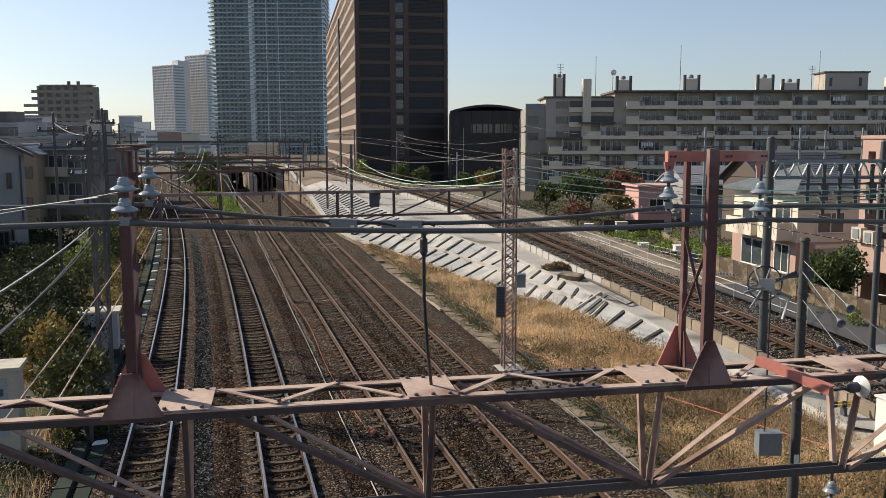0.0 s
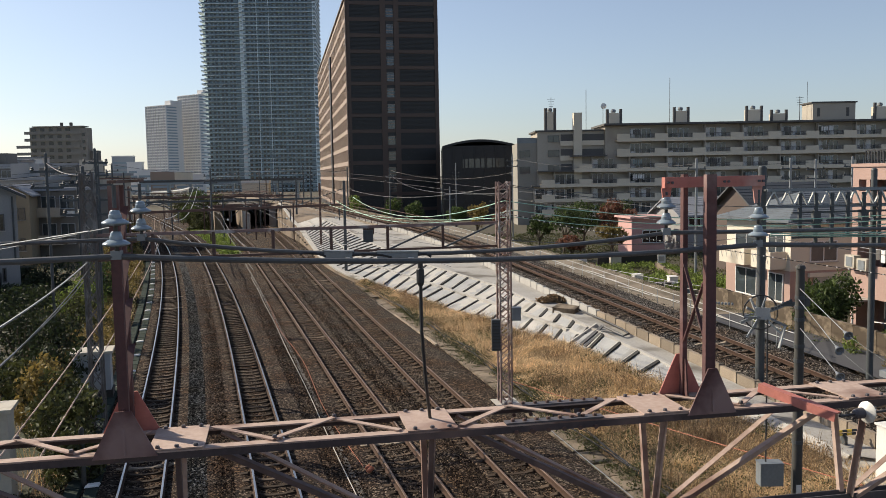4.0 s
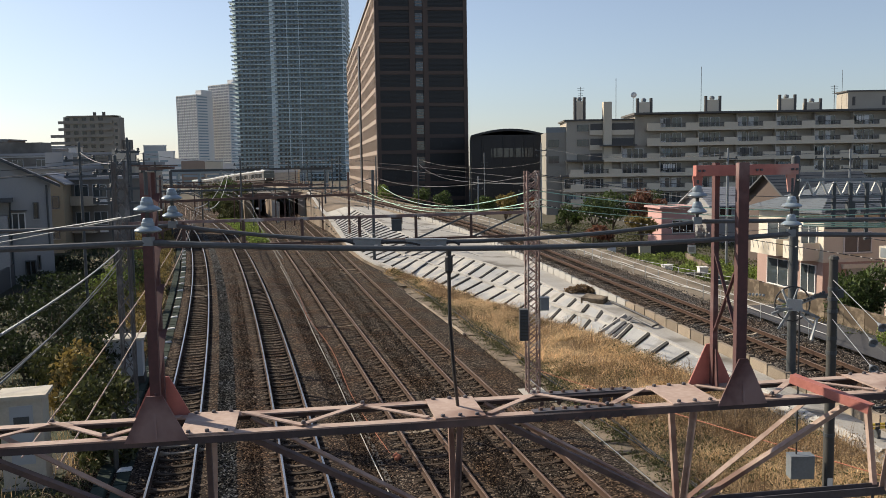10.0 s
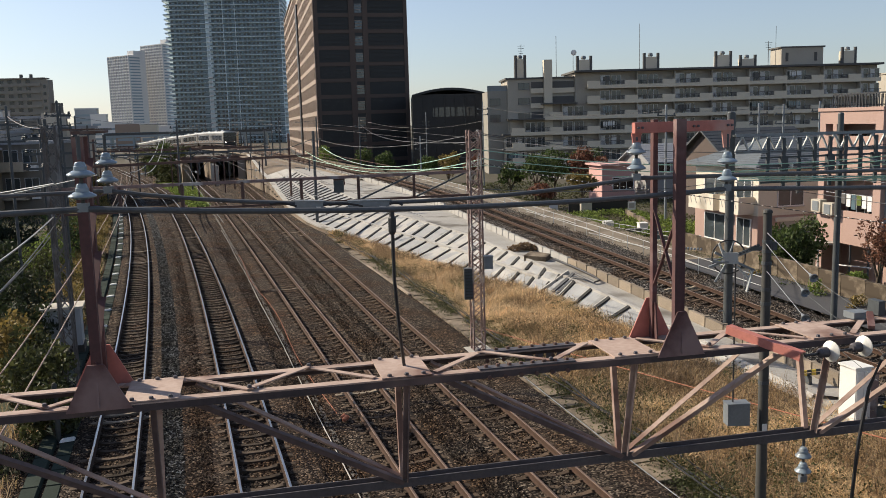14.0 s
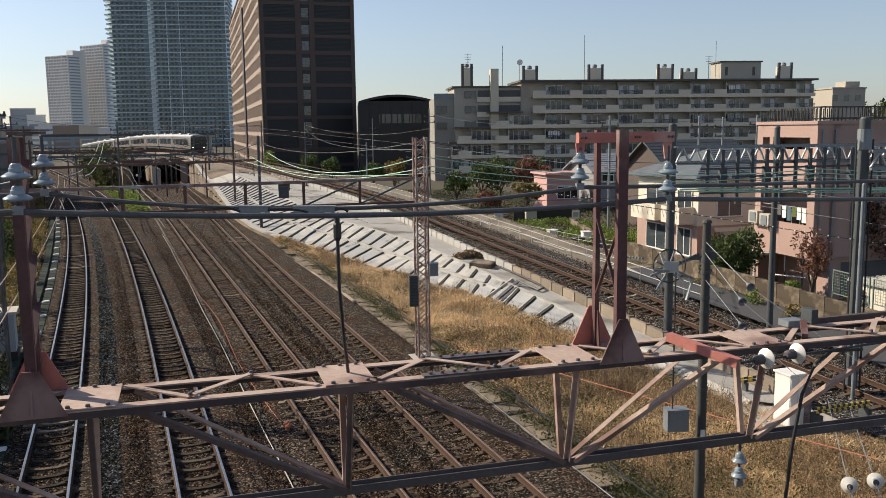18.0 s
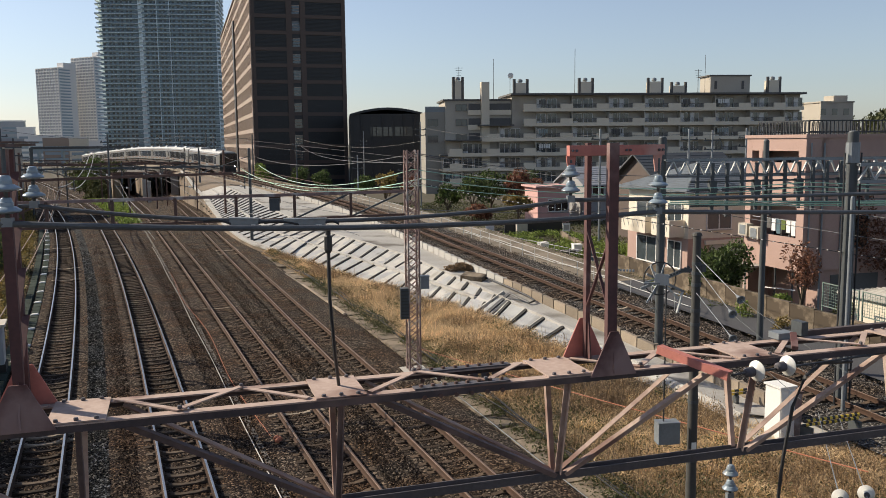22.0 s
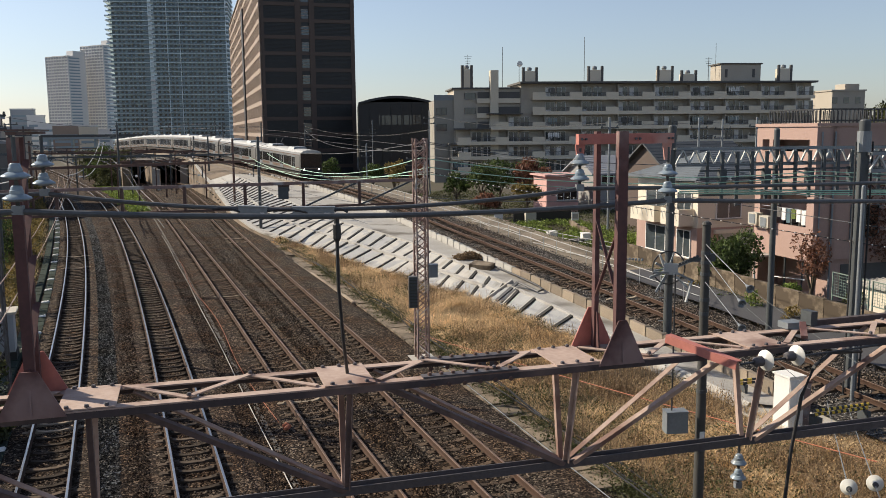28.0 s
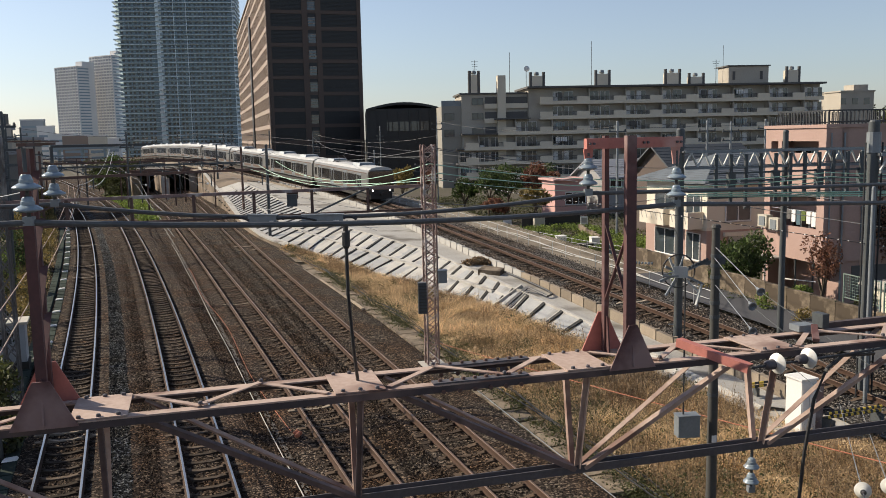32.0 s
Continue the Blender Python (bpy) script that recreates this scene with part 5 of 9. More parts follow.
def build_flats():
    t = empty("apartment_block", (0, 0, 0), "long beige six-storey apartment block with balconies", "apartment block", m=local(0, 160, 0, 0))
    F = 2.72
    roof = 16.7
    rnd = random.Random(12)
    P = 6.95
    # storeys from the top: left end of the balcony front, projection
    lefts = [33.4, 33.4, 25.5, 19.2, 18.2, 18.2, 18.2]
    slab("main_body", t, 31.5, 88.2, 1.5, 13, -2, roof, "flat_wall")
    slab("roof_slab", t, 31.0, 88.6, -0.3, 13.3, roof, roof + 0.35, "flat_dark")
    slab("west_wing", t, 19.0, 31.5, 2.0, 13, -2, roof - 0.9, "flat_wall")
    slab("roof_slab", t, 18.6, 31.4, 1.7, 13.2, roof - 0.9, roof - 0.6, "flat_dark")
    slab("end_wing", t, 15.3, 19.0, 2.4, 13, -2, 13.8, "block_beige", "plain grey end wall")
    slab("roof_rail", t, 15.3, 19.0, 2.5, 2.6, 13.8, 14.8, "galv")
    slab("stair_tower", t, 25.7, 27.2, 1.2, 3.0, -2, 19.2, "flat_panel", "narrow pale shaft rising over the roof")
    for k in range(4):
        z = roof - 0.9 - F * (k + 1)
        for x0, x1 in ((21.0, 23.0),):
            window(t, x0, x1, z + 0.9, z + 2.0, 1.97, "flat_dark", "pane_glass")
        if z > 6:
            slab("gallery_opening", t, 23.4, 25.6, 1.85, 1.98, z + 1.0, z + 2.2, "flat_dark")
            slab("gallery_opening", t, 27.3, 31.3, 1.85, 1.98, z + 1.0, z + 2.2, "flat_dark")
            slab("gallery_rail", t, 23.2, 31.4, 1.5, 1.65, z + 0.1, z + 1.0, "flat_panel")
    for k in range(2):
        window(t, 15.8, 17.6, 11.2 - 3.0 * k, 12.4 - 3.0 * k, 2.37, "flat_dark", "pane_glass")
    for k, x0 in enumerate(lefts):
        z = roof - F * (k + 1)
        if x0 < 31:
            slab("terrace_wing", t, x0, 31.45, 1.49, 1.98, z - 0.15, z + F - 0.17, "flat_wall")
            slab("terrace_edge", t, x0 - 0.5, 31.6 if k < 3 else lefts[k - 1], -0.2, 1.98, z + F - 0.165, z + F + 0.1, "flat_dark")
        slab("balcony_slab", t, x0, 88.2, 0, 1.5, z - 0.16, z, "flat_wall")
        slab("balcony_band", t, x0, 88.2, -0.1, -0.002, z - 0.3, z + 0.36, "flat_panel")
        ix = 0
        base = 33.4 - P * math.ceil((33.4 - x0) / P)
        x = base
        while x < 88:
            a, b = max(x, x0), min(x + 2.4, 88.2)
            if b - a > 0.3:
                slab("balcony_panel", t, a, b, -0.12, 0.0, z - 0.2, z + 1.12, "flat_panel")
            a2, b2 = max(x + 2.4, x0), min(x + P, 88.2)
            if b2 - a2 > 1:
                bm = bm_()
                box(bm, a2, b2, -0.08, -0.03, z + 1.02, z + 1.1)
                box(bm, a2, b2, -0.08, -0.03, z + 0.06, z + 0.12)
                n = int((b2 - a2) / 0.22)
                for i in range(n):
                    xx = a2 + 0.1 + 0.22 * i
                    box(bm, xx, xx + 0.05, -0.07, -0.04, z + 0.12, z + 1.02)
                part("railing", bm, "flat_dark", t)
                w = 1.65
                for j in range(2):
                    xa = a2 + 0.35 + j * 2.1
                    wd = slab("sliding_door", t, xa, xa + w, 1.40, 1.48, z + 0.05, z + 2.05, "pane_glass")
                    bm = bm_()
                    box(bm, xa - 0.06, xa, 1.34, 1.48, z, z + 2.12)
                    box(bm, xa + w, xa + w + 0.06, 1.34, 1.48, z, z + 2.12)
                    box(bm, xa + w / 2 - 0.04, xa + w / 2 + 0.04, 1.34, 1.48, z, z + 2.05)
                    box(bm, xa, xa + w, 1.34, 1.48, z + 2.05, z + 2.12)
                    part("door_frame", bm, "far_white", wd)
                    if rnd.random() < 0.5:
                        slab("curtain", wd, xa + 0.05, xa + w * 0.48, 1.385, 1.395, z + 0.1, z + 2.0, "far_white")
                r = rnd.random()
                if r < 0.4:
                    slab("air_unit", t, a2 + 0.3, a2 + 1.1, 0.6, 0.95, z + 0.02, z + 0.65, "far_white")
                if rnd.random() < 0.22:
                    bm = bm_()
                    for i in range(rnd.randrange(3, 7)):
                        xx = a2 + 0.6 + 0.45 * i
                        box(bm, xx, xx + 0.34, 0.35, 0.38, z + 1.0 + rnd.uniform(-0.3, 0.1), z + 1.85)
                    part("washing", bm, rnd.choice(["far_white", "pink", "blue_glass", "flat_dark"]), t)
            slab("party_wall", t, x + 2.3, x + 2.42, 0.02, 1.49, z, z + F - 0.17, "flat_wall") if x > x0 else None
            x += P
    # vents and boxes on the roof
    for x, h, wide in ((44.8, 3.4, 3.1), (58.4, 3.4, 3.3), (63.1, 2.6, 3.3), (32.2, 3.2, 3.0), (20.6, 3.6, 2.2), (82.6, 3.6, 3.0)):
        v = slab("roof_vent", t, x + 0.5, x + wide - 0.5, 4, 6, roof - 0.6, roof + h - 0.7, "flat_panel", "pale roof vent with dark flues")
        for xx in (x + 0.25, x + wide - 0.25):
            part("flue", tube(bm_(), (xx, 4.2, roof - 0.6), (xx, 4.2, roof + h), 0.3, 10), "flat_dark", v)
        part("cowl", lathe(bm_(), [(0.1, 0.5), (0.45, 0.35), (0.5, 0.0), (0.4, -0.2)], Matrix.Translation((x + wide / 2, 4.8, roof + h - 0.4)), 12), "galv", v)
    lb = slab("lift_house", t, 71.1, 79.1, 4, 9, roof + 0.3, roof + 3.7, "flat_wall", "beige lift house on the roof")
    slab("lift_roof", lb, 70.8, 79.4, 3.8, 9.2, roof + 3.7, roof + 3.95, "flat_dark")
    for x0 in (71.9, 77.4):
        slab("louvre", lb, x0, x0 + 0.5, 3.9, 3.99, roof + 1.2, roof + 2.8, "flat_dark")
    for x, z1, r in ((22.0, 22.3, 0.04), (28.6, 23.7, 0.05), (44.4, 25.6, 0.05), (69.0, 21.8, 0.06), (70.4, 24.5, 0.04), (31.8, 20.8, 0.05)):
        a = part("aerial", tube(bm_(), (x, 5, roof - 0.8), (x, 5, z1), r, 6), "galv_dark", t)
        if r > 0.055 or x < 23:
            bm = bm_()
            for i in range(4):
                box(bm, x - 0.7 + 0.1 * i, x + 0.7 - 0.1 * i, 4.97, 5.03, z1 - 0.3 - 0.45 * i, z1 - 0.24 - 0.45 * i)
            part("aerial_arm", bm, "galv_dark", a)
    part("dish", lathe(bm_(), [(0.02, 0.14), (0.35, 0.1), (0.55, 0.0), (0.5, -0.02)], Matrix.Translation((31.9, 4.9, 20.6)) @ Matrix.Rotation(radians(100), 4, "X"), 14), "far_white", t)
    # white building and wooded hill behind its east end
    t2 = empty("white_building", (0, 0, 0), "small white building behind the apartment block", "building", m=local(101, 178, 0, 0))
    slab("body", t2, 1, 8.4, 0, 8, -2, 15.8, "flat_wall")
    slab("parapet", t2, 0.8, 8.6, -0.2, 8.2, 15.8, 16.1, "flat_wall")
    slab("roof_room", t2, 5.0, 8.2, 2, 6, 16.1, 17.4, "flat_wall")
    for i in range(3):
        slab("window", t2, 1.0 + 2.6 * i, 2.2 + 2.6 * i, -0.05, 0.02, 13.2, 14.5, "pane_glass")


def build_left():
    t = empty("apartment_block", (0, 0, 0), "distant dark beige apartment block with stepped balconies", "apartment block", m=local(-172, 370, 0, -2))
    F = 2.9
    slab("body", t, 1, 22.4, 0.8, 6, 0, 33, "block_beige")
    slab("stair_core", t, 22.404, 25.2, 0.5, 6, 0, 32.6, "block_beige")
    for k in range(10):
        slab("stair_window", t, 23.2, 24.3, 0.42, 0.49, 3 + F * k, 4.2 + F * k, "dark_glass")
    slab("rear_wing", t, 25.204, 28.2, 3, 7, 0, 23, "town_grey")
    for k in range(11):
        z = 1 + F * k
        x0 = 0 if k < 9 else 3.5
        slab("balcony", t, x0 - 4.5, 22.4, 0, 0.8, z, z + 1.2, "block_beige")
        for i in range(5):
            slab("window", t, 1.8 + 3.6 * i, 3.6 + 3.6 * i, 0.7, 0.79, z + 1.25, z + 2.6, "dark_glass")
    slab("roof_slab", t, 2.5, 24, -0.1, 6, 33, 33.4, "block_beige")
    for x in (13, 17):
        slab("roof_vent", t, x, x + 1.0, 3, 4, 33.5, 35, "flat_dark")
    # middle-distance blocks on the left
    rnd = random.Random(4)
    for i, (u, y, w, h, mm) in enumerate(((-150, 230, 29, 17.0, "town_grey"), (-98, 150, 24.5, 12.0, "town_grey"), (-134, 260, 11, 15.0, "far_grey"), (-80, 125, 29.5, 11.0, "town_grey"), (-43.8, 95, 5.4, 7.8, "town_grey"), (-52, 100, 7.0, 9.0, "house_grey"), (-62, 118, 9, 8.4, "town_grey"), (-56, 84, 8, 6.4, "town_grey"), (-160, 300, 24, 17.0, "far_white"), (-47, 108, 6, 9.4, "flat_wall"))):
        b = empty("town_house", (0, 0, 0), "plain grey town building among the rooftops", "building", "town buildings", m=local(u, y, rnd.uniform(-6, 14), -1.5))
        slab("shell", b, 0, w, 0, 9, 0, h + 1.0, mm)
        slab("roof", b, -0.3, w + 0.3, -0.3, 9.3, h + 1.0, h + 1.35, "roof_grey")
        for k in range(max(1, int(h / 3))):
            for j in range(max(2, int(w / 3.5))):
                x = 0.9 + j * (w - 1.2) / max(2, int(w / 3.5))
                top = h + 0.4 - 3.0 * k
                window(b, x, x + 1.5, top - 1.3, top, -0.01, "far_grey", "pane_glass", bars=1)
            if w < 12:
                rl = slab("balcony", b, 0.3, w * 0.62, -0.9, -0.02, top - 2.25, top - 2.1, "flat_wall")
                slab("balcony_front", rl, 0.3, w * 0.62, -0.9, -0.82, top - 2.1, top - 1.2, "far_grey" if i % 2 else "flat_wall")
                slab("air_unit", b, w * 0.7, w * 0.7 + 0.8, -0.45, -0.02, top - 2.2, top - 1.6, "far_white")
            else:
                slab("string_course", b, -0.05, w + 0.05, -0.12, -0.002, top + 0.35, top + 0.55, "far_grey")
        if i % 2:
            slab("roof_box", b, w * 0.3, w * 0.6, 3, 6, h + 1.35, h + 3.0, mm)
    # far white and pink blocks on the skyline
    for x, y, w, h, mm in ((-221.7, 600, 14.3, 26, "far_grey"), (-208, 590, 10, 21.5, "far_white"), (-163.2, 500, 14, 14.5, "brown_band"), (-140.4, 470, 8.6, 13.8, "flat_panel"), (-58.3, 262, 8.0, 8.6, "flat_panel"), (-198, 580, 16, 16, "far_white"), (-270, 640, 20, 16, "far_white"), (-330, 640, 60, 17, "far_white"), (-168, 520, 30, 12, "far_white"), (-420, 700, 70, 16, "far_grey")):
        b = empty("skyline_block", (0, 0, 0), "distant pale block on the skyline", "building", "skyline blocks", m=local(x, y, 4, -2))
        slab("shell", b, 0, w, 0, 5, 0, h, mm)
        slab("parapet", b, -0.2, w + 0.2, -0.2, 5.2, h, h + 0.8, "far_white")
        for k in range(int(h / 3.2) - 1):
            slab("glazing", b, 1, w - 1, -0.06, 0.02, 2 + 3.2 * k, 3.4 + 3.2 * k, "tower_grey")


def gable_house(name, label, m, w, d, eave, ridge, wall_m, roof_m, over=0.5, along_x=True):
    """Walls with a pitched roof; the ridge runs along x or along y."""
    t = empty(name, (0, 0, 0), label, "house", m=m)
    bm = bm_()
    if along_x:
        ends = [[(x0, 0, 0), (x0, d, 0), (x0, d, eave), (x0, d / 2, ridge), (x0, 0, eave)] for x0 in (0.0, w)]
        sl = (ridge - eave) / (d / 2)
        roofs = [((-over, -over, eave - over * sl), (w + over, -over, eave - over * sl), (w + over, d / 2, ridge), (-over, d / 2, ridge)), ((-over, d / 2, ridge), (w + over, d / 2, ridge), (w + over, d + over, eave - over * sl), (-over, d + over, eave - over * sl))]
    else:
        ends = [[(0, y0, 0), (w, y0, 0), (w, y0, eave), (w / 2, y0, ridge), (0, y0, eave)] for y0 in (0.0, d)]
        sl = (ridge - eave) / (w / 2)
        roofs = [((-over, -over, eave - over * sl), (w / 2, -over, ridge), (w / 2, d + over, ridge), (-over, d + over, eave - over * sl)), ((w / 2, -over, ridge), (w + over, -over, eave - over * sl), (w + over, d + over, eave - over * sl), (w / 2, d + over, ridge))]
    e0, e1 = ([bm.verts.new(p) for p in e] for e in ends)
    bm.faces.new(e0)
    bm.faces.new(e1[::-1])
    for i in range(5):
        bm.faces.new((e0[i], e1[i], e1[(i + 1) % 5], e0[(i + 1) % 5]))
    part("shell", bm, wall_m, t)
    for r in roofs:
        rb = bm_()
        hexa(rb, [Vector(p) + V(0, 0, 0.01) for p in r] + [Vector(p) + V(0, 0, 0.17) for p in r])
        rp = part("roof_plane", rb, roof_m, t)
        # courses
        cb = bm_()
        n = 9
        for i in range(1, n):
            f = i / n
            if along_x:
                p, q = Vector(r[0]).lerp(Vector(r[3]), f), Vector(r[1]).lerp(Vector(r[2]), f)
            else:
                p, q = Vector(r[0]).lerp(Vector(r[1]), f), Vector(r[3]).lerp(Vector(r[2]), f)
            bar(cb, p + V(0, 0, 0.17), q + V(0, 0, 0.17), 0.05, 0.03)
        tagged(part("roof_course", cb, roof_m, rp), kind="stuff")
    return t


def hip_house(name, label, m, w, d, eave, ridge, wall_m, roof_m, over=0.5):
    """A box with a low hipped roof of four planes, laid in courses."""
    t = empty(name, (0, 0, 0), label, "house", m=m)
    slab("shell", t, 0, w, 0, d, 0, eave + 0.1, wall_m)
    o, i = over, d * 0.42
    e = [V(-o, -o, eave), V(w + o, -o, eave), V(w + o, d + o, eave), V(-o, d + o, eave)]
    r0, r1 = V(i, d / 2, ridge), V(w - i, d / 2, ridge)
    for a, b, c, q in ((e[0], e[1], r1, r0), (e[1], e[2], r1, r1), (e[2], e[3], r0, r1), (e[3], e[0], r0, r0)):
        bm = bm_()
        pts = [a, b, c] + ([q] if (q - c).length > 0.1 else [])
        lo, hi = [bm.verts.new(p + V(0, 0, 0.02)) for p in pts], [bm.verts.new(p + V(0, 0, 0.16)) for p in pts]
        bm.faces.new(lo[::-1])
        bm.faces.new(hi)
        for k in range(len(pts)):
            n = (k + 1) % len(pts)
            bm.faces.new((lo[k], lo[n], hi[n], hi[k]))
        rp = part("roof_plane", bm, roof_m, t)
        cb = bm_()
        for k in range(1, 14):
            f = k / 14
            bar(cb, a.lerp(q, f) + V(0, 0, 0.165), b.lerp(c, f) + V(0, 0, 0.165), 0.05, 0.025)
        tagged(part("roof_course", cb, roof_m, rp), kind="stuff")
    slab("eave_gutter", t, -o - 0.08, w + o, -o - 0.1, -o, eave - 0.02, eave + 0.1, "galv")
    return t


IVY = []


def build_houses():
    # plain unseen house, added to shade the bank; closes the place beside it
    t = gable_house("house", "plain grey unseen house added to shade the bank", local(-37, 27, 20, -0.6), 9, 15, 7.5, 10.0, "house_grey", "roof_slate", 0.5, False)
    window(t, 2.0, 3.6, 4.0, 5.2, -0.02, "far_white", "pane_glass")
    # grey house on the left
    t = gable_house("house", "pale grey rendered house with a dark slate roof", local(-45.5, 60.7, 26, -4.8) @ Matrix.Scale(1.4, 4), 10.5, 7, 8.7, 11.4, "house_grey", "roof_slate", 0.5, False)
    slab("lean_to_wall", t, -0.5, 8.3, -1.3, -0.02, 0, 7.0, "house_grey")
    slab("lean_to_roof", t, -0.5, 8.6, -1.7, 0.05, 7.75, 7.95, "roof_slate", "low slate canopy roof")
    window(t, 9.62, 9.8, 6.8, 7.6, -0.02, "flat_dark", "dark_glass", bars=0)
    slab("awning", t, 8.4, 9.25, -0.5, 0.0, 7.2, 7.26, "flat_dark")
    window(t, 9.68, 9.76, 3.95, 4.65, -0.02, "flat_dark", "dark_glass", bars=0)
    window(t, 8.52, 9.1, 6.1, 7.05, -0.02, "far_white", "pane_glass")
    window(t, 9.05, 9.5, 3.65, 4.4, -0.12, "galv_dark", "dark_glass")
    window(t, 2.0, 4.0, 3.6, 5.2, -0.02, "far_white", "pane_glass")
    part("downpipe", tube(bm_(), (8.43, -0.1, 0), (8.43, -0.1, 7.8), 0.05, 8), "galv_dark", t)
    part("downpipe", tube(bm_(), (10.3, -0.1, 5), (10.3, -0.1, 8.6), 0.05, 8), "galv_dark", t)
    t = gable_house("house", "narrow tan house with a grey gable roof", local(-45.2, 90, 14, -1), 3.0, 8, 8.0, 8.9, "house_tan", "roof_grey", 0.4, False)
    window(t, 1.9, 2.5, 5.4, 6.6, -0.02, "flat_dark", "dark_glass", bars=0)
    window(t, 0.6, 1.2, 5.4, 6.6, -0.02, "flat_dark", "dark_glass", bars=0)
    window(t, 1.4, 2.4, 2.2, 3.4, -0.02, "flat_dark", "dark_glass")
    # cream house on the right
    t = hip_house("house", "cream two-storey house with a grey hipped roof and balconies", local(22.1, 53.9, 11.3, -0.6), 9.5, 7.6, 5.5, 7.2, "cream", "roof_hip", 0.6)
    slab("lower_band", t, -0.03, 9.53, -0.03, 7.63, 0, 2.5, "pink", "pinkish lower storey")
    slab("string_course", t, -0.08, 9.58, -0.08, 7.68, 2.5, 2.7, "cream")
    for y0, y1 in ((0.4, 2.6), (3.4, 6.6)):
        b = slab("balcony", t, -1.15, -0.03, y0, y1, 2.6, 2.78, "cream")
        slab("balcony_front", b, -1.15, -1.05, y0, y1, 2.78, 3.7, "cream")
        slab("balcony_side", b, -1.05, -0.05, y0, y0 + 0.1, 2.78, 3.7, "cream")
        slab("balcony_side", b, -1.05, -0.05, y1 - 0.1, y1, 2.78, 3.7, "cream")
        bm = bm_()
        for i in range(5):
            yy = y0 + 0.25 + i * (y1 - y0 - 0.5) / 4.3
            bar(bm, (-1.16, yy, 2.95), (-1.16, yy + 0.25, 3.5), 0.02, 0.06)
        part("balcony_motif", bm, "concrete", b)
        window(t, y0 + 0.3, y1 - 0.3, 2.85, 4.7, -0.02, "far_white", "pane_glass", axis="y", sill=False)
        window(t, y0 + 0.3, y1 - 0.4, 0.5, 2.2, -0.05, "far_white", "pane_glass", axis="y")
    window(t, 1.4, 3.2, 3.1, 4.3, -0.02, "far_white", "pane_glass")
    slab("shutter_box", t, 1.2, 6.6, -0.25, -0.03, 2.1, 2.35, "cream")
    slab("shutter", t, 1.6, 5.6, -0.12, -0.04, 0.9, 2.1, "concrete_pale", "closed grey roller shutter")
    # pink house close to the ramp
    t = empty("apartment_house", (0, 0, 0), "pink rendered three-storey house with roof railing and balconies", "house", m=local(22.65, 41.0, 8.7, -0.6))
    slab("core_wall", t, 1.3, 14, 0.02, 4.7, 0, 8.95, "pink")
    slab("front_wall", t, 0.9, 14, -0.2, 0.018, 2.3, 8.95, "pink")
    slab("corner_pier", t, 0, 1.298, -0.2, 0.35, 2.2, 8.95, "pink")
    slab("end_pier", t, 0, 1.298, 4.2, 4.7, 0, 8.95, "pink")
    slab("parapet_wall", t, 0, 1.298, 0.352, 4.198, 8.3, 8.95, "pink")
    slab("balcony_wall", t, 0, 0.15, 0.352, 4.198, 5.6, 7.7, "pink")
    slab("balcony_wall", t, 0, 0.15, 0.352, 4.198, 2.2, 3.9, "pink")
    slab("balcony_floor", t, 0.152, 1.298, 0.352, 4.198, 5.6, 5.75, "concrete")
    slab("balcony_floor", t, 0.152, 1.298, 0.352, 4.198, 2.2, 2.35, "concrete")
    slab("middle_pier", t, 0, 0.2, 3.3, 3.6, 7.702, 8.298, "pink")
    slab("parapet_cap", t, -0.08, 14.1, -0.28, 4.78, 8.952, 9.12, "pink")
    slab("lamp_box", t, 0.4, 0.75, -0.42, -0.202, 7.4, 8.0, "galv")
    for y0 in (0.8, 2.5):
        window(t, y0, y0 + 1.3, 2.4, 4.4, 1.26, "galv", "dark_glass", axis="y", sill=False)
        window(t, y0, y0 + 1.3, 5.8, 7.9, 1.26, "galv", "dark_glass", axis="y", sill=False)
    slab("carport_roof", t, -1.2, -0.02, 2.8, 4.6, 2.1, 2.2, "concrete", "thin grey canopy")
    part("carport_post", tube(bm_(), (-1.1, 2.9, 0), (-1.1, 2.9, 2.1), 0.05, 8), "white_paint", t)
    for y0 in (0.6, 2.0):
        part("carport_post", tube(bm_(), (0.1, y0, 0), (0.1, y0, 2.2), 0.05, 8), "galv_dark", t)
    part("carport_rail", bar(bm_(), (0.05, 0.3, 1.25), (0.05, 3.2, 1.0), 0.05), "white_paint", t)
    for y0, z0 in ((4.3, 3.1), (3.3, 3.0)):
        u = slab("air_unit", t, -0.42, -0.02, y0 - 0.45, y0 + 0.35, z0 + 0.6, z0 + 1.25, "beige_box")
        slab("fan_grille", u, -0.45, -0.422, y0 - 0.3, y0 + 0.2, z0 + 0.68, z0 + 1.17, "galv")
    part("clothes_rail", tube(bm_(), (0.1, 0.4, 4.75), (0.1, 4.1, 4.75), 0.02, 6), "galv", t)
    for i, mm in enumerate(("far_white", "far_white", "leaf_light", "blue_glass", "far_white", "flat_dark", "blue_glass")):
        slab("washing", t, 0.08, 0.11, 0.5 + 0.4 * i, 0.82 + 0.4 * i, 4.0 + 0.12 * (i % 3), 4.74, mm)
    for x0 in (2.2, 6.0, 9.5):
        window(t, x0, x0 + 1.6, 3.4, 5.0, -0.22, "galv", "dark_glass")
        slab("garage_recess", t, x0 - 0.3, x0 + 2.6, -0.01, 0.018, 0.2, 2.0, "flat_dark")
    r = part("roof_railing", bar(bm_(), (0.5, 0.3, 9.8), (14, 0.3, 9.8), 0.07, 0.07), "hall_black", t, "black roof railing")
    bm = bm_()
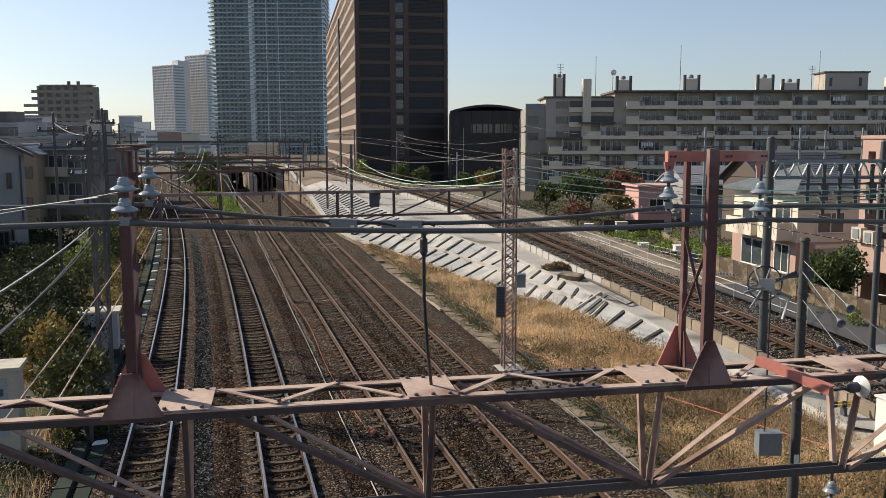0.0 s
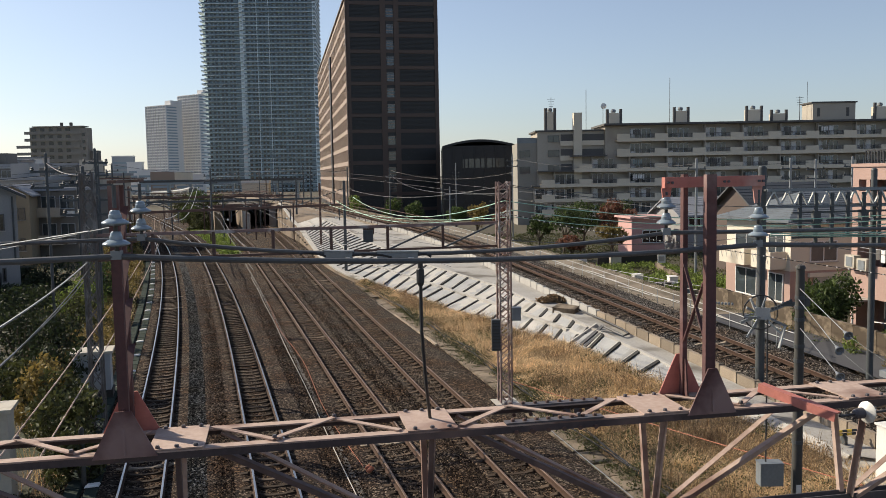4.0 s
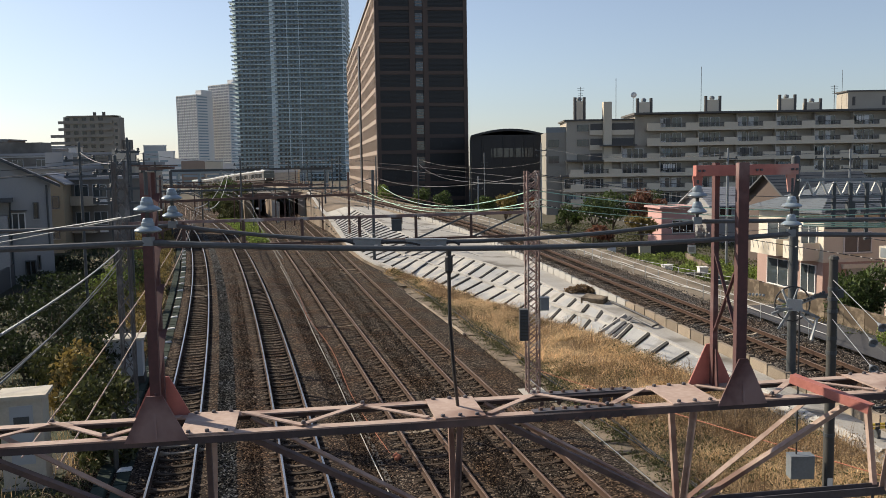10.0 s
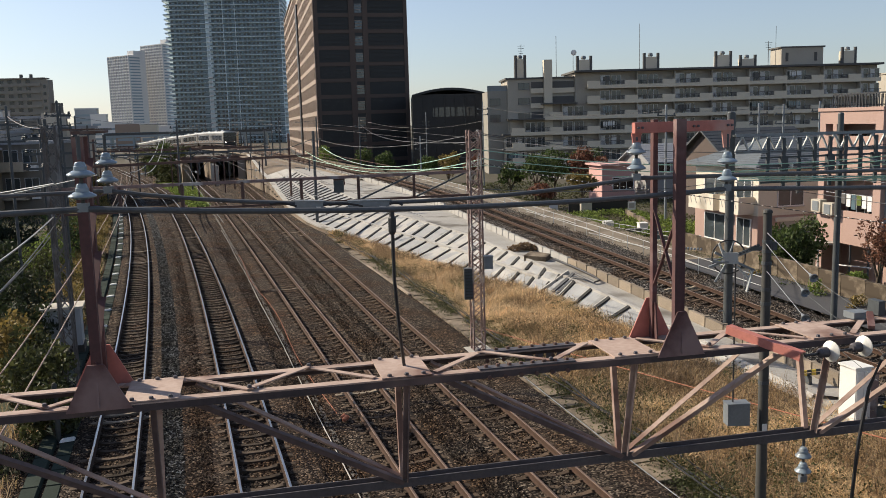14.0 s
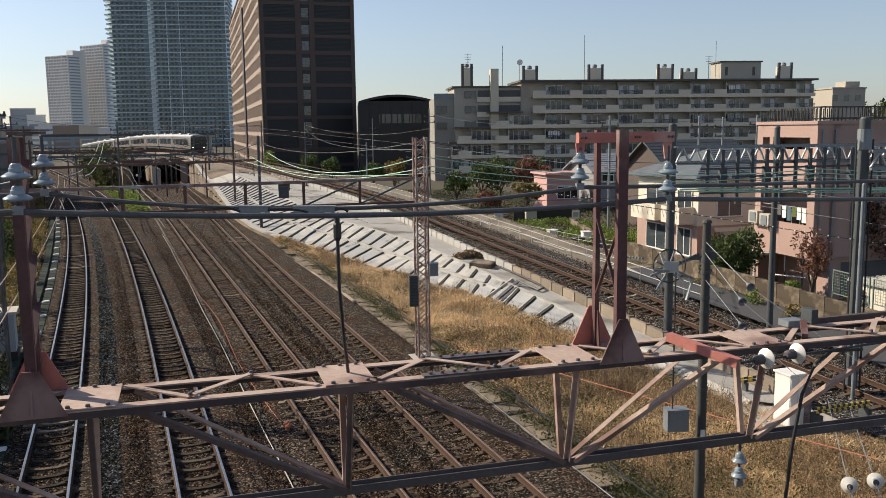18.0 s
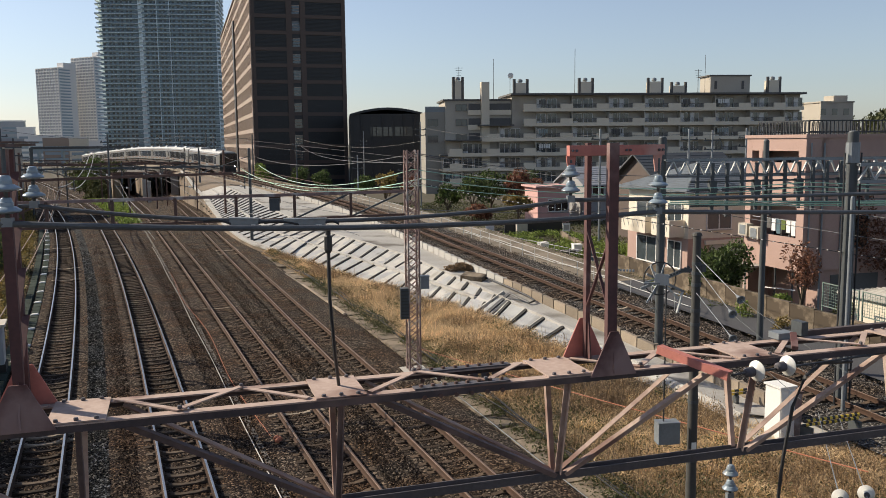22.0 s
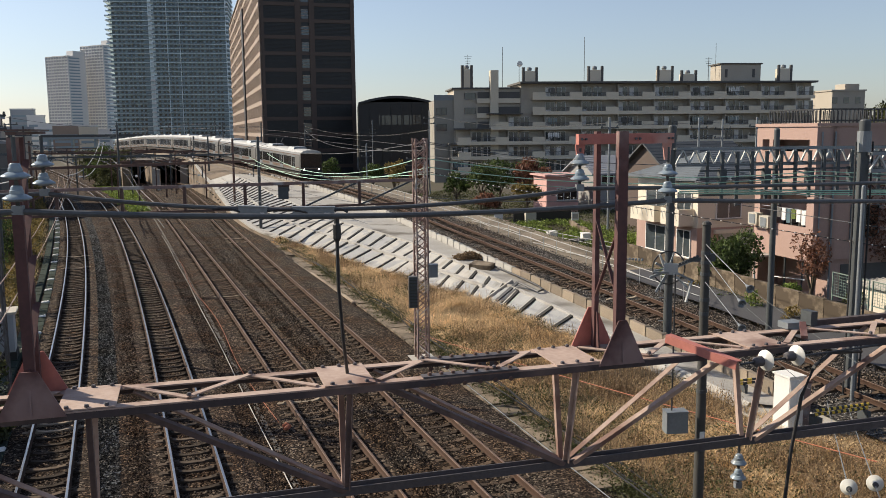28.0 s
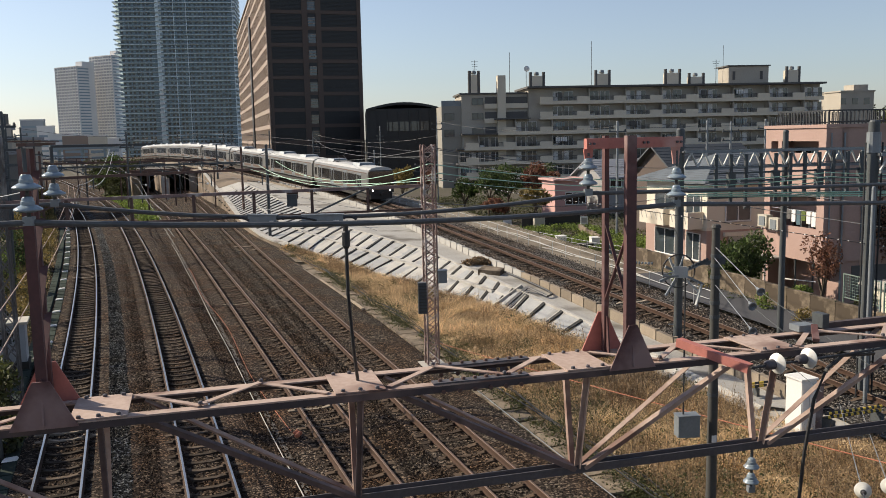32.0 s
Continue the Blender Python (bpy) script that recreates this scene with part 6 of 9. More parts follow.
    for y in (0.3, 4.4):
        for i in range(56):
            x = 0.5 + 0.24 * i
            box(bm, x, x + 0.05, y - 0.02, y + 0.02, 9.12, 9.8)
        box(bm, 0.5, 14, y - 0.03, y + 0.03, 9.22, 9.28)
    for i in range(17):
        box(bm, 0.48, 0.52, 0.3 + 0.24 * i, 0.35 + 0.24 * i, 9.12, 9.8)
    box(bm, 0.47, 0.53, 0.3, 4.4, 9.76, 9.83)
    tagged(part("bar_screen", bm, "hall_black", r), kind="stuff")
    part("downpipe", tube(bm_(), (1.0, -0.28, 0), (1.0, -0.28, 8.7), 0.05, 8), "galv", t)
    part("downpipe", tube(bm_(), (0.25, -0.28, 2.2), (0.25, -0.28, 8.7), 0.04, 8), "galv", t)
    # low shed with a ribbed roof beside it
    t = empty("garden_shed", (0, 0, 0), "low green-edged shed with a ribbed tin roof", "shed", m=local(22.3, 33.0, 10, -0.7))
    slab("shell", t, 0.252, 4, 0, 2.6, 0, 2.2, "flat_dark")
    slab("corner_board", t, 0, 0.25, -0.02, 2.6, 0, 2.2, "cream", "cream corner board")
    rf = slab("tin_roof", t, -0.2, 4.2, -0.3, 2.9, 2.2, 2.28, "concrete")
    for i in range(15):
        slab("rib", rf, -0.15 + 0.3 * i, -0.05 + 0.3 * i, -0.3, 2.9, 2.282, 2.33, "concrete")
    slab("fascia", t, -0.22, 4.22, -0.34, -0.302, 2.08, 2.3, "weed")
    # posts and ivy on the pink house
    iv = empty("ivy", (0, 0, 0), "reddish ivy creeping over the pink wall", "ivy", m=local(22.65, 41.0, 8.7, -0.6))
    IVY.append(iv)
    # small pink hut by the allotment and roofs behind
    t = empty("pink_hut", (0, 0, 0), "small pink hut with a flat roof by the allotment", "hut", m=local(20.3, 90, 8, -0.6))
    slab("shell", t, 0, 3.6, 0, 4, 0, 4.0, "rose")
    slab("flat_roof", t, -0.35, 3.95, -0.5, 4.3, 4.0, 4.18, "rose")
    window(t, 1.2, 3.4, 1.5, 2.7, -0.02, "far_white", "dark_glass", bars=2)
    for x, y, w, d, e, r, wm, rm in ((26, 70, 8, 7, 5.6, 7.6, "brown_wall", "roof_slate"), (36, 66, 9, 8, 5.2, 7.0, "brown_wall", "roof_slate"), (26, 92, 8, 7, 4.2, 5.8, "house_grey", "roof_grey"), (38, 92, 9, 8, 4.8, 6.4, "flat_wall", "roof_slate"), (50, 82, 9, 8, 5.6, 7.2, "house_grey", "roof_slate"), (44, 56, 10, 8, 5.6, 7.2, "cream", "roof_grey")):
        h = gable_house("house", "tiled-roof house among its neighbours", local(x, y, 10, -0.6), w, d, e, r, wm, rm, 0.5, True)
        for j in range(3):
            window(h, 0.9 + 2.4 * j, 2.2 + 2.4 * j, 3.0, 4.1, -0.02, "far_white", "dark_glass")


build_office()
build_tower()
build_hall()
build_flats()
build_left()
build_houses()


# ---- plants ----
def blades(name, where, n, h0, h1, w, material, label, lean=0.5, seed=1, cat="grass"):
    """Thin bent blades, each two faces."""
    rnd = random.Random(seed)
    verts, faces = [], []
    for i in range(n):
        p = where(rnd)
        if p is None:
            continue
        h = rnd.uniform(h0, h1)
        a = rnd.uniform(0, 6.283)
        l = lean * h * rnd.uniform(0.2, 1.0)
        dx, dy = math.cos(a), math.sin(a)
        ww = w * rnd.uniform(0.6, 1.4)
        b = len(verts)
        px, py = -dy * ww, dx * ww
        verts += [(p[0] - px, p[1] - py, p[2]), (p[0] + px, p[1] + py, p[2]), (p[0] + dx * l * 0.35 + px * 0.8, p[1] + dy * l * 0.35 + py * 0.8, p[2] + h * 0.6), (p[0] + dx * l * 0.35 - px * 0.8, p[1] + dy * l * 0.35 - py * 0.8, p[2] + h * 0.6), (p[0] + dx * l, p[1] + dy * l, p[2] + h * rnd.uniform(0.8, 1.0))]
        faces += [(b, b + 1, b + 2, b + 3), (b + 3, b + 2, b + 4)]
    me = bpy.data.meshes.new(name)
    me.from_pydata(verts, [], faces)
    me.materials.append(M[material])
    return tagged(new(name, me), label, cat, kind="stuff")


def leafy(name, where, n, spread, h, size, material, label, seed=1, cat="weeds"):
    """Low leafy growth: small leaf faces scattered in soft mounds."""
    rnd = random.Random(seed)
    verts, faces = [], []
    for i in range(n):
        p = where(rnd)
        if p is None:
            continue
        top = h * rnd.uniform(0.3, 1.0)
        for j in range(5):
            c = Vector((p[0] + rnd.gauss(0, spread), p[1] + rnd.gauss(0, spread), p[2] + top * rnd.random() ** 0.8))
            s = size * rnd.uniform(0.5, 1.4)
            d = Vector((rnd.gauss(0, 0.8), rnd.gauss(0, 0.8), rnd.gauss(0.5, 0.6))).normalized()
            e = d.orthogonal().normalized()
            e.rotate(Matrix.Rotation(rnd.uniform(0, 6.28), 3, d))
            f = d.cross(e) * 0.5
            b = len(verts)
            verts += [tuple(c - e * s), tuple(c + f * s), tuple(c + e * s), tuple(c - f * s)]
            faces.append((b, b + 1, b + 2, b + 3))
    me = bpy.data.meshes.new(name)
    me.from_pydata(verts, [], faces)
    me.materials.append(M[material])
    return tagged(new(name, me), label, cat, kind="stuff")


def leaf_cloud(name, blobs, n, size, material, parent, seed=1):
    """Many small leaf faces spread in uneven lumps: blobs are (x, y, z, rx, ry, rz)."""
    rnd = random.Random(seed)
    verts, faces = [], []
    weights = [b[3] * b[4] * b[5] for b in blobs]
    for i in range(n):
        x, y, z, rx, ry, rz = rnd.choices(blobs, weights)[0]
        u = Vector((rnd.gauss(0, 1), rnd.gauss(0, 1), rnd.gauss(0, 1))).normalized() * rnd.uniform(0.35, 1.0) ** 0.5 * rnd.uniform(0.75, 1.12)
        c = Vector((x + u.x * rx, y + u.y * ry, z + u.z * rz))
        s = size * rnd.uniform(0.5, 1.4)
        d = Vector((rnd.gauss(0, 1), rnd.gauss(0, 1), rnd.gauss(0, 0.7))).normalized()
        e = d.orthogonal().normalized()
        e.rotate(Matrix.Rotation(rnd.uniform(0, 6.28), 3, d))
        f = d.cross(e)
        b = len(verts)
        verts += [tuple(c - e * s), tuple(c + f * s * 0.5 + d * s * 0.15), tuple(c + e * s), tuple(c - f * s * 0.5 + d * s * 0.15)]
        faces.append((b, b + 1, b + 2, b + 3))
    me = bpy.data.meshes.new(name)
    me.from_pydata(verts, [], faces)
    me.materials.append(M[material])
    ob = new(name, me)
    ob.parent = parent
    return ob


def tree(at, h, r, material, label, n=1600, leaf=0.16, seed=1, cat="tree", trunk=0.35, squash=0.8):
    rnd = random.Random(seed)
    t = empty("tree" if cat == "tree" else "shrub", at, label, cat, "trees" if cat == "tree" else "shrubs")
    bm = bm_()
    zt = h * trunk
    tube(bm, (0, 0, -0.3), (0.05 * h * 0.3, 0, zt), 0.035 * h ** 0.8 + 0.02, 8, 0.02 * h ** 0.8 + 0.015)
    blobs = []
    for i in range(7 if h > 2 else 5):
        a = 6.283 * i / 6 + rnd.uniform(-0.4, 0.4)
        rr = r * rnd.uniform(0.25, 0.7)
        z = zt + (h - zt) * rnd.uniform(0.25, 0.8)
        p = V(rr * math.cos(a), rr * math.sin(a), z)
        tube(bm, (0.02 * h, 0, zt * rnd.uniform(0.6, 1.0)), p, 0.016 * h ** 0.8 + 0.008, 6, 0.008)
        k = rnd.uniform(0.32, 0.6)
        blobs.append((p.x, p.y, p.z, r * k, r * k, (h - zt) * k * squash * 0.7))
    blobs.append((0, 0, h * 0.82, r * 0.5, r * 0.5, h * 0.18))
    part("trunk", bm, "bark", t)
    leaf_cloud("crown", blobs, n, leaf, material, t, seed)
    return t


def build_plants():
    def field(r):
        y = 15.5 + 56 * r.random() ** 1.35
        a, b = float(VERGE(y)[0]) + 1.45, float(FOOT(y)[0]) + 0.3
        if b - a < 0.4:
            return None
        x = a + (b - a) * r.random()
        return tuple(bank(y, (x - a) / (b - a)) - V(0, 0, 0.04))

    def field_edge(r):
        y = 15.5 + 50 * r.random() ** 1.2
        x = float(VERGE(y)[0]) + 1.3 + r.gauss(0.05, 0.4)
        return (x, y, -0.47) if noise.noise(V(x * 0.4, y * 0.4, 5.0)) > -0.1 else None
    clumps = [c for c in (field(random.Random(500 + i)) for i in range(1500)) if c]

    def tuft(r):
        c = clumps[r.randrange(len(clumps))]
        return (c[0] + r.gauss(0, 0.2), c[1] + r.gauss(0, 0.2), c[2])

    def patch(seed, at, where):
        def f(r):
            p = where(r)
            return p if p and noise.noise(V(p[0] * 0.42, p[1] * 0.3, seed)) > at else None
        return f

    def straw(r):
        p = tuft(r)
        n = noise.noise(V(p[0] * 0.42, p[1] * 0.3, 1.3)) + 0.4 * noise.noise(V(p[0] * 1.3, p[1] * 1.1, 6.0))
        return p if n > (0.2 if p[1] < 31 else -0.2) else None

    def dead(r):
        p = tuft(r)
        n = noise.noise(V(p[0] * 0.42, p[1] * 0.3, 3.1))
        return p if n > (-0.12 if p[1] < 34 else 0.1) else None
    blades("dry_grass", field, 110000, 0.08, 0.36, 0.006, "grass_dry", "short matted tan grass on the verge", 2.4, 2)
    blades("dry_grass_tuft", straw, 130000, 0.12, 0.4, 0.005, "grass_pale", "tangled tufts of pale straw", 2.2, 3)
    blades("seed_head", straw, 34000, 0.2, 0.46, 0.011, "grass_pale", "feathery pale seed heads", 1.9, 13)
    blades("bare_stalk", dead, 9000, 0.5, 1.1, 0.006, "weed_brown", "dark brown bare weed stalks", 0.8, 15)
    leafy("verge_weed", field_edge, 17000, 0.07, 0.3, 0.035, "weed", "low green weeds along the verge", 4)
    leafy("field_weed", patch(7.7, 0.05, field), 18000, 0.09, 0.5, 0.035, "weed", "green weeds among the dry grass", 14)
    leafy("brown_weed", dead, 27000, 0.1, 0.6, 0.026, "weed_brown", "dead brown leafy weeds among the grass", 16)

    def left_bank(r):
        y = 16 + 85 * r.random() ** 1.3
        x = LINE[0](y).x - 2.4 - 11 * r.random() ** 1.8
        return (x, y, main_z(y) - 0.5)
    leafy("bank_weed", patch(2.2, -0.2, left_bank), 12000, 0.12, 0.6, 0.05, "weed", "rank green weeds on the dark bank", 5)
    blades("bank_dry_weed", left_bank, 9000, 0.2, 0.7, 0.012, "grass_dry", "dry stalks on the bank", 0.9, 6)

    def near_strip(r):
        y = 34 + 90 * r.random() ** 1.2
        return (LINE[0](y).x - 2.6 - 2.6 * r.random(), y, main_z(y) - 0.45)
    leafy("strip_weed", near_strip, 9000, 0.15, 0.9, 0.07, "leaf_yellow", "yellow-green weeds beside the cable duct", 25)

    def middle(r):
        y = 98 + 62 * r.random()
        a, b = LINE[1](y).x + 2.2, LINE[2](y).x - 2.0
        return (a + (b - a) * r.random(), y, main_z(y) - 0.3)
    leafy("green_patch", middle, 9000, 0.3, 0.4, 0.12, "leaf_light", "bright green weeds between the tracks", 7)

    def garden(r):
        y = 60 + 17 * r.random()
        o = round((9 + 7 * r.random()) / 1.3) * 1.3
        return tuple(along(ramp, y, o + r.gauss(0, 0.22), 0).xy) + (-0.5,)
    leafy("vegetable_bed", patch(9.1, -0.2, garden), 5500, 0.1, 0.6, 0.09, "leaf_light", "rows of green vegetables in an allotment", 8)

    def far_lawn(r):
        y = 70 + 60 * r.random()
        x = along(ramp, y, 0).x + 5 + 26 * r.random()
        return (x, y, main_z(y) - 0.5)
    leafy("rough_grass", far_lawn, 7000, 0.25, 0.4, 0.09, "weed", "rough grass beyond the ramp", 9)

    def left_far(r):
        y = 90 + 90 * r.random()
        x = LINE[0](y).x - 3 - 12 * r.random()
        return (x, y, main_z(y) - 0.5)
    leafy("far_weed", left_far, 5000, 0.3, 1.1, 0.12, "weed", "weeds beside the far tracks", 10)
    # grassy corner between the cabinet pad and the ramp
    bm = bm_()
    ribbon(bm, [[V(float(FOOT(max(y, 20))[0]) - 1.2, y, -0.3), V(12.4, y, -0.1), V(along(ramp, y, -2.3).x, y, -0.22)] for y in steps(12, 21.5, 1.9)])
    tagged(part("grass_corner", bm, "dry_soil"), "dry earth under the grass beside the ramp", "bank", kind="structure")

    def corner(r):
        y = 13 + 8.5 * r.random()
        return (10.5 + 3.6 * r.random(), y, -0.16)
    blades("corner_grass", corner, 16000, 0.1, 0.42, 0.006, "grass_dry", "matted dry grass beside the ramp", 2.2, 61)
    blades("corner_straw", corner, 4000, 0.15, 0.38, 0.008, "grass_pale", "pale straw beside the ramp", 1.9, 62)
    leafy("corner_weed", corner, 8000, 0.09, 0.4, 0.03, "weed_brown", "dead brown weeds beside the ramp", 63)
    # dead brushwood on the berm
    t = empty("brush_pile", (6.6, 50.6, 0.75), "dark heap of dead brushwood on the berm", "brushwood")
    leaf_cloud("tangle", [(-0.4, -0.2, 0.15, 0.5, 0.4, 0.2), (0.2, 0.1, 0.2, 0.6, 0.45, 0.25), (0.65, 0.0, 0.12, 0.45, 0.4, 0.18)], 1400, 0.07, "weed_brown", t, 41)
    # dense hedge added along the bank, its leaf colour darkened as shade
    for i in range(15):
        y = 26 + 3.1 * i
        o = -7.2 - 1.9 * (i % 3) - 0.05 * i
        p = along(LINE[0], y, o)
        tree((p.x, y, -0.45), 1.5 + 0.5 * ((i * 7) % 4) / 2, 1.9, "leaf_shaded", "dense hedge bush on the bank, leaves darkened for shade", 1500, 0.11, 300 + i, "shrub", 0.12, 1.0)
    # shrubs on the left bank
    for i, (x, y, h, r, mm) in enumerate(((-11.6, 26.3, 2.5, 1.3, "weed"), (-12.6, 28.2, 2.8, 1.4, "weed"), (-10.3, 24.3, 1.8, 1.0, "weed"), (-14.8, 33, 2.6, 1.5, "leaf_shaded"), (-16.8, 38, 3.0, 1.7, "leaf_shaded"), (-19, 44, 3.2, 1.8, "weed"), (-13.2, 29.0, 2.6, 1.2, "leaf_yellow"), (-15.2, 31.5, 2.4, 1.3, "weed"), (-13.8, 24.0, 1.9, 1.2, "leaf_shaded"), (-21.5, 52, 2.8, 1.6, "leaf_light"), (-24, 62, 3.4, 2.0, "leaf"), (-28, 74, 3.6, 2.0, "leaf_yellow"), (-31, 84, 3.4, 2.0, "leaf"), (-19.5, 40, 4.2, 1.8, "leaf_shaded"), (-38, 104, 4, 2.4, "leaf_yellow"), (-45.5, 164, 6.5, 3.2, "leaf"), (-41.5, 160, 5.5, 2.6, "weed"), (-50, 172, 6.0, 3.0, "weed"))):
        tree((x, y, -0.5), h, r, mm, "leafy green shrub on the bank", 1500, 0.10 if y < 100 else 0.2, 20 + i, "shrub", 0.12, 1.0)
    # trees beyond the ramp
    for i, (x, y, h, r, mm, lb) in enumerate(((14.0, 95, 5.4, 2.2, "leaf", "dark green leafy garden tree"), (16.6, 98, 5.6, 2.4, "leaf", "dark green leafy garden tree"), (19.6, 97, 5.8, 1.9, "leaf_red", "tree with reddish autumn leaves"), (21.5, 99, 4.6, 1.8, "leaf_red", "tree with reddish autumn leaves"), (11.6, 98, 4.2, 1.8, "leaf", "dark green leafy garden tree"), (17.8, 88, 3.4, 1.6, "leaf_yellow", "yellowing leafy garden bush"), (13.5, 87, 2.6, 1.5, "leaf_red", "low bush with rust-coloured leaves"), (5.5, 118, 4.8, 1.5, "leaf_yellow", "slender tree with yellowing leaves"), (3.0, 132, 4.4, 1.8, "leaf", "small tree by the flyover"), (-3.5, 142, 5.0, 2.0, "leaf", "small tree by the flyover"), (-8.5, 160, 5.5, 2.2, "leaf", "small tree by the flyover"), (-16, 175, 6, 2.2, "leaf_light", "small tree by the flyover"), (9.0, 120, 4.5, 1.6, "leaf_red", "small tree with rusty leaves"), (20.9, 37.6, 4.2, 1.0, "leaf_red", "thin tree with red autumn leaves"), (19.9, 37.2, 1.8, 0.7, "leaf_light", "small bush beside the wall"), (22.2, 35.6, 2.0, 0.8, "weed", "small bush beside the wall"), (28.5, 80, 4.2, 1.8, "leaf", "dark leafy garden tree"), (24, 118, 5, 2.4, "leaf", "dark green leafy garden tree"), (33, 120, 5, 2.4, "leaf", "dark green leafy garden tree"))):
        tree((x, y, main_z(y) - 0.5), h, r, mm, lb, 1300, 0.17 if y > 60 else 0.08, 60 + i)
    tree((19.2, 43.0, -0.5), 3.1, 1.75, "leaf", "big round clipped evergreen bush", 4200, 0.11, 90, "shrub", 0.1, 1.15)
    tree((24.8, 67, -0.5), 2.4, 1.2, "leaf_light", "leafy light green garden bush", 900, 0.12, 91, "shrub", 0.1, 1.0)
    for i in range(6):
        y = 31.5 + 2.4 * i
        p = along(ramp, y, 5.2)
        tree((p.x, p.y, -0.5), 0.9 + 0.35 * (i % 3), 0.5, ("leaf", "leaf_yellow", "leaf_light")[i % 3], "low shrub by the lane wall", 420, 0.06, 100 + i, "shrub", 0.1, 1.0)
    for i, (x, y, h, r) in enumerate(((-44, 162, 4, 2.8), (-48.5, 171, 5.5, 3.0), (-41.5, 157, 3.2, 2.4), (-39.5, 155, 2.6, 2.0), (-43.5, 158, 2.4, 2.2))):
        tree((x, y, -1.6), h, r, "weed", "olive shrubbery between the tracks", 2200, 0.2, 120 + i, "shrub", 0.1, 1.0)
    # wooded hill far behind
    t = empty("wooded_hill", (176, 240, -9), "dark wooded hilltop behind the buildings", "hill")
    part("rise", lathe(bm_(), [(4, 22), (25, 19), (48, 9), (60, 0)], Matrix.Identity(4), 20), "weed", t)
    leaf_cloud("canopy", [(math.cos(i * 2.4) * (8 + 2.2 * i), math.sin(i * 2.4) * (8 + 2.2 * i), 24 - 0.5 * i, 7, 7, 5) for i in range(16)], 9000, 0.7, "weed", t, 5)


# ---- poles, gantries and wires ----
def lattice_mast(name, at, h, w, label, material="lattice", panels=12, rot=10.5):
    t = empty(name, at, label, "mast", "lattice masts", m=local(at[0], at[1], rot, at[2]))
    c = [(-w, -w), (w, -w), (w, w), (-w, w)]
    for x, y in c:
        part("leg", angle_bar(bm_(), (x, y, 0), (x, y, h), 0.07, 0.012, up=(0, 1, 0)), material, t)
    for i in range(panels):
        z0, z1 = h * i / panels, h * (i + 1) / panels
        for k in range(4):
            a, b = c[k], c[(k + 1) % 4]
            if (i + k) % 2:
                a, b = b, a
            part("lacing", bar(bm_(), (a[0], a[1], z0), (b[0], b[1], z1), 0.035, 0.03), material, t)
            if k % 2 == 0:
                part("lacing", bar(bm_(), (b[0], b[1], z0), (a[0], a[1], z1), 0.033, 0.028), material, t)
    part("footing", box(bm_(), -w - 0.25, w + 0.25, -w - 0.25, w + 0.25, -0.4, 0.12), "concrete", t)
    return t


def pole(name, at, h, r, material, label, cat="pole", r2=None):
    t = empty(name, at, label, cat, "poles")
    part("shaft", tube(bm_(), (0, 0, -0.3), (0, 0, h), r, 16, r2 or r * 0.85), material, t, smooth=True)
    part("cap", lathe(bm_(), [(0.02, h + 0.06), (r * 0.7, h + 0.04), (r * 0.9, h - 0.02)], Matrix.Identity(4), 12), material, t)
    return t


def small_insulator(bm, p, d=V(0, 0, 1)):
    rot = d.to_track_quat("Z", "Y").to_matrix().to_4x4()
    return lathe(bm, [(0.03, 0.12), (0.09, 0.08), (0.05, 0.05), (0.1, 0.0), (0.04, -0.05)], Matrix.Translation(p) @ rot, 8)


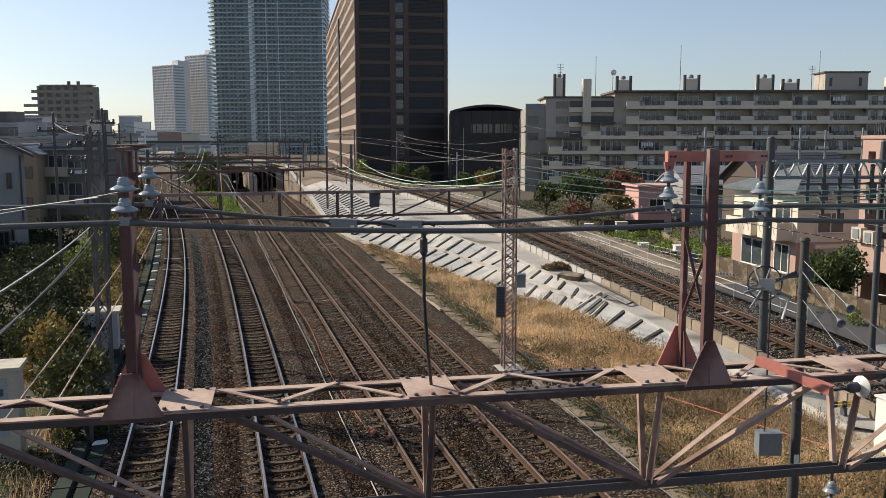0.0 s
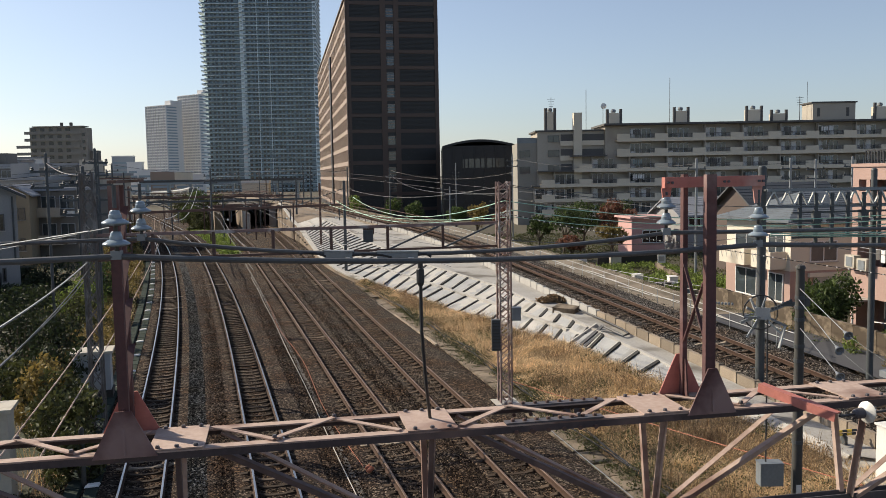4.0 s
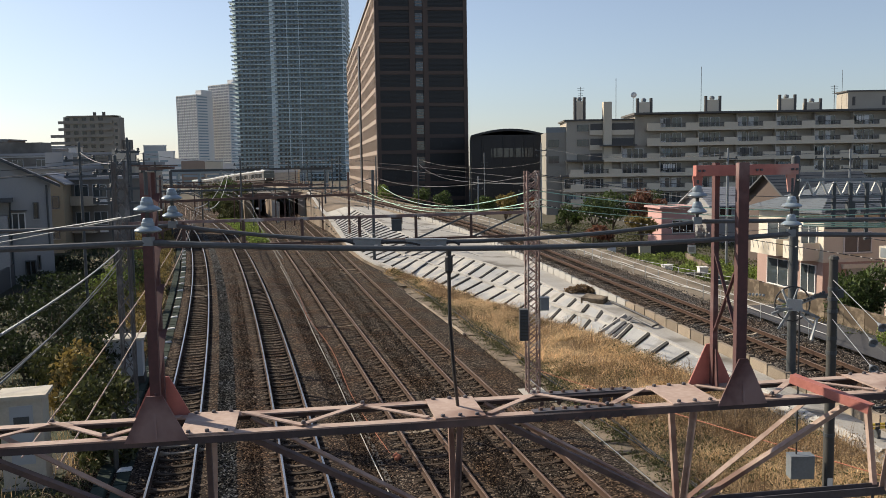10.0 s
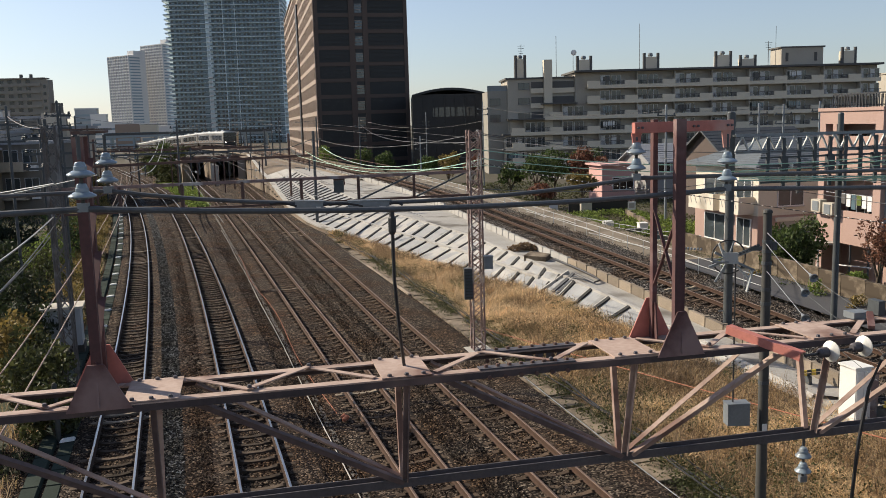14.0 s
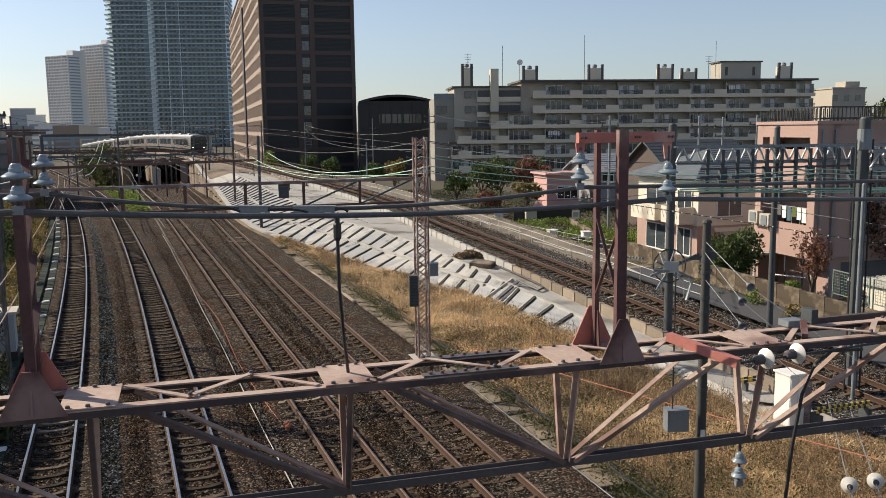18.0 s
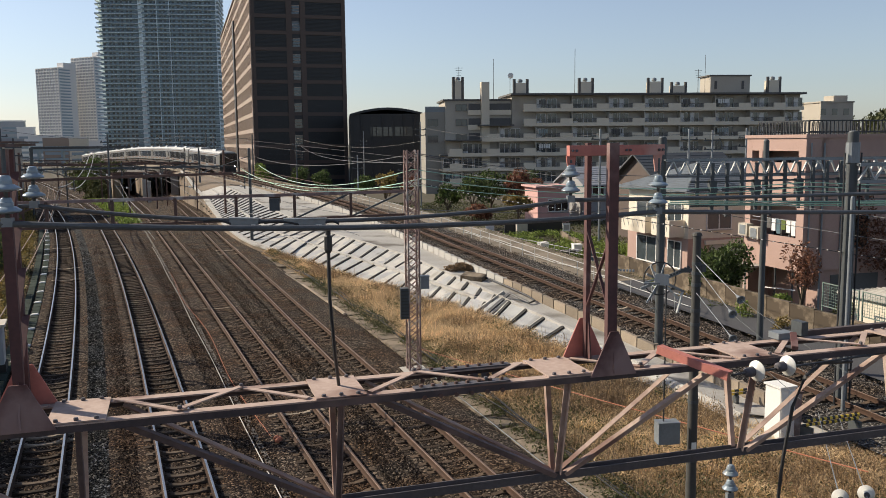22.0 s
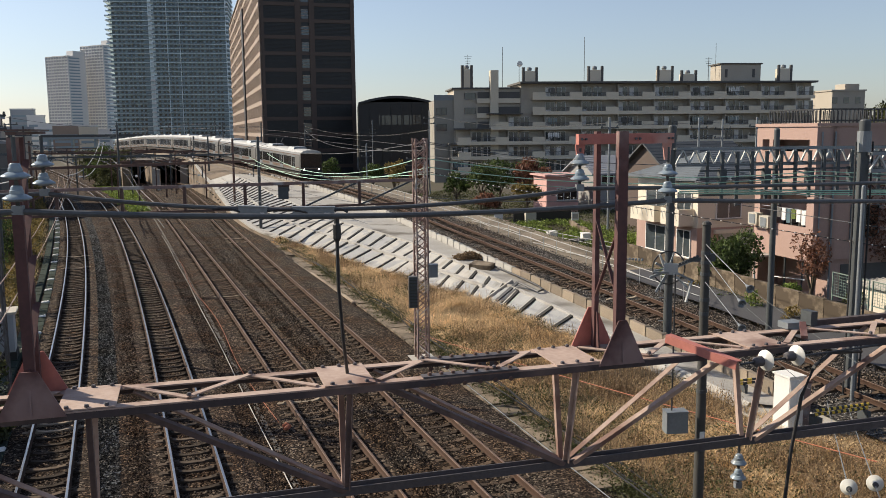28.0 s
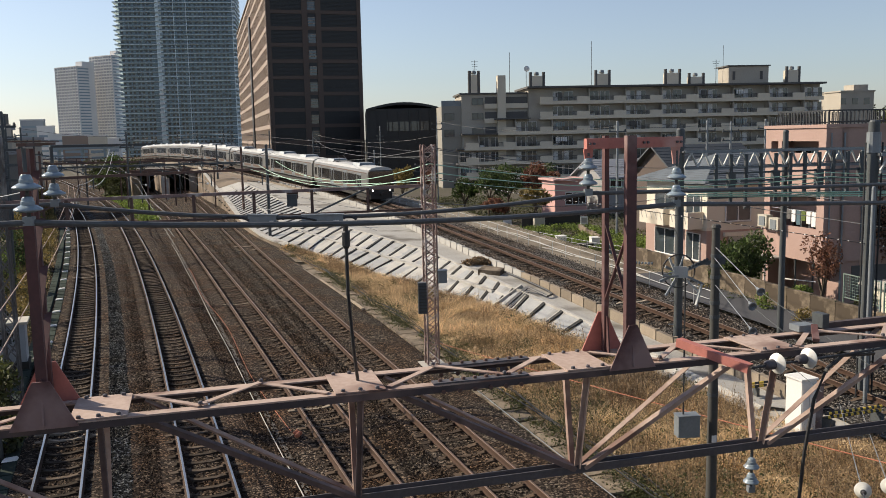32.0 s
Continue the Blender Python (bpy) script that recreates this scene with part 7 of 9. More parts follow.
def build_masts():
    lattice_mast("lattice_mast", (2.45, 32.0, -0.3), 8.35, 0.21, "slender rust-and-grey lattice mast in the dry grass", panels=24)
    M["mast_grey"] = mat("mast_grey", (0.19, 0.175, 0.165), (0.11, 0.10, 0.095), rough=0.8, metal=0.1, scale=2, fine=20, bump=0.2, stain=(0.30, 0.29, 0.28), stain_at=0.6)
    lattice_mast("lattice_mast", (-11.68, 29.3, -0.3), 8.9, 0.19, "weathered grey-brown lattice mast on the weedy bank", "mast_grey", 16)
    a = V(2.2, 31.9, 6.55)
    b = V(-11.7, 29.35, 6.5)
    pb = empty("portal_beam", a, "flat rusty steel beam across the tracks", "gantry beam", "gantry beams")
    d = b - a
    part("chord", bar(bm_(), (0, 0, 0), d, 0.08, 0.11), "lattice", pb)
    part("chord", bar(bm_(), V(0, 0, -0.85), d + V(0, 0, -0.85), 0.07, 0.08), "rust", pb)
    for i in range(1, 7):
        p = d * (i / 7)
        part("upright", bar(bm_(), p, p - V(0, 0, 0.85), 0.1), "rust", pb)
    for i in range(2):
        part("diagonal", bar(bm_(), d * (i / 7), d * ((i + 1) / 7) - V(0, 0, 0.85), 0.06), "galv_dark", pb)
    part("diagonal", bar(bm_(), d * (6 / 7), d - V(0, 0, 0.85), 0.06), "rust", pb)
    t = empty("signal_box", (-2.45, 31.05, 6.0), "grey relay box bolted to the beam", "box")
    part("case", box(bm_(), -0.17, 0.17, -0.25, 0.05, 0.0, 0.42), "galv_dark", t)
    part("bracket", box(bm_(), -0.2, 0.2, 0.05, 0.1, 0.25, 0.55), "rust", t)
    # grey cabinet and meter box on the lattice mast
    t = empty("mast_cabinet", (2.1, 31.7, 1.85), "dark ribbed cabinet on the lattice mast", "cabinet")
    part("case", box(bm_(), -0.15, 0.15, -0.25, 0.1, 0, 1.15), "galv_dark", t)
    for i in range(9):
        part("rib", box(bm_(), -0.155, 0.155, -0.27, -0.25, 0.06 + 0.12 * i, 0.1 + 0.12 * i), "black_pole", t)
    t = empty("mast_box", (2.86, 31.75, 2.95), "small grey box on the lattice mast", "box")
    part("case", box(bm_(), -0.15, 0.17, -0.2, 0.1, 0, 0.45), "galv", t)
    part("lid", box(bm_(), -0.17, 0.19, -0.22, 0.12, 0.452, 0.48), "galv", t)
    # farther portals
    rnd = random.Random(2)
    for y, h in ((66, 8.3), (96, 8.0), (128, 8.2), (160, 8.0), (195, 8.0), (235, 8.0)):
        R, L = along(LINE[3], y, 2.6, -0.4), along(LINE[0], y, -3.0, -0.4)
        R, L = R + V(0, 1.5, 0), L + V(0, -1.5, 0)
        if y == 66:
            R = along(LINE[3], 74.5, 2.5, -0.4)
        elif y < 150:
            R.z = low(R.y).z - 0.1
        for p in (R, L):
            pole("portal_mast", p, h - 0.4 - p.z, 0.14, "rust" if rnd.random() < 0.6 else "galv_dark", "dark steel portal mast beside the tracks", "mast")
        R.z = L.z
        pb = empty("portal_beam", R + V(0, 0, 6.3), "plain dark steel beam across the far tracks", "gantry beam", "gantry beams")
        part("girder", bar(bm_(), (0, 0, 0), L - R, 0.14, 0.2), "rust" if y != 96 else "galv_dark", pb)
        part("stay", bar(bm_(), (0, 0, 1.4), (L - R) * 0.25, 0.05), "galv_dark", pb)
        part("stay", bar(bm_(), L - R + V(0, 0, 1.4), (L - R) * 0.75, 0.05), "galv_dark", pb)
        for k in range(4):
            q = along(LINE[k], y, 0.0, 0)
            b = empty("registration_arm", q + V(0, 0, 5.9), "thin registration arm under the beam", "arm", "registration arms")
            part("drop_post", bar(bm_(), (0.9, 0, 0), (0.9, 0, -0.9), 0.07), "galv_dark", b)
            part("arm", bar(bm_(), (0.9, 0, -0.75), (-0.2, 0, -0.55), 0.04), "galv_dark", b)
            part("insulator", small_insulator(bm_(), V(0.6, 0, -0.7), V(1, 0, 0)), "porcelain_white", b)
    # contact and messenger wires
    for k, line in enumerate(LINE):
        for dz, r in ((5.05, 0.011), (5.75, 0.011)):
            ys = steps(31, 235, 5)
            sp = [(dz + (0 if dz < 5.5 else -0.35 * math.sin(math.pi * ((y - 31) % 32) / 32))) for y in ys]
            tagged(part("contact_wire" if dz < 5.5 else "messenger_wire", hose(bm_(), [along(line, y, 0.15 * math.sin(y * 0.1), s) for y, s in zip(ys, sp)], r, 4), "cable_grey"), "thin overhead wire along a track", "wire", "overhead wires")
    for o, z in ((-1.0, 4.35), (-0.55, 4.15)):
        tagged(part("track_wire", hose(bm_(), [along(LINE[0], y, o, z) for y in steps(12, 90, 6)], 0.014, 5), "faded_red"), "pale wire strung beside the outer track", "wire", "track wires")
    for y in (139, 165, 190, 215, 240):
        p = along(ramp, y, 3.1, -0.3)
        pole("flyover_mast", p, 6.6, 0.12, "galv_dark", "slim mast on the flyover", "mast")
        q = along(ramp, y, -0.4, 5.6)
        tagged(part("cantilever", bar(bm_(), p + V(0, 0, 6.1), q, 0.06), "galv_dark"), "thin cantilever over the flyover track", "arm", "cantilevers")
    for dz in (4.95, 5.6):
        tagged(part("ramp_wire", hose(bm_(), [along(ramp, y, 0.0, dz) for y in steps(20, 300, 5)], 0.012, 4), "cable_grey"), "thin overhead wire above the ramp track", "wire", "overhead wires")
    # pale sagging leads beside the far tracks
    for a, b, g in (((-41.5, 150, 7.2), (-23.5, 75, 4.9), 1.3), ((-38.2, 140, 7.0), (-22.6, 75, 4.8), 1.5)):
        wire("slack_lead", a, b, g, 0.035, "galv_light", "pale slack lead sagging beside the far tracks", group="slack leads")
    # slender poles behind the ramp
    for x, y, z, r in ((-21.5, 150, 10.0, 0.13), (-8.0, 152, 9.6, 0.13), (4.4, 188, 10.6, 0.12), (10.6, 120, 11.0, 0.09), (6.9, 100, 5.9, 0.09), (2.0, 125, 6.5, 0.1), (21.0, 70, 9.2, 0.11), (28.6, 70, 9.1, 0.11), (31.5, 72, 9.0, 0.1), (36.0, 75, 9.2, 0.1), (-24.5, 95, 9.4, 0.11), (-20.2, 52, 10.2, 0.09), (-18.0, 40.5, 9.6, 0.075), (-27, 70, 10.5, 0.1), (-30, 84, 9, 0.1), (-32, 78, 9.6, 0.09), (-37, 100, 10.2, 0.11)):
        p = pole("utility_pole", (x, y, main_z(y) - 0.5), z - main_z(y) + 0.5, r, "galv_dark" if x < 0 else "galv", "slim utility pole with crossarms", "pole")
        for k in range(2):
            part("crossarm", box(bm_(), -0.75, 0.75, -0.05, 0.05, z - 0.35 - 0.75 * k, z - 0.25 - 0.75 * k), "galv_dark", p)
            for xx in (-0.65, 0.0, 0.65):
                part("pin", small_insulator(bm_(), V(xx, 0, z - 0.2 - 0.75 * k)), "galv_dark", p)
    p = pole("transformer_pole", (-14.6, 36.2, -0.5), 9.4, 0.08, "galv_dark", "leaning utility pole with a rusty lattice", "pole")
    for k in range(3):
        part("crossarm", box(bm_(), -0.9, 1.2, -0.05, 0.05, 8.6 - 0.6 * k, 8.7 - 0.6 * k), "galv_dark", p)
        for xx in (-0.8, -0.2, 0.5, 1.1):
            part("pin", small_insulator(bm_(), V(xx, 0, 8.75 - 0.6 * k)), "galv_dark", p)
    # feeder wires on the right: pole, lattice mast, then out past the ramp
    for i, (z0, z1, z2, x0) in enumerate(((6.75, 7.35, 6.5, -6.3), (6.5, 7.0, 6.35, -7.6), (7.3, 7.9, 6.9, -6.4), (6.2, 6.75, 6.2, -8.2))):
        pts = sag_line((x0, 66, z0), (2.5 + 0.3 * (i % 2), 31.9, z1), 1.0 if i < 2 else 0.5, 18)[:-1] + sag_line((2.5 + 0.3 * (i % 2), 31.9, z1), (16.8, 30.0, z2 + 0.25), 0.45, 14)[:-1] + sag_line((16.8, 30.0, z2 + 0.25), (26, 28.8, z2 + 0.2), 0.15, 8)
        tagged(part("feeder_wire", hose(bm_(), pts, 0.017 if i < 2 else 0.012, 5), "wire_green" if i != 2 else "cable_grey"), "pale green feeder wire sagging between masts", "wire", "feeder wires")
    for i, (a, b, s) in enumerate((((-21.5, 150, 9.6), (-8.0, 152, 9.2), 0.4), ((-8.0, 152, 9.2), (10.6, 120, 8.4), 1.2), ((-8, 152, 8.6), (2.5, 32, 7.6), 1.0), ((10.6, 120, 10.4), (21, 70, 8.8), 0.8), ((21, 70, 8.9), (28.6, 70, 8.8), 0.2), ((28.6, 70, 8.8), (60, 66, 8.8), 0.4), ((2.5, 32, 7.95), (21, 70, 8.2), 0.9), ((-24.5, 95, 9.0), (-27, 70, 9.8), 0.3), ((-27, 70, 9.8), (-20.2, 52, 9.8), 0.4), ((-20.2, 52, 9.6), (-18.0, 40.5, 9.2), 0.3), ((-18.0, 40.5, 9.2), (-14.6, 36.2, 8.6), 0.2), ((-14.6, 36.2, 8.4), (-26, 20, 8.6), 0.5), ((-20.2, 52, 9.0), (-40, 50, 8.6), 0.5), ((-21.5, 150, 8.6), (-24.5, 95, 8.0), 0.9), ((2.6, 31.8, 5.9), (19, 52, 4.3), 0.3), ((-21.5, 150, 8.2), (-6.5, 67, 7.4), 1.2), ((-20.2, 52, 9.3), (-32, 78, 9.2), 0.5), ((-32, 78, 8.8), (-37, 100, 9.6), 0.4), ((-32, 78, 9.4), (-70, 70, 9.0), 0.8), ((-27, 70, 9.2), (-60, 80, 8.6), 0.7), ((-18.0, 40.5, 8.4), (-45, 46, 8.2), 0.6), ((-14.6, 36.2, 7.9), (-20.2, 52, 8.4), 0.4), ((-14.6, 36.2, 8.0), (-11.9, 29.3, 6.6), 0.1), ((-20.2, 52, 8.0), (-24.5, 95, 8.4), 0.8), ((-18.0, 40.5, 7.6), (-27, 70, 8.6), 0.6))):
        wire("overhead_line", a, b, s, 0.016, "cable_grey" if i % 3 else "cable_black", "thin overhead line between poles", group="overhead lines", n=12)
    # heavy cables on the left, one wrapped in a spiral
    wire("messenger_cable", (-6.6, 12.0, 6.05), (-11.8, 29.2, 5.6), 0.1, 0.022, "galv", "bright twisted cable running to the bank mast", "cable")
    bm = bm_()
    a, b = V(-6.6, 12.0, 6.05), V(-11.8, 29.2, 5.6)
    for i in range(80):
        p = a.lerp(b, i / 80) - V(0, 0, 0.4 * (i / 80) * (1 - i / 80))
        bar(bm, p + V(-0.02, -0.02, -0.035), p + V(0.02, 0.1, 0.035), 0.015)
    tagged(part("spiral_tie", bm, "galv"), "spiral ties wrapped round the cable", "cable", kind="stuff")
    wire("messenger_cable", (-6.4, 11.5, 5.45), (-11.8, 29.2, 5.3), 0.15, 0.016, "cable_grey", "dark cable running to the bank mast", "cable")
    wire("messenger_cable", (-6.6, 11.5, 5.35), (-11.9, 29.2, 5.0), 0.15, 0.016, "cable_black", "dark cable running to the bank mast", "cable")
    wire("lead_wire", tp(-1.95, -0.60, 1.30), (-6.2, 7.6, 7.55), 0.02, 0.0045, "galv", "pale lead from the insulator", "cable")
    wire("lead_wire", tp(-1.93, 0.62, 1.28), (-5.6, 7.4, 7.5), 0.02, 0.0045, "galv", "pale lead from the insulator", "cable")
    wire("guy_wire", (2.7, 31.5, 0.7), (9.5, 14.5, 2.2), 0.05, 0.012, "orange", "thin rusty stay wire over the grass")
    wire("guy_wire", (2.3, 31.5, 0.4), (6.2, 14, 0.4), 0.05, 0.010, "galv", "thin stay wire over the grass")


def build_right():
    # black concrete pole with bands and a grey box
    p = pole("concrete_pole", (7.35, 17.5, -0.5), 6.85, 0.12, "black_pole", "dark concrete pole with steel bands", "pole", 0.085)
    for z in (6.2, 6.0, 5.75, 5.2, 4.9, 3.2, 1.9):
        part("band", tube(bm_(), (0, 0, z), (0, 0, z + 0.07), 0.132 - 0.005 * z, 14), "galv_dark", p)
    part("lug", box(bm_(), 0.08, 0.2, -0.04, 0.04, 6.05, 6.22), "galv_dark", p)
    part("tag", box(bm_(), -0.05, 0.05, -0.122, -0.1, 2.05, 2.35), "white_paint", p)
    t = empty("meter_box", (6.78, 17.45, 2.1), "grey steel box strapped to the dark pole", "box")
    part("case", box(bm_(), -0.25, 0.22, -0.14, 0.14, -0.24, 0.22), "galv", t)
    part("lid", box(bm_(), -0.26, 0.23, -0.15, 0.15, 0.222, 0.24), "galv", t)
    part("conduit", tube(bm_(), (-0.1, 0, 0.24), (-0.1, 0, 3.2), 0.018, 6), "cable_black", t)
    # grey steel pole with a tensioning wheel
    p = pole("steel_pole", (11.75, 31.3, 0.1), 8.3, 0.16, "galv_dark", "grey steel pole beside the ramp wall", "pole", 0.15)
    for i in range(7):
        part("step_bolt", bar(bm_(), (-0.18, 0, 1.0 + 0.9 * i), (-0.36, 0, 1.0 + 0.9 * i), 0.03), "galv", p)
    t = empty("tension_wheel", (11.6, 30.95, 3.2), "grey wire-tensioning wheel with balance arms", "tensioner")
    bm = bm_()
    hose(bm, [V(0.62 * math.cos(2 * math.pi * i / 24), -0.05, 0.62 * math.sin(2 * math.pi * i / 24)) for i in range(25)], 0.028, 6)
    part("rim", bm, "cable_black", t)
    for i in range(3):
        a = math.pi * i / 3 + 0.2
        part("spoke", bar(bm_(), (-0.6 * math.cos(a), -0.05, -0.6 * math.sin(a)), (0.6 * math.cos(a), -0.05, 0.6 * math.sin(a)), 0.05), "galv", t)
    part("hub", tube(bm_(), (0, -0.2, 0), (0, 0.15, 0), 0.14, 12), "galv", t)
    part("arm", bar(bm_(), (-0.75, -0.12, -0.35), (0.95, -0.12, 0.3), 0.09), "galv", t)
    part("arm", bar(bm_(), (-0.55, -0.16, 0.2), (0.9, -0.16, -0.5), 0.09), "galv", t)
    part("arm", bar(bm_(), (-0.5, -0.1, -0.9), (0.1, -0.1, 0.1), 0.07), "galv", t)
    part("hub_plate", hexa(bm_(), [V(-0.3, -0.26, -0.2), V(0.3, -0.26, -0.26), V(0.3, -0.2, -0.26), V(-0.3, -0.2, -0.2), V(-0.24, -0.26, 0.22), V(0.26, -0.26, 0.18), V(0.26, -0.2, 0.18), V(-0.24, -0.2, 0.22)]), "galv_light", t)
    part("arm", bar(bm_(), (-0.2, -0.28, -0.1), (-0.45, -0.28, 0.55), 0.1, 0.06), "galv_light", t)
    part("arm", bar(bm_(), (0.1, -0.28, -0.2), (0.65, -0.28, -0.75), 0.09, 0.06), "galv_light", t)
    part("arm", bar(bm_(), (-0.1, -0.3, -0.15), (-0.7, -0.3, -0.12), 0.08, 0.06), "galv", t)
    part("weight_rod", bar(bm_(), (0.85, -0.14, -0.5), (0.65, -0.14, -1.3), 0.16, 0.05), "galv_light", t)
    for i in range(7):
        part("chain_link", tube(bm_(), (0.35 + 0.11 * i, -0.14, 0.12 + 0.045 * i), (0.43 + 0.11 * i, -0.14, 0.15 + 0.045 * i), 0.055, 8), "galv_dark", t)
    part("fork", box(bm_(), 0.75, 1.35, -0.2, -0.08, 0.22, 0.36), "galv_dark", t)
    for i in range(6):
        part("shackle_disc", tube(bm_(), (-1.0 - 0.12 * i, -0.06, 0.32 + 0.01 * i), (-1.06 - 0.12 * i, -0.06, 0.32 + 0.01 * i), 0.05, 8), "galv", t)
    pole("steel_pole", (16.15, 32.0, 0.0), 8.25, 0.125, "galv_dark", "grey steel pole beyond the ramp", "pole", 0.105)
    p = pole("steel_pole", (15.0, 24.4, -0.3), 8.8, 0.17, "galv_dark", "thick grey steel pole with cables strapped on", "pole", 0.16)
    for x in (-0.26, 0.24):
        part("riser_cable", hose(bm_(), [V(x, -0.05, 0), V(x, -0.05, 4), V(x * 1.05, -0.05, 8.2)], 0.03, 6), "cable_black", p)
    part("cap_band", tube(bm_(), (0, 0, 7.9), (0, 0, 8.5), 0.2, 14), "galv", p)
    pole("steel_pole", (14.7, 23.8, -0.3), 6.9, 0.06, "galv", "thin grey conduit pole", "pole", 0.06)
    # steel gantry over the ramp
    def zigzag_gantry(a, b, depth, n, label):
        a, b = Vector(a), Vector(b)
        t = empty("steel_gantry", a, label, "gantry beam", "gantry beams")
        d = b - a
        side = V(-d.y, d.x, 0).normalized()
        for o in (-0.3, 0.3):
            for h in (0.0, -depth):
                part("chord", bar(bm_(), side * o + V(0, 0, h), d + side * o + V(0, 0, h), 0.09, 0.1), "galv_dark" if o > 0 else "galv", t)
        for i in range(n):
            p, q = d * (i / n), d * ((i + 1) / n)
            up, dn = (p, q) if i % 2 else (q, p)
            part("diagonal", bar(bm_(), up - side * 0.3 - V(0, 0, 0.03), dn - side * 0.3 - V(0, 0, depth - 0.03), 0.07, 0.05), "galv_light", t)
            if i % 8 == 0:
                part("tie", bar(bm_(), p - side * 0.3, p + side * 0.3, 0.07), "galv_dark", t)
    zigzag_gantry((11.75, 31.3, 7.58), (24.5, 33.6, 7.5), 0.6, 48, "grey zigzag steel gantry over the ramp")
    zigzag_gantry((15.0, 24.4, 7.55), (28.0, 26.8, 7.55), 0.5, 46, "grey zigzag steel gantry on the thick pole")
    g = empty("gantry_rack", (12.8, 31.2, 6.9), "dark steel frame with switches under the gantry", "rack")
    for i in range(13):
        x = 0.3 + 0.62 * i
        part("hanger", bar(bm_(), (x, 0.14 * x, 0.55), (x, 0.14 * x, -1.0 - 0.25 * (i % 3)), 0.11), "galv_dark", g)
        if i % 3 == 1:
            part("switch", box(bm_(), x - 0.12, x + 0.12, 0.14 * x - 0.15, 0.14 * x + 0.15, -0.75, -0.1), "galv_dark", g)
            part("post_insulator", small_insulator(bm_(), V(x + 0.3, 0.14 * x, -0.5)), "porcelain_white", g)
        if i % 4 == 2:
            part("operating_bar", bar(bm_(), (x, 0.14 * x - 0.1, -0.2), (x + 1.1, 0.14 * x, -0.55), 0.05), "galv", g)
    for z in (-0.15, -0.45, -1.05):
        part("rail", bar(bm_(), (0, 0, z), (8.6, 1.2, z), 0.07), "galv_dark", g)
    for i in range(4):
        wire("gantry_wire", (13 + 0.2 * i, 34.2, 6.2 - 0.14 * i), (27, 35.5, 6.1 - 0.16 * i), 0.12, 0.018, "wire_green" if i % 2 else "cable_grey", "pale wire under the gantry", group="gantry wires")
    for i in range(3):
        wire("feeder_wire", (11.8, 30.6, 6.12 - 0.06 * i), (27, 30.9, 5.95 - 0.09 * i), 0.08, 0.026, "wire_green", "thick pale green feeder wire below the gantry", group="feeder wires")
    # white equipment cabinet
    t = empty("equipment_cabinet", (11.9, 22.3, -0.45), "tall white steel equipment cabinet in the grass", "cabinet", m=local(11.9, 22.3, 14, -0.45))
    part("body", box(bm_(), -0.25, 0.25, -0.3, 0.3, 0.15, 1.98), "white_paint", t)
    part("plinth", box(bm_(), -0.29, 0.29, -0.34, 0.34, -0.1, 0.148), "concrete", t)
    part("roof_lid", box(bm_(), -0.29, 0.29, -0.34, 0.34, 1.982, 2.03), "white_paint", t)
    for x in (-0.12, 0.12):
        d = part("door", box(bm_(), x - 0.112, x + 0.112, -0.325, -0.302, 0.25, 1.9), "white_paint", t)
        part("handle", box(bm_(), x + (0.08 if x < 0 else -0.12), x + (0.12 if x < 0 else -0.08), -0.35, -0.326, 1.0, 1.2), "dark_steel", d)
    part("side_case", box(bm_(), 0.31, 0.6, -0.2, 0.25, 0.3, 1.75), "lattice", t)
    part("side_case_lid", box(bm_(), 0.28, 0.63, -0.23, 0.28, 1.752, 1.8), "rust", t)
    # yellow and black barrier and concrete pads
    t = empty("hazard_barrier", (13.25, 22.0, 0.58), "two yellow and black striped guard tubes", "barrier", m=local(13.25, 22.0, 12, 0.58))
    n = 20
    for i in range(n):
        x = -0.95 + 1.9 * i / n
        for z, o in ((0.055, 0.03), (-0.055, 0.0)):
            part("stripe", tube(bm_(), (x + o, 0, z), (x + o + 1.9 / n, 0, z), 0.045, 8), "yellow" if i % 2 else "cable_black", t)
    for x in (-0.8, 0.85):
        part("foot", box(bm_(), x - 0.05, x + 0.05, -0.2, 0.2, -0.5, -0.1), "galv_dark", t)
    t = empty("hazard_barrier", (11.9, 25.0, 0.55), "short yellow and black striped guard tubes", "barrier", m=local(11.9, 25.0, 12, 0.55))
    for i in range(5):
        x = -0.4 + 0.16 * i
        for z in (0.05, -0.05):
            part("stripe", tube(bm_(), (x, 0, z), (x + 0.16, 0, z), 0.042, 8), "yellow" if i % 2 else "cable_black", t)
    part("foot", box(bm_(), -0.05, 0.05, -0.1, 0.1, -0.5, -0.09), "galv_dark", t)
    tagged(part("equipment_pad", box(bm_(), 11.2, 13.5, 21.6, 25.5, -0.5, 0.08), "concrete"), "grey concrete pad by the cabinet", "pad")
    # lane beyond the ramp
    bm = bm_()
    ribbon(bm, [[along(ramp, y, 3.3, -0.44), along(ramp, y, 6.0, -0.42)] for y in steps(8, 46, 4)])
    tagged(part("lane", bm, "asphalt"), "narrow grey asphalt lane beside the ramp", "road", kind="structure")
    bm = bm_()
    ribbon(bm, [[along(ramp, y, 2.7, -0.43), along(ramp, y, 4.4, -0.42), along(ramp, y, 6.2, -0.44)] for y in steps(46, 112, 3)])
    tagged(part("dusty_strip", bm, mat("dust", (0.27, 0.225, 0.165), (0.16, 0.13, 0.095), rough=0.95, scale=0.5, fine=12, bump=0.4, dist=0.02, stain=(0.10, 0.08, 0.055), stain_at=0.58)), "dusty beige earth strip beside the ramp", "ground", kind="structure")
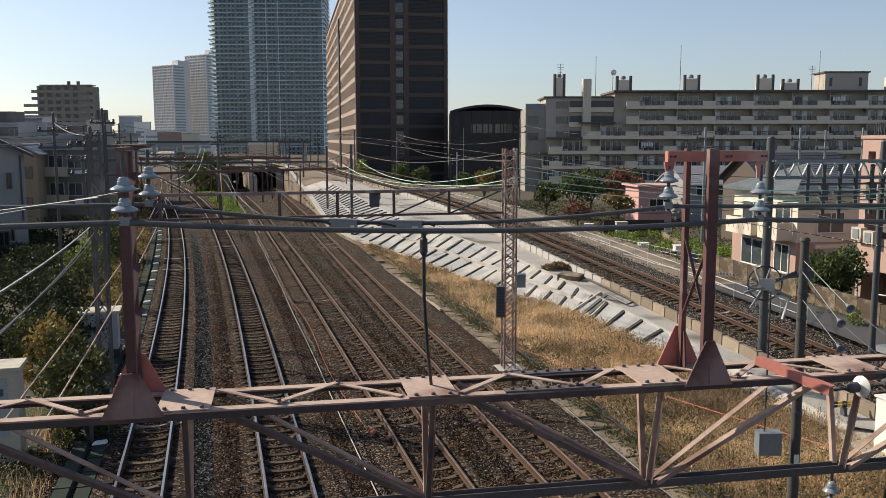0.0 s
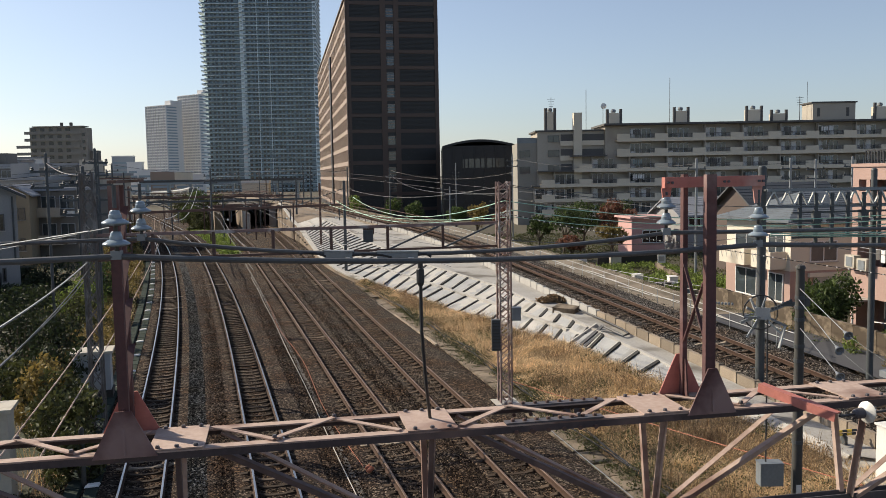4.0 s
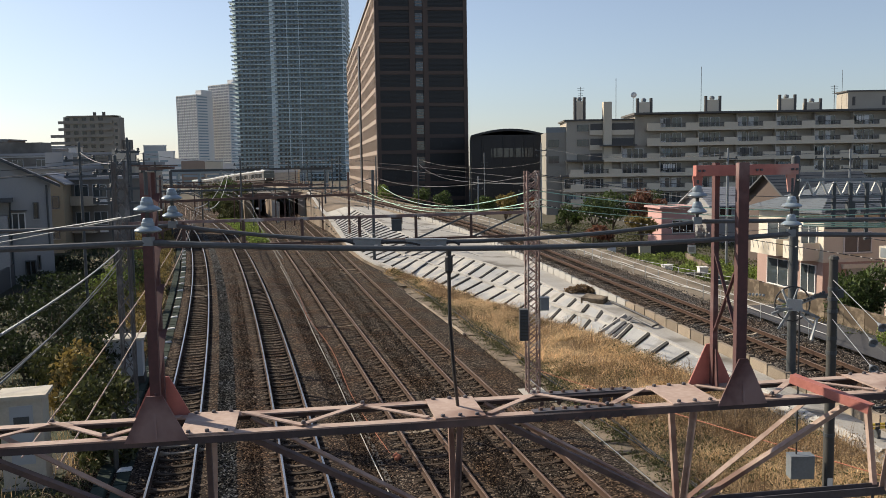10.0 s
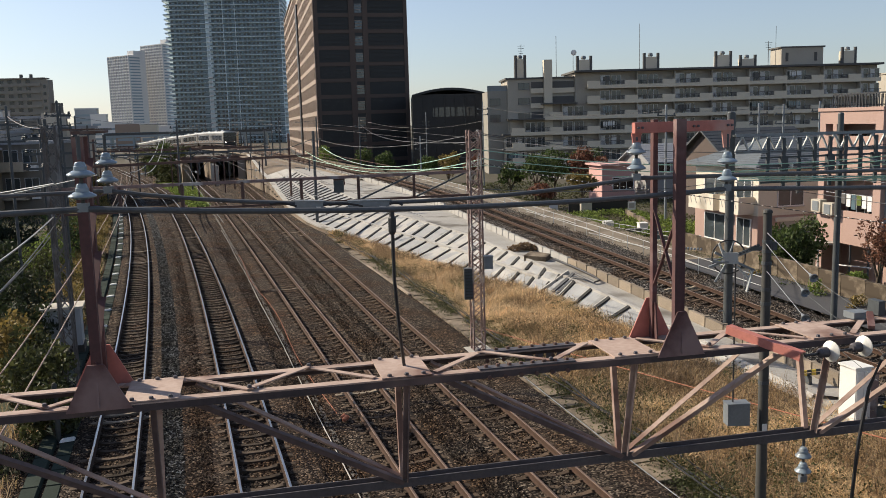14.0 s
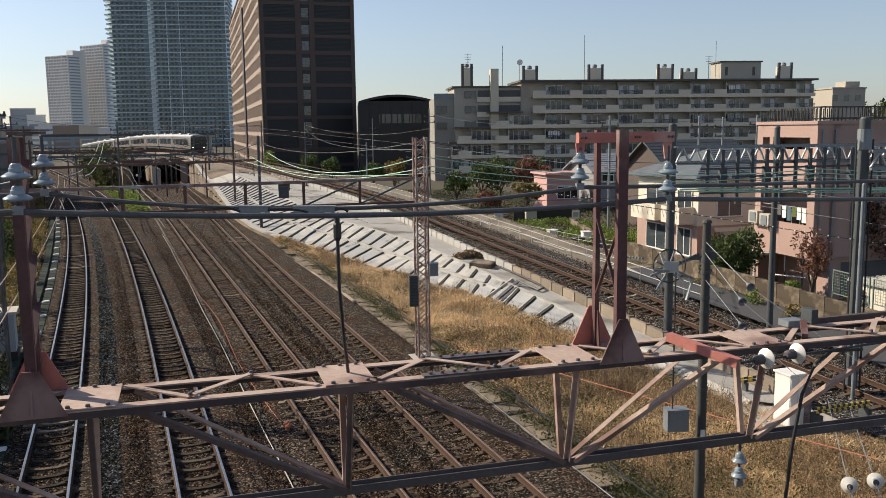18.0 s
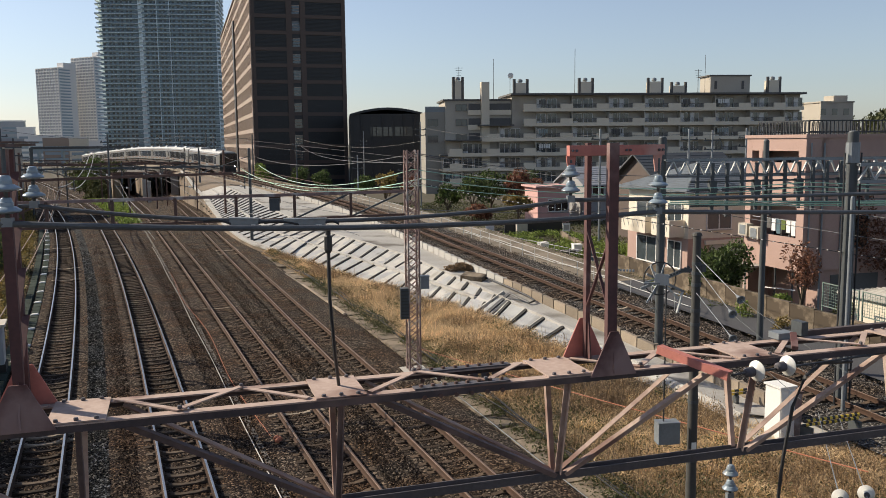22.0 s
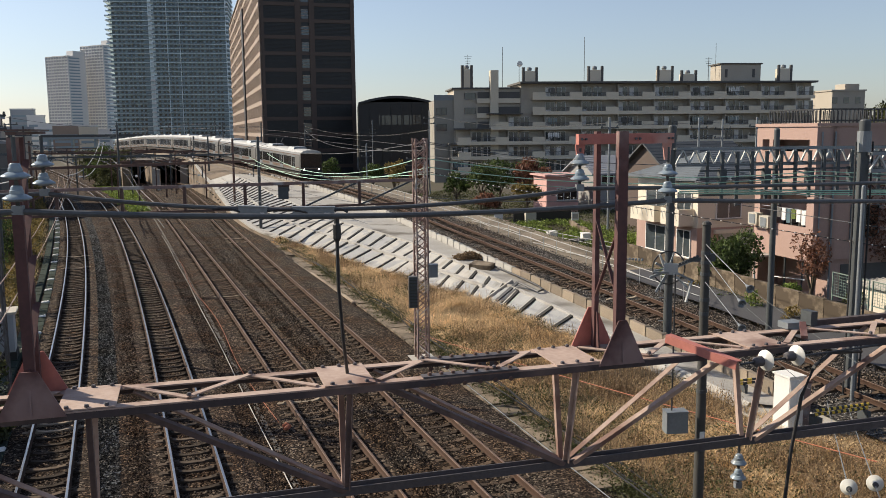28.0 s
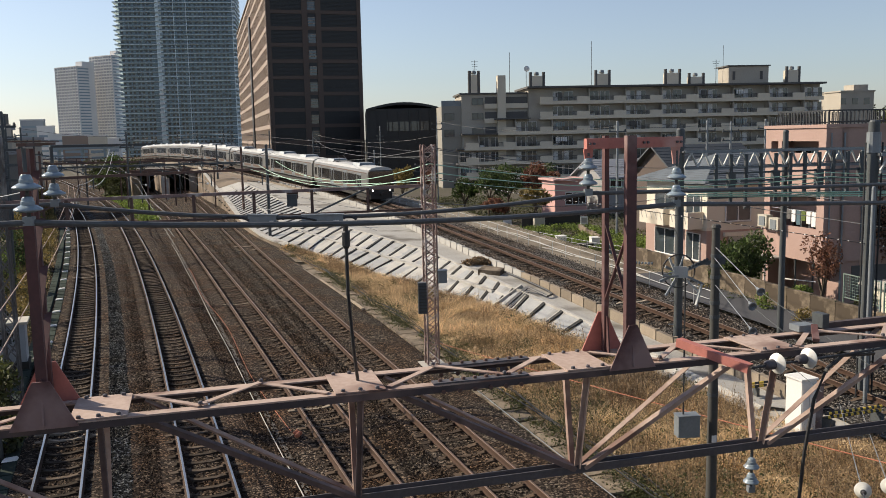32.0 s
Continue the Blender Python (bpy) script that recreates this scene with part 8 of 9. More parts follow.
    f = empty("pipe_fence", (0, 0, 0), "white pipe fence between ramp and lane", "fence")
    for h in (0.28, 0.68):
        part("rail_pipe", hose(bm_(), [along(ramp, y, 2.95, h - 0.3) for y in steps(36.5, 104, 3)], 0.018, 6), "galv_light", f)
    for y in steps(36.5, 104, 2.0):
        part("post", tube(bm_(), along(ramp, y, 2.95, -0.6), along(ramp, y, 2.95, 0.4), 0.02, 8), "galv_light", f)
    w = empty("lane_wall", (0, 0, 0), "low grey block wall along the lane", "wall", kind="structure")
    me = None
    for y in steps(24, 51, 1.5)[:-1]:
        a, b = along(ramp, y, 6.2, -0.5), along(ramp, y + 1.5, 6.2, -0.5)
        if me is None:
            bm = box(bm_(), -0.08, 0.08, 0.0, 1.5, 0, 0.95)
            box(bm, -0.1, 0.1, 0.0, 1.5, 0.95, 1.02)
            me = bpy.data.meshes.new("block")
            bm.to_mesh(me)
            bm.free()
            me.materials.append(M["old_slab"])
        d = b - a
        piece("block", me, Matrix.Translation(a) @ Matrix.Rotation(math.atan2(d.y, d.x) - math.pi / 2, 4, "Z"), w)
    f = empty("mesh_fence", (0, 0, 0), "green wire mesh fence panel by the lane", "fence")
    for k, y in enumerate((27.0, 29.2, 31.4)):
        a, b = along(ramp, y, 6.9, 0.0), along(ramp, y + 2.0, 6.9, 0.0)
        bm = bm_()
        for h in (0.55, 1.55):
            bar(bm, a + V(0, 0, h), b + V(0, 0, h), 0.04)
        bar(bm, a, a + V(0, 0, 1.57), 0.05)
        bar(bm, b, b + V(0, 0, 1.57), 0.05)
        for i in range(1, 16):
            p = a.lerp(b, i / 16)
            bar(bm, p + V(0, 0, 0.55), p + V(0, 0, 1.55), 0.012)
        for i in range(1, 8):
            bar(bm, a + V(0, 0, 0.55 + i / 8), b + V(0, 0, 0.55 + i / 8), 0.012)
        part("mesh_panel", bm, "mesh_green", f)
    # beaded catenary line across the right side
    bd = empty("beaded_wire", (0, 0, 0), "dark wire strung with small white insulator beads", "wire")
    pts = sag_line((2.7, 32.0, 6.85), (8.19, 29.0, 5.91), 0.1, 10)[:-1] + sag_line((8.19, 29.0, 5.91), (19.0, 21.5, 4.3), 0.0, 14)
    part("strand", hose(bm_(), pts, 0.012, 5), "cable_black", bd)
    for a, b in zip(pts, pts[1:]):
        for f in (0.15, 0.5, 0.85):
            part("bead", lathe(bm_(), [(0.01, 0.024), (0.02, 0.01), (0.02, -0.01), (0.01, -0.024)], Matrix.Translation(a.lerp(b, f)) @ (b - a).to_track_quat("Z", "Y").to_matrix().to_4x4(), 8), "porcelain_white", bd)
    # allotment: dark back wall, a sign board, a stepped side wall and a wire fence
    aw = tagged(part("allotment_wall", box(bm_(), 15.0, 20.6, 80.6, 80.8, -0.7, 0.85), "hall_black"), "black board wall behind the allotment", "wall")
    sg = empty("notice_board", (20.3, 78.0, -0.6), "small white notice board on posts", "sign")
    part("board", box(bm_(), -0.35, 0.35, -0.03, 0.03, 0.6, 1.35), "white_paint", sg)
    part("face_panel", box(bm_(), -0.25, 0.25, -0.04, -0.032, 0.75, 1.2), "concrete", sg)
    for x in (-0.25, 0.25):
        part("post", box(bm_(), x - 0.03, x + 0.03, 0.031, 0.08, 0, 1.3), "galv", sg)
    for i in range(6):
        y = 66 + 1.7 * i
        tagged(part("garden_block", box(bm_(), 18.75 + 0.1 * i, 18.95 + 0.1 * i, y, y + 1.66, -0.7, 0.15 + 0.05 * (i % 3)), "old_slab"), "weathered concrete garden wall segment", "wall", "garden wall segments")
    f = empty("garden_fence", (0, 0, 0), "low pale wire fence round the allotment", "fence")
    run = [V(12.6, 77.7, -0.5), V(13.7, 69.8, -0.5), V(17.0, 59.9, -0.5), V(19.2, 56.0, -0.5)]
    for a, b in zip(run, run[1:]):
        n = max(2, int((b - a).length / 1.8))
        for i in range(n):
            p = a.lerp(b, i / n)
            part("post", tube(bm_(), p, p + V(0, 0, 1.0), 0.03, 6), "galv_light", f)
        for h in (0.35, 0.68, 0.98):
            part("rail_wire", hose(bm_(), [a + V(0, 0, h), b + V(0, 0, h)], 0.016, 5), "galv_light", f)
    for x, y, w, h, mm in ((14.6, 72.5, 0.9, 0.5, "galv_dark"), (15.6, 67.2, 0.7, 0.8, "white_paint"), (16.6, 63.4, 1.1, 0.6, "flat_dark"), (13.4, 79.5, 0.8, 1.1, "far_white"), (18.0, 62.2, 0.6, 0.7, "blue_glass")):
        t = empty("garden_crate", (x, y, -0.5), "weathered crate among the garden beds", "crate", "garden crates", m=local(x, y, 20 * math.sin(x * 7), -0.5))
        part("case", box(bm_(), -w / 2, w / 2, -0.3, 0.3, 0, h), mm, t)
        part("lid", box(bm_(), -w / 2 - 0.03, w / 2 + 0.03, -0.33, 0.33, h + 0.002, h + 0.04), mm, t)
    for i in range(7):
        p = along(ramp, 44 + 4.3 * i, 3.9 + 0.4 * math.sin(i * 2.1), -0.36)
        q = along(ramp, 48 + 4.3 * i, 3.6 + 0.4 * math.cos(i * 1.7), -0.33)
        tagged(part("cable_pipe", hose(bm_(), [p, p.lerp(q, 0.5) + V(0.1, 0, 0.02), q], 0.035, 6), "concrete_pale"), "pale cable pipe lying beside the ramp", "pipe", "cable pipes")

    def ramp_side(r):
        y = 26 + 80 * r.random() ** 1.2
        return tuple(along(ramp, y, 5.5 + 0.7 * r.random(), -0.45)) if noise.noise(V(y * 0.3, 3.1, 0.0)) > -0.25 else None
    leafy("lane_weed", ramp_side, 1800, 0.08, 0.22, 0.03, "weed", "low weeds at the foot of the lane wall", 23)
    # timber and rail stacks beside the far track
    for i in range(12):
        f, k = (i % 6) / 5, i // 6
        p = V(10.9 + 1.5 * f, 85.0 + 1.2 * f, -0.36 + 0.2 * k)
        q = V(13.7 + 0.9 * f, 75.2 + 3.6 * f, -0.36 + 0.2 * k)
        tagged(part("old_rail", bar(bm_(), p, q, 0.14, 0.16), "rust"), "rusty spare rail in a stack", "rail", "spare rails")
    for x, y, w, h, mm in ((8.0, 97, 1.2, 1.3, "white_paint"), (4.6, 96.5, 1.4, 1.0, "beige_box"), (16.5, 80, 1.0, 1.2, "beige_box"), (17.6, 64.5, 0.6, 0.9, "white_paint")):
        t = empty("trackside_box", (x, y, -0.5), "pale trackside relay box on feet", "box", "trackside boxes")
        part("case", box(bm_(), -w / 2, w / 2, -0.4, 0.4, 0.2, h), mm, t)
        part("lid", box(bm_(), -w / 2 - 0.04, w / 2 + 0.04, -0.44, 0.44, h, h + 0.06), mm, t)
        part("foot", box(bm_(), -w / 2 + 0.05, w / 2 - 0.05, -0.3, 0.3, -0.1, 0.2), "concrete", t)
    # stay wires with bell insulators on the black pole
    for a, b, c in (((7.32, 17.46, 5.93), (7.25, 15.2, 5.38), (7.9, 12.6, 4.6)), ((7.3, 17.46, 5.71), (7.1, 15.2, 5.11), (7.7, 13.0, 4.3)), ((7.33, 17.46, 5.13), (7.12, 15.2, 4.64), (7.5, 13.4, 4.0))):
        a, b, c = Vector(a), Vector(b), Vector(c)
        wire("stay_wire", a, b, 0.0, 0.008, "galv", "pale stay wire from the dark pole", group="stay wires")
        wire("stay_wire", b, c, 0.02, 0.005, "galv_dark", "thin dark tail of a stay wire", group="stay wires")
        d = (a - b).normalized()
        t = empty("bell_insulator", b, "grey bell-shaped stay insulator", "insulator", "bell insulators", m=Matrix.Translation(b) @ d.to_track_quat("Z", "Y").to_matrix().to_4x4())
        part("bell", lathe(bm_(), [(0.015, 0.2), (0.025, 0.15), (0.04, 0.075), (0.065, 0.015), (0.083, -0.008), (0.072, -0.018), (0.035, 0.022)], Matrix.Identity(4), 18), "galv", t, smooth=True)


def build_left_side():
    for x, y, w, d, z1, lb in ((-12.45, 23.6, 1.1, 0.9, 2.2, "beige relay hut with a pale roof on the bank"), (-13.7, 34.0, 1.35, 1.0, 1.7, "white equipment hut beside the lattice mast")):
        t = empty("relay_hut", (x, y, -0.6), lb, "cabinet", "relay huts", m=local(x, y, 16, -0.6))
        part("body", box(bm_(), -w / 2, w / 2, -d / 2, d / 2, 0.2, z1 + 0.5), "beige_box" if w < 1.2 else "far_grey", t)
        part("roof", box(bm_(), -w / 2 - 0.12, w / 2 + 0.12, -d / 2 - 0.12, d / 2 + 0.12, z1 + 0.502, z1 + 0.6), "beige_box", t)
        part("plinth", box(bm_(), -w / 2 - 0.05, w / 2 + 0.05, -d / 2 - 0.05, d / 2 + 0.05, -0.1, 0.198 if w < 1.2 else 0.75), "concrete" if w < 1.2 else "under", t)
        dr = part("door", box(bm_(), -0.3, 0.3, -d / 2 - 0.03, -d / 2 - 0.002, 0.85, z1 + 0.3), "far_grey", t)
        part("handle", box(bm_(), 0.2, 0.24, -d / 2 - 0.06, -d / 2 - 0.031, 1.2, 1.4), "dark_steel", dr)
        part("vent", box(bm_(), -0.2, 0.2, -d / 2 - 0.045, -d / 2 - 0.031, z1 - 0.2, z1 + 0.0), "galv_dark", dr)
    pole("old_post", (-10.1, 24.0, -0.5), 1.9, 0.07, "black_pole", "short dark leaning post in the weeds", "post", 0.07)
    tagged(part("step_slab", box(bm_(), -11.4, -10.2, 28.3, 29.3, -0.5, -0.2), "wall_block"), "rough concrete slab under the lattice mast", "slab")
    w = empty("garden_wall", (0, 0, 0), "dark block wall between bank and houses", "wall", kind="structure")
    for i in range(16):
        y = 26 + 3 * i
        a, b = V(LINE[0](y).x - 14.5, y, -0.6), V(LINE[0](y + 3).x - 14.5, y + 3, -0.6)
        part("wall_panel", bar(bm_(), a + V(0, 0, 0.9), b + V(0, 0, 0.9), 0.16, 1.8), "flat_dark", w)
    t = empty("signal_beam", (0, 0, 0), "far dark footbridge across the lines", "bridge", m=local(-112, 330, 0, -2))
    part("deck", box(bm_(), 0, 62, 0, 3, 8.2, 9.0), "tower_grey", t)
    for i in range(8):
        part("pier", box(bm_(), 2 + 8.2 * i, 2.8 + 8.2 * i, 0.5, 2.5, 0, 8.2), "tower_grey", t)
    part("parapet", box(bm_(), 0, 62, -0.1, 0.1, 9.0, 9.9), "galv_dark", t)


leaf_cloud("leaves", [(4.2, -0.45, 3.6, 1.5, 0.12, 1.6), (6.0, -0.45, 2.4, 1.6, 0.12, 1.2), (3.4, -0.45, 5.4, 0.8, 0.1, 0.9), (7.5, -0.45, 4.2, 1.5, 0.12, 1.4)], 2600, 0.09, "leaf_red", IVY[0], 91)
build_plants()
build_masts()
build_right()
build_left_side()


# ---- flyover ----
def build_flyover():
    t = empty("flyover", (0, 0, 0), "old railway flyover with railings, right piers darkened for shade", "bridge", kind="structure")
    ys = steps(104, 330, 4)
    # deck is near black, with the deep shade below put into its colour
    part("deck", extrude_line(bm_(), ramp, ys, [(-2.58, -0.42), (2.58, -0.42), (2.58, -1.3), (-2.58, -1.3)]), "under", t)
    part("edge_beam", extrude_line(bm_(), ramp, ys, [(-2.95, -0.12), (-2.6, -0.12), (-2.6, -0.62), (-2.95, -0.62)]), "wall_block", t)
    part("edge_beam", extrude_line(bm_(), ramp, ys, [(2.6, -0.12), (2.95, -0.12), (2.95, -0.75), (2.6, -0.75)]), "old_slab", t)
    for o in (-2.8, 2.8):
        for h in (0.35, 0.9):
            part("rail_pipe", hose(bm_(), [along(ramp, y, o, h - 0.12) for y in ys], 0.035, 5), "rust", t)
        for y in steps(104, 300, 2.4):
            part("railing_post", bar(bm_(), along(ramp, y, o, -0.15), along(ramp, y, o, 0.85), 0.06), "rust", t)
    for y in steps(140, 300, 14):
        for o in (-2.0, 2.0):
            p = along(ramp, y, o, -1.2)
            # left piers pale, right piers and cross heads painted dark as shade
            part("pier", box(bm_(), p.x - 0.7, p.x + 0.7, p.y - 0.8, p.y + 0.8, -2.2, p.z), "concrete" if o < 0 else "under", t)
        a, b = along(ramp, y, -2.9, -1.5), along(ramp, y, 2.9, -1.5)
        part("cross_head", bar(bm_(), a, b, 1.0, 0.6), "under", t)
    # abutment walls that carry the ramp up to the bridge
    part("abutment", extrude_line(bm_(), ramp, steps(112, 150, 4), [(-2.5, -0.45), (2.5, -0.45), (2.5, -4.5), (-2.5, -4.5)]), "stained", t)
    # underpass that takes two of the main tracks below the flyover
    for k, o in ((2, -2.4), (2, 2.3), (3, 2.6)):
        part("pier_wall", extrude_line(bm_(), LINE[k], steps(151, 205, 6), [(o - 0.45, 3.9), (o + 0.45, 3.9), (o + 0.45, -1.0), (o - 0.45, -1.0)]), "stained", t)
        for y in (141.0, 146.0, 150.0):
            p = along(LINE[k], y, o, 0)
            part("front_column", box(bm_(), p.x - 0.3, p.x + 0.3, y - 0.3, y + 0.3, -2.2, 2.6), "concrete" if k == 2 and o > 0 else "stained", t)
    part("roof_slab", ribbon(bm_(), [[along(LINE[2], y, -2.9, 3.95), along(LINE[3], y, 3.1, 3.95)] for y in steps(172, 206, 6)]), "trough", t)
    for y in (150.0, 157.0, 164.0):
        part("cross_girder", bar(bm_(), along(LINE[2], y, -2.9, 4.15), along(LINE[3], y, 3.1, 4.15), 0.3, 0.45), "rust", t)
    # near-black sheet across the tracks, added for the darkness inside the underpass
    part("far_wall", ribbon(bm_(), [[along(LINE[2], 206, -2.9, z), along(LINE[3], 206, 3.1, z)] for z in (-1.5, 4.0)]), "under", t)
    wl = empty("retaining_wall", (0, 0, 0), "brown stained retaining wall below the flyover", "wall", kind="structure")
    ys = steps(70, 151, 3)
    part("wall_face", ribbon(bm_(), [[foot(y) * 1.0 + V(-0.12, 0, main_z(y) - 0.55 - foot(y).z), foot(y) + V(0, 0, 0.06), foot(y) + V(0.35, 0, 0.06)] for y in ys]), "stained", wl)
    part("coping", ribbon(bm_(), [[foot(y) + V(-0.08, 0, -0.02), foot(y) + V(-0.08, 0, 0.1), foot(y) + V(0.35, 0, 0.1)] for y in ys]), "concrete", wl)
    for y in steps(104, 134, 3.2):
        p = foot(y)
        h = p.z - main_z(y)
        part("weep_pipe", tube(bm_(), p + V(0.1, 0, -h * 0.55), p + V(-0.25, 0, -h * 0.6), 0.07, 8), "under", wl)
    # slim posts and struts along the low tracks before the underpass
    rnd = random.Random(31)
    for k, o, y, h in ((1, 2.1, 118, 5.6), (1, 2.5, 134, 6.6), (2, -2.0, 112, 5.2), (2, -2.2, 128, 6.4), (2, 1.9, 121, 5.4), (2, 1.7, 138, 6.2), (3, -1.7, 130, 6.0), (3, -1.9, 143, 6.4), (3, 1.5, 117, 5.4), (3, 1.5, 141, 6.6), (0, 2.0, 122, 6.0), (0, 2.2, 144, 6.8), (0, -2.4, 112, 6.2), (0, -2.6, 139, 6.6)):
        p = along(LINE[k], y, o, -0.35)
        q = empty("wire_post", p, "slim dark steel post with a bracket beside the far tracks", "post", "wire posts")
        part("shaft", bar(bm_(), (0, 0, -0.2), (0, 0, h), 0.16), "rust" if rnd.random() < 0.5 else "galv_dark", q)
        part("bracket", bar(bm_(), (0, 0, h - 0.6), (-2.2 if o > 0 else 2.2, 0, h - 0.3), 0.08), "galv_dark", q)
        part("strut", bar(bm_(), (0, 0, h - 1.6), (-1.3 if o > 0 else 1.3, 0, h - 0.45), 0.07), "galv_dark", q)
        part("insulator", small_insulator(bm_(), V(-1.6 if o > 0 else 1.6, 0, h - 0.45), V(1, 0, 0)), "porcelain_white", q)


# ---- train ----
def build_car(cab):
    """One stainless commuter car, 20 m long, front at y = 0 and body to +y; z = 0 at rail top."""
    L, W = 19.5, 1.45
    t = empty("train_car", (0, 0, 0), "silver commuter train car with dull bands and grey doors", "train car", "train cars")
    bm = bm_()
    sec = [(-W, 1.0), (-W - 0.02, 2.0), (-W, 2.9), (-W + 0.12, 3.3), (W - 0.12, 3.3), (W, 2.9), (W + 0.02, 2.0), (W, 1.0)]
    rows = []
    for y in (0.0, 0.25, L):
        k = 0.94 if (cab and y == 0.0) else 1.0
        rows.append([bm.verts.new((x * k, y, z if z < 3 or y else z - 0.08)) for x, z in sec])
    for a, b in zip(rows, rows[1:]):
        for i in range(8):
            bm.faces.new((a[i], b[i], b[(i + 1) % 8], a[(i + 1) % 8]))
    bm.faces.new(rows[0])
    bm.faces.new(rows[-1][::-1])
    part("body", bm, "car_silver", t)
    bm = bm_()
    sec = [(-W + 0.12, 3.3), (-W + 0.45, 3.52), (-0.5, 3.62), (0.5, 3.62), (W - 0.45, 3.52), (W - 0.12, 3.3)]
    rows = [[bm.verts.new((x, y, z)) for x, z in sec] for y in (0.02, L - 0.02)]
    for i in range(5):
        bm.faces.new((rows[0][i], rows[1][i], rows[1][i + 1], rows[0][i + 1]))
    for r in (rows[0][::-1], rows[1]):
        bm.faces.new(r)
    part("roof", bm, "car_roof", t)
    part("underframe", box(bm_(), -1.25, 1.25, 0.6, L - 0.4, 0.45, 1.0), "under", t)
    for y in (3.0, 16.5):
        part("bogie", box(bm_(), -1.15, 1.15, y - 1.5, y + 1.5, 0.12, 0.85), "under", t)
        for d in (-1.05, 1.05):
            w = part("wheelset", tube(bm_(), (-0.62, y + d, 0.43), (0.62, y + d, 0.43), 0.42, 14), "rust", t)
    for s in (-1, 1):
        x = s * (W + 0.025)
        for z0, z1 in ((1.22, 1.5), (2.96, 3.06)):
            part("band", box(bm_(), min(x, x - s * 0.01), max(x, x - s * 0.01), 0.3, L - 0.1, z0, z1), "car_band", t)
        for i in range(4):
            yd = 2.6 + 4.75 * i
            d = part("door", box(bm_(), min(x - s * 0.02, x + s * 0.005), max(x - s * 0.02, x + s * 0.005), yd - 0.65, yd + 0.65, 1.05, 2.92), "galv", t)
            for q in (-0.33, 0.33):
                part("door_glass", box(bm_(), min(x, x + s * 0.012), max(x, x + s * 0.012), yd + q - 0.26, yd + q + 0.26, 1.5, 2.7), "dark_glass", d)
        for i in range(3):
            yw = 4.97 + 4.75 * i
            part("window", box(bm_(), min(x, x + s * 0.008), max(x, x + s * 0.008), yw - 1.5, yw + 1.5, 1.62, 2.72), "dark_glass", t)
        part("window", box(bm_(), min(x, x + s * 0.008), max(x, x + s * 0.008), 18.2, 19.0, 1.75, 2.62), "dark_glass", t)
    for y in (5.2, 14.4):
        part("air_conditioner", hexa(bm_(), [V(-0.95, y - 1.2, 3.5), V(0.95, y - 1.2, 3.5), V(0.95, y + 1.2, 3.5), V(-0.95, y + 1.2, 3.5), V(-0.75, y - 1.0, 3.84), V(0.75, y - 1.0, 3.84), V(0.75, y + 1.0, 3.84), V(-0.75, y + 1.0, 3.84)]), "galv", t)
    if cab:
        part("cab_mask", box(bm_(), -1.37, 1.37, -0.05, 0.03, 1.5, 3.2), "dark_glass", t, "black cab front with windows")
        part("cab_apron", box(bm_(), -1.37, 1.37, -0.04, 0.02, 1.0, 1.49), "under", t)
        part("cab_band", box(bm_(), -1.31, 1.31, -0.06, -0.041, 1.3, 1.4), "car_band", t)
        part("coupler", box(bm_(), -0.15, 0.15, -0.5, 0.3, 0.75, 1.0), "under", t)
        part("skirt", box(bm_(), -1.2, 1.2, 0.0, 0.2, 0.35, 1.0), "under", t)
        for x in (-0.95, 0.95):
            part("headlight", lathe(bm_(), [(0.07, 0.0), (0.08, 0.03)], Matrix.Translation((x, -0.05, 1.25)) @ Matrix.Rotation(radians(90), 4, "X"), 10), "lamp", t)
    else:
        part("gangway", box(bm_(), -0.6, 0.6, -0.25, 0.02, 1.05, 3.1), "under", t)
    return t


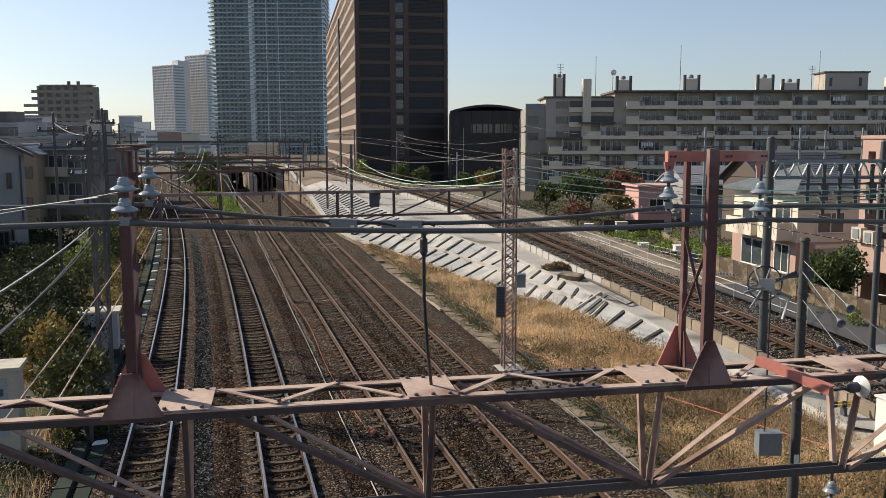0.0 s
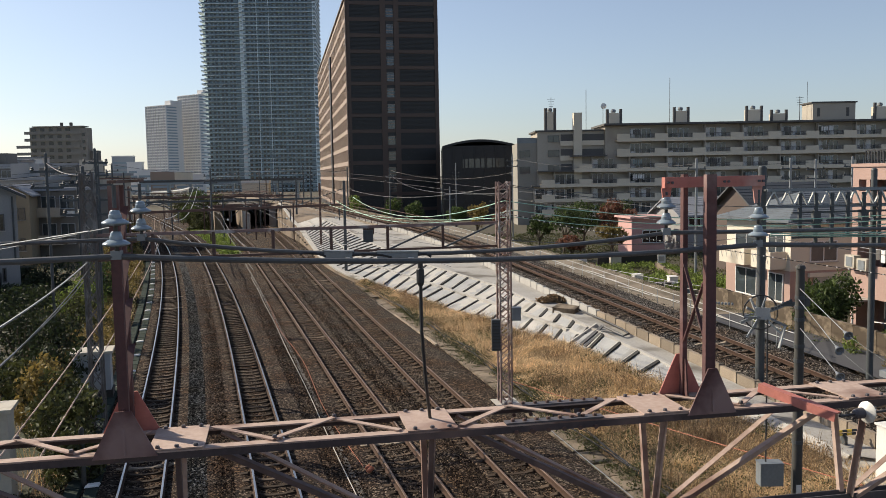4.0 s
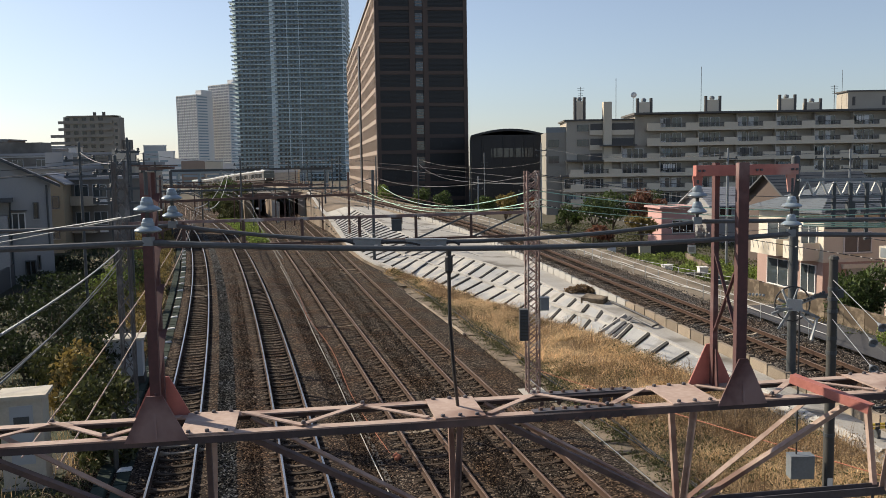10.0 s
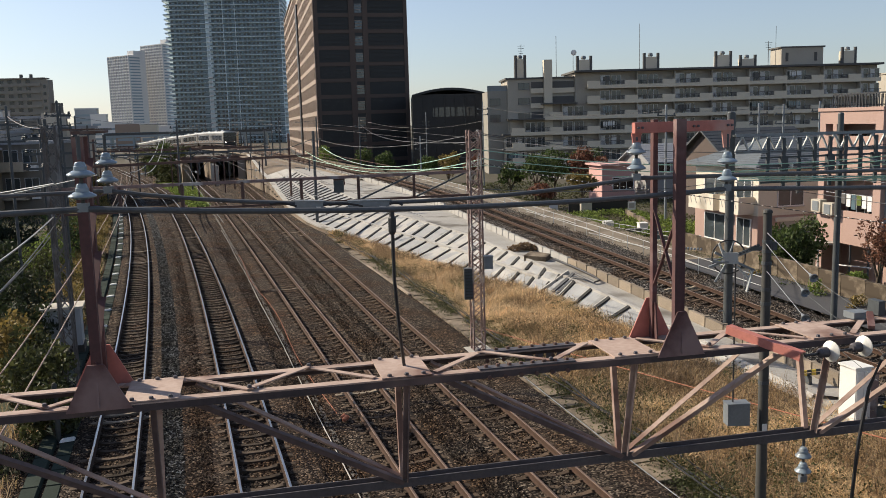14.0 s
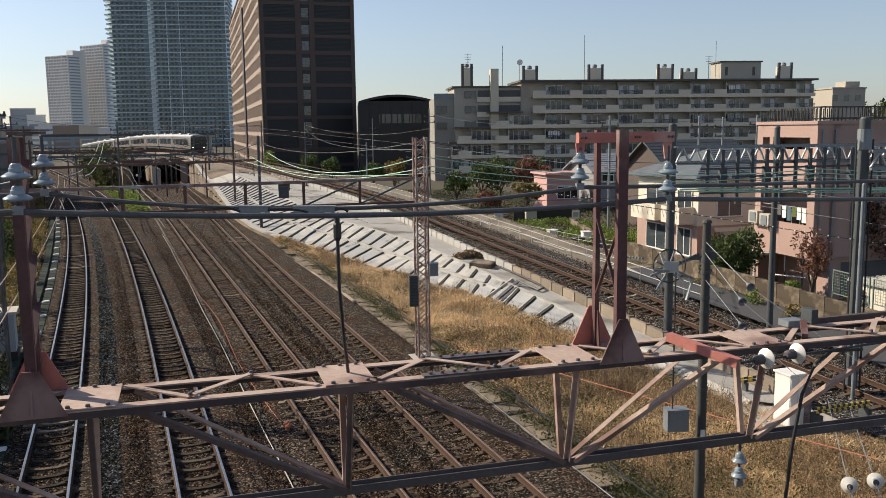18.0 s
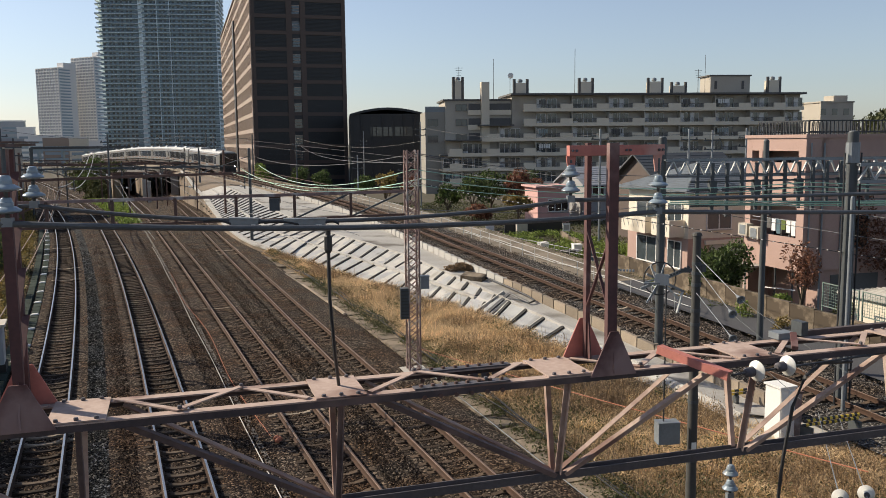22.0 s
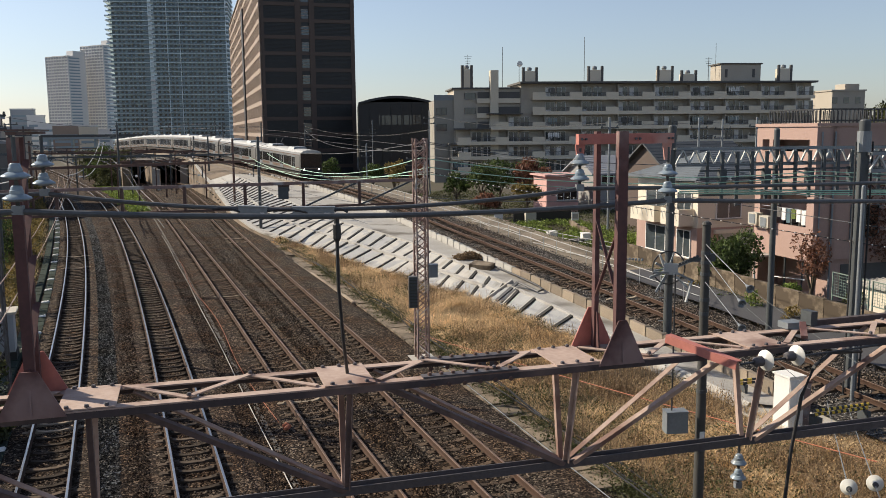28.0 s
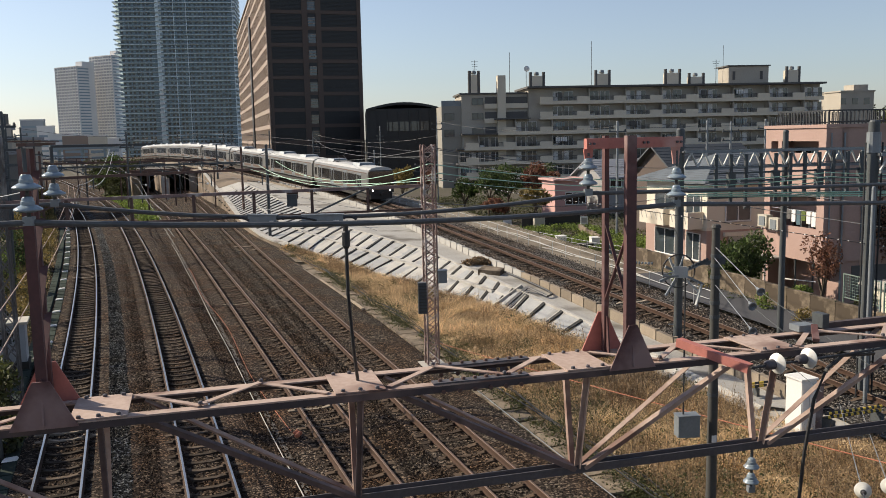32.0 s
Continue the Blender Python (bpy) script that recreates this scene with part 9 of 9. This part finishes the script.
def pantograph(t, y):
    bm = bm_()
    for x in (-0.5, 0.5):
        bar(bm, (x, y - 0.7, 3.62), (x * 0.7, y + 0.55, 4.2), 0.05)
        bar(bm, (x * 0.7, y + 0.55, 4.2), (x * 0.9, y - 0.2, 4.75), 0.05)
    for d in (-0.25, 0.15):
        bar(bm, (-0.95, y - 0.2 + d, 4.78), (0.95, y - 0.2 + d, 4.78), 0.06)
    box(bm, -0.8, 0.8, y - 0.8, y + 0.8, 3.62, 3.7)
    part("pantograph", bm, "cable_black", t)


CARS = []


def build_train():
    lead = build_car(True)
    mid = build_car(False)
    CARS.append(lead)
    CARS.append(mid)
    for i in range(6):
        CARS.append(copy_thing(mid, Matrix.Identity(4)))
    for i in (0, 2, 5):
        pantograph(CARS[i], 12.6)


# ---- the road bridge that the view is from ----
def build_overpass():
    t = empty("overpass", (0, 0, 0), "concrete road bridge with a low parapet over the tracks", "bridge", kind="structure")
    part("deck", box(bm_(), -40, 40, -9.0, -0.35, 6.2, 6.8), "concrete", t)
    part("road_surface", box(bm_(), -40, 40, -8.6, -0.75, 6.802, 6.86), "asphalt", t)
    for y in (-0.72, -9.0):
        part("parapet", box(bm_(), -40, 40, y, y + 0.34, 6.862, 7.9), "concrete", t)
    for x in (-22, 24):
        part("pier", box(bm_(), x - 0.8, x + 0.8, -8.5, -0.9, -0.6, 6.2), "concrete", t)


build_flyover()
build_overpass()
build_train()


# ---- many small pieces last ----
build_tracks()

# head of the train: arc length along the ramp line, from y = 60 outwards
YS = [60 + 0.5 * i for i in range(900)]
ARC = [0.0]
for a, b in zip(YS, YS[1:]):
    ARC.append(ARC[-1] + (ramp(b) - ramp(a)).length)


def at_arc(s):
    return ramp(float(np.interp(s, ARC, YS)))


def head(t):
    u = t - 20.0
    return 98.577 + -6.4495 * u + 0.10178 * u * u + -0.003100 * u ** 3


def motions():
    for k, car in enumerate(CARS):
        rows = []
        for i in range(33):
            s = head(float(i)) + 20.0 * k
            p, q = at_arc(s + 3.0), at_arc(s + 16.5)
            d = q - p
            rot = Matrix.Rotation(math.atan2(d.y, d.x) - math.pi / 2, 4, "Z") @ Matrix.Rotation(math.atan2(d.z, d.xy.length), 4, "X")
            rows.append((float(i), Matrix.Translation(p - d.normalized() * 3.0) @ rot))
        walk(car, rows)


motions()
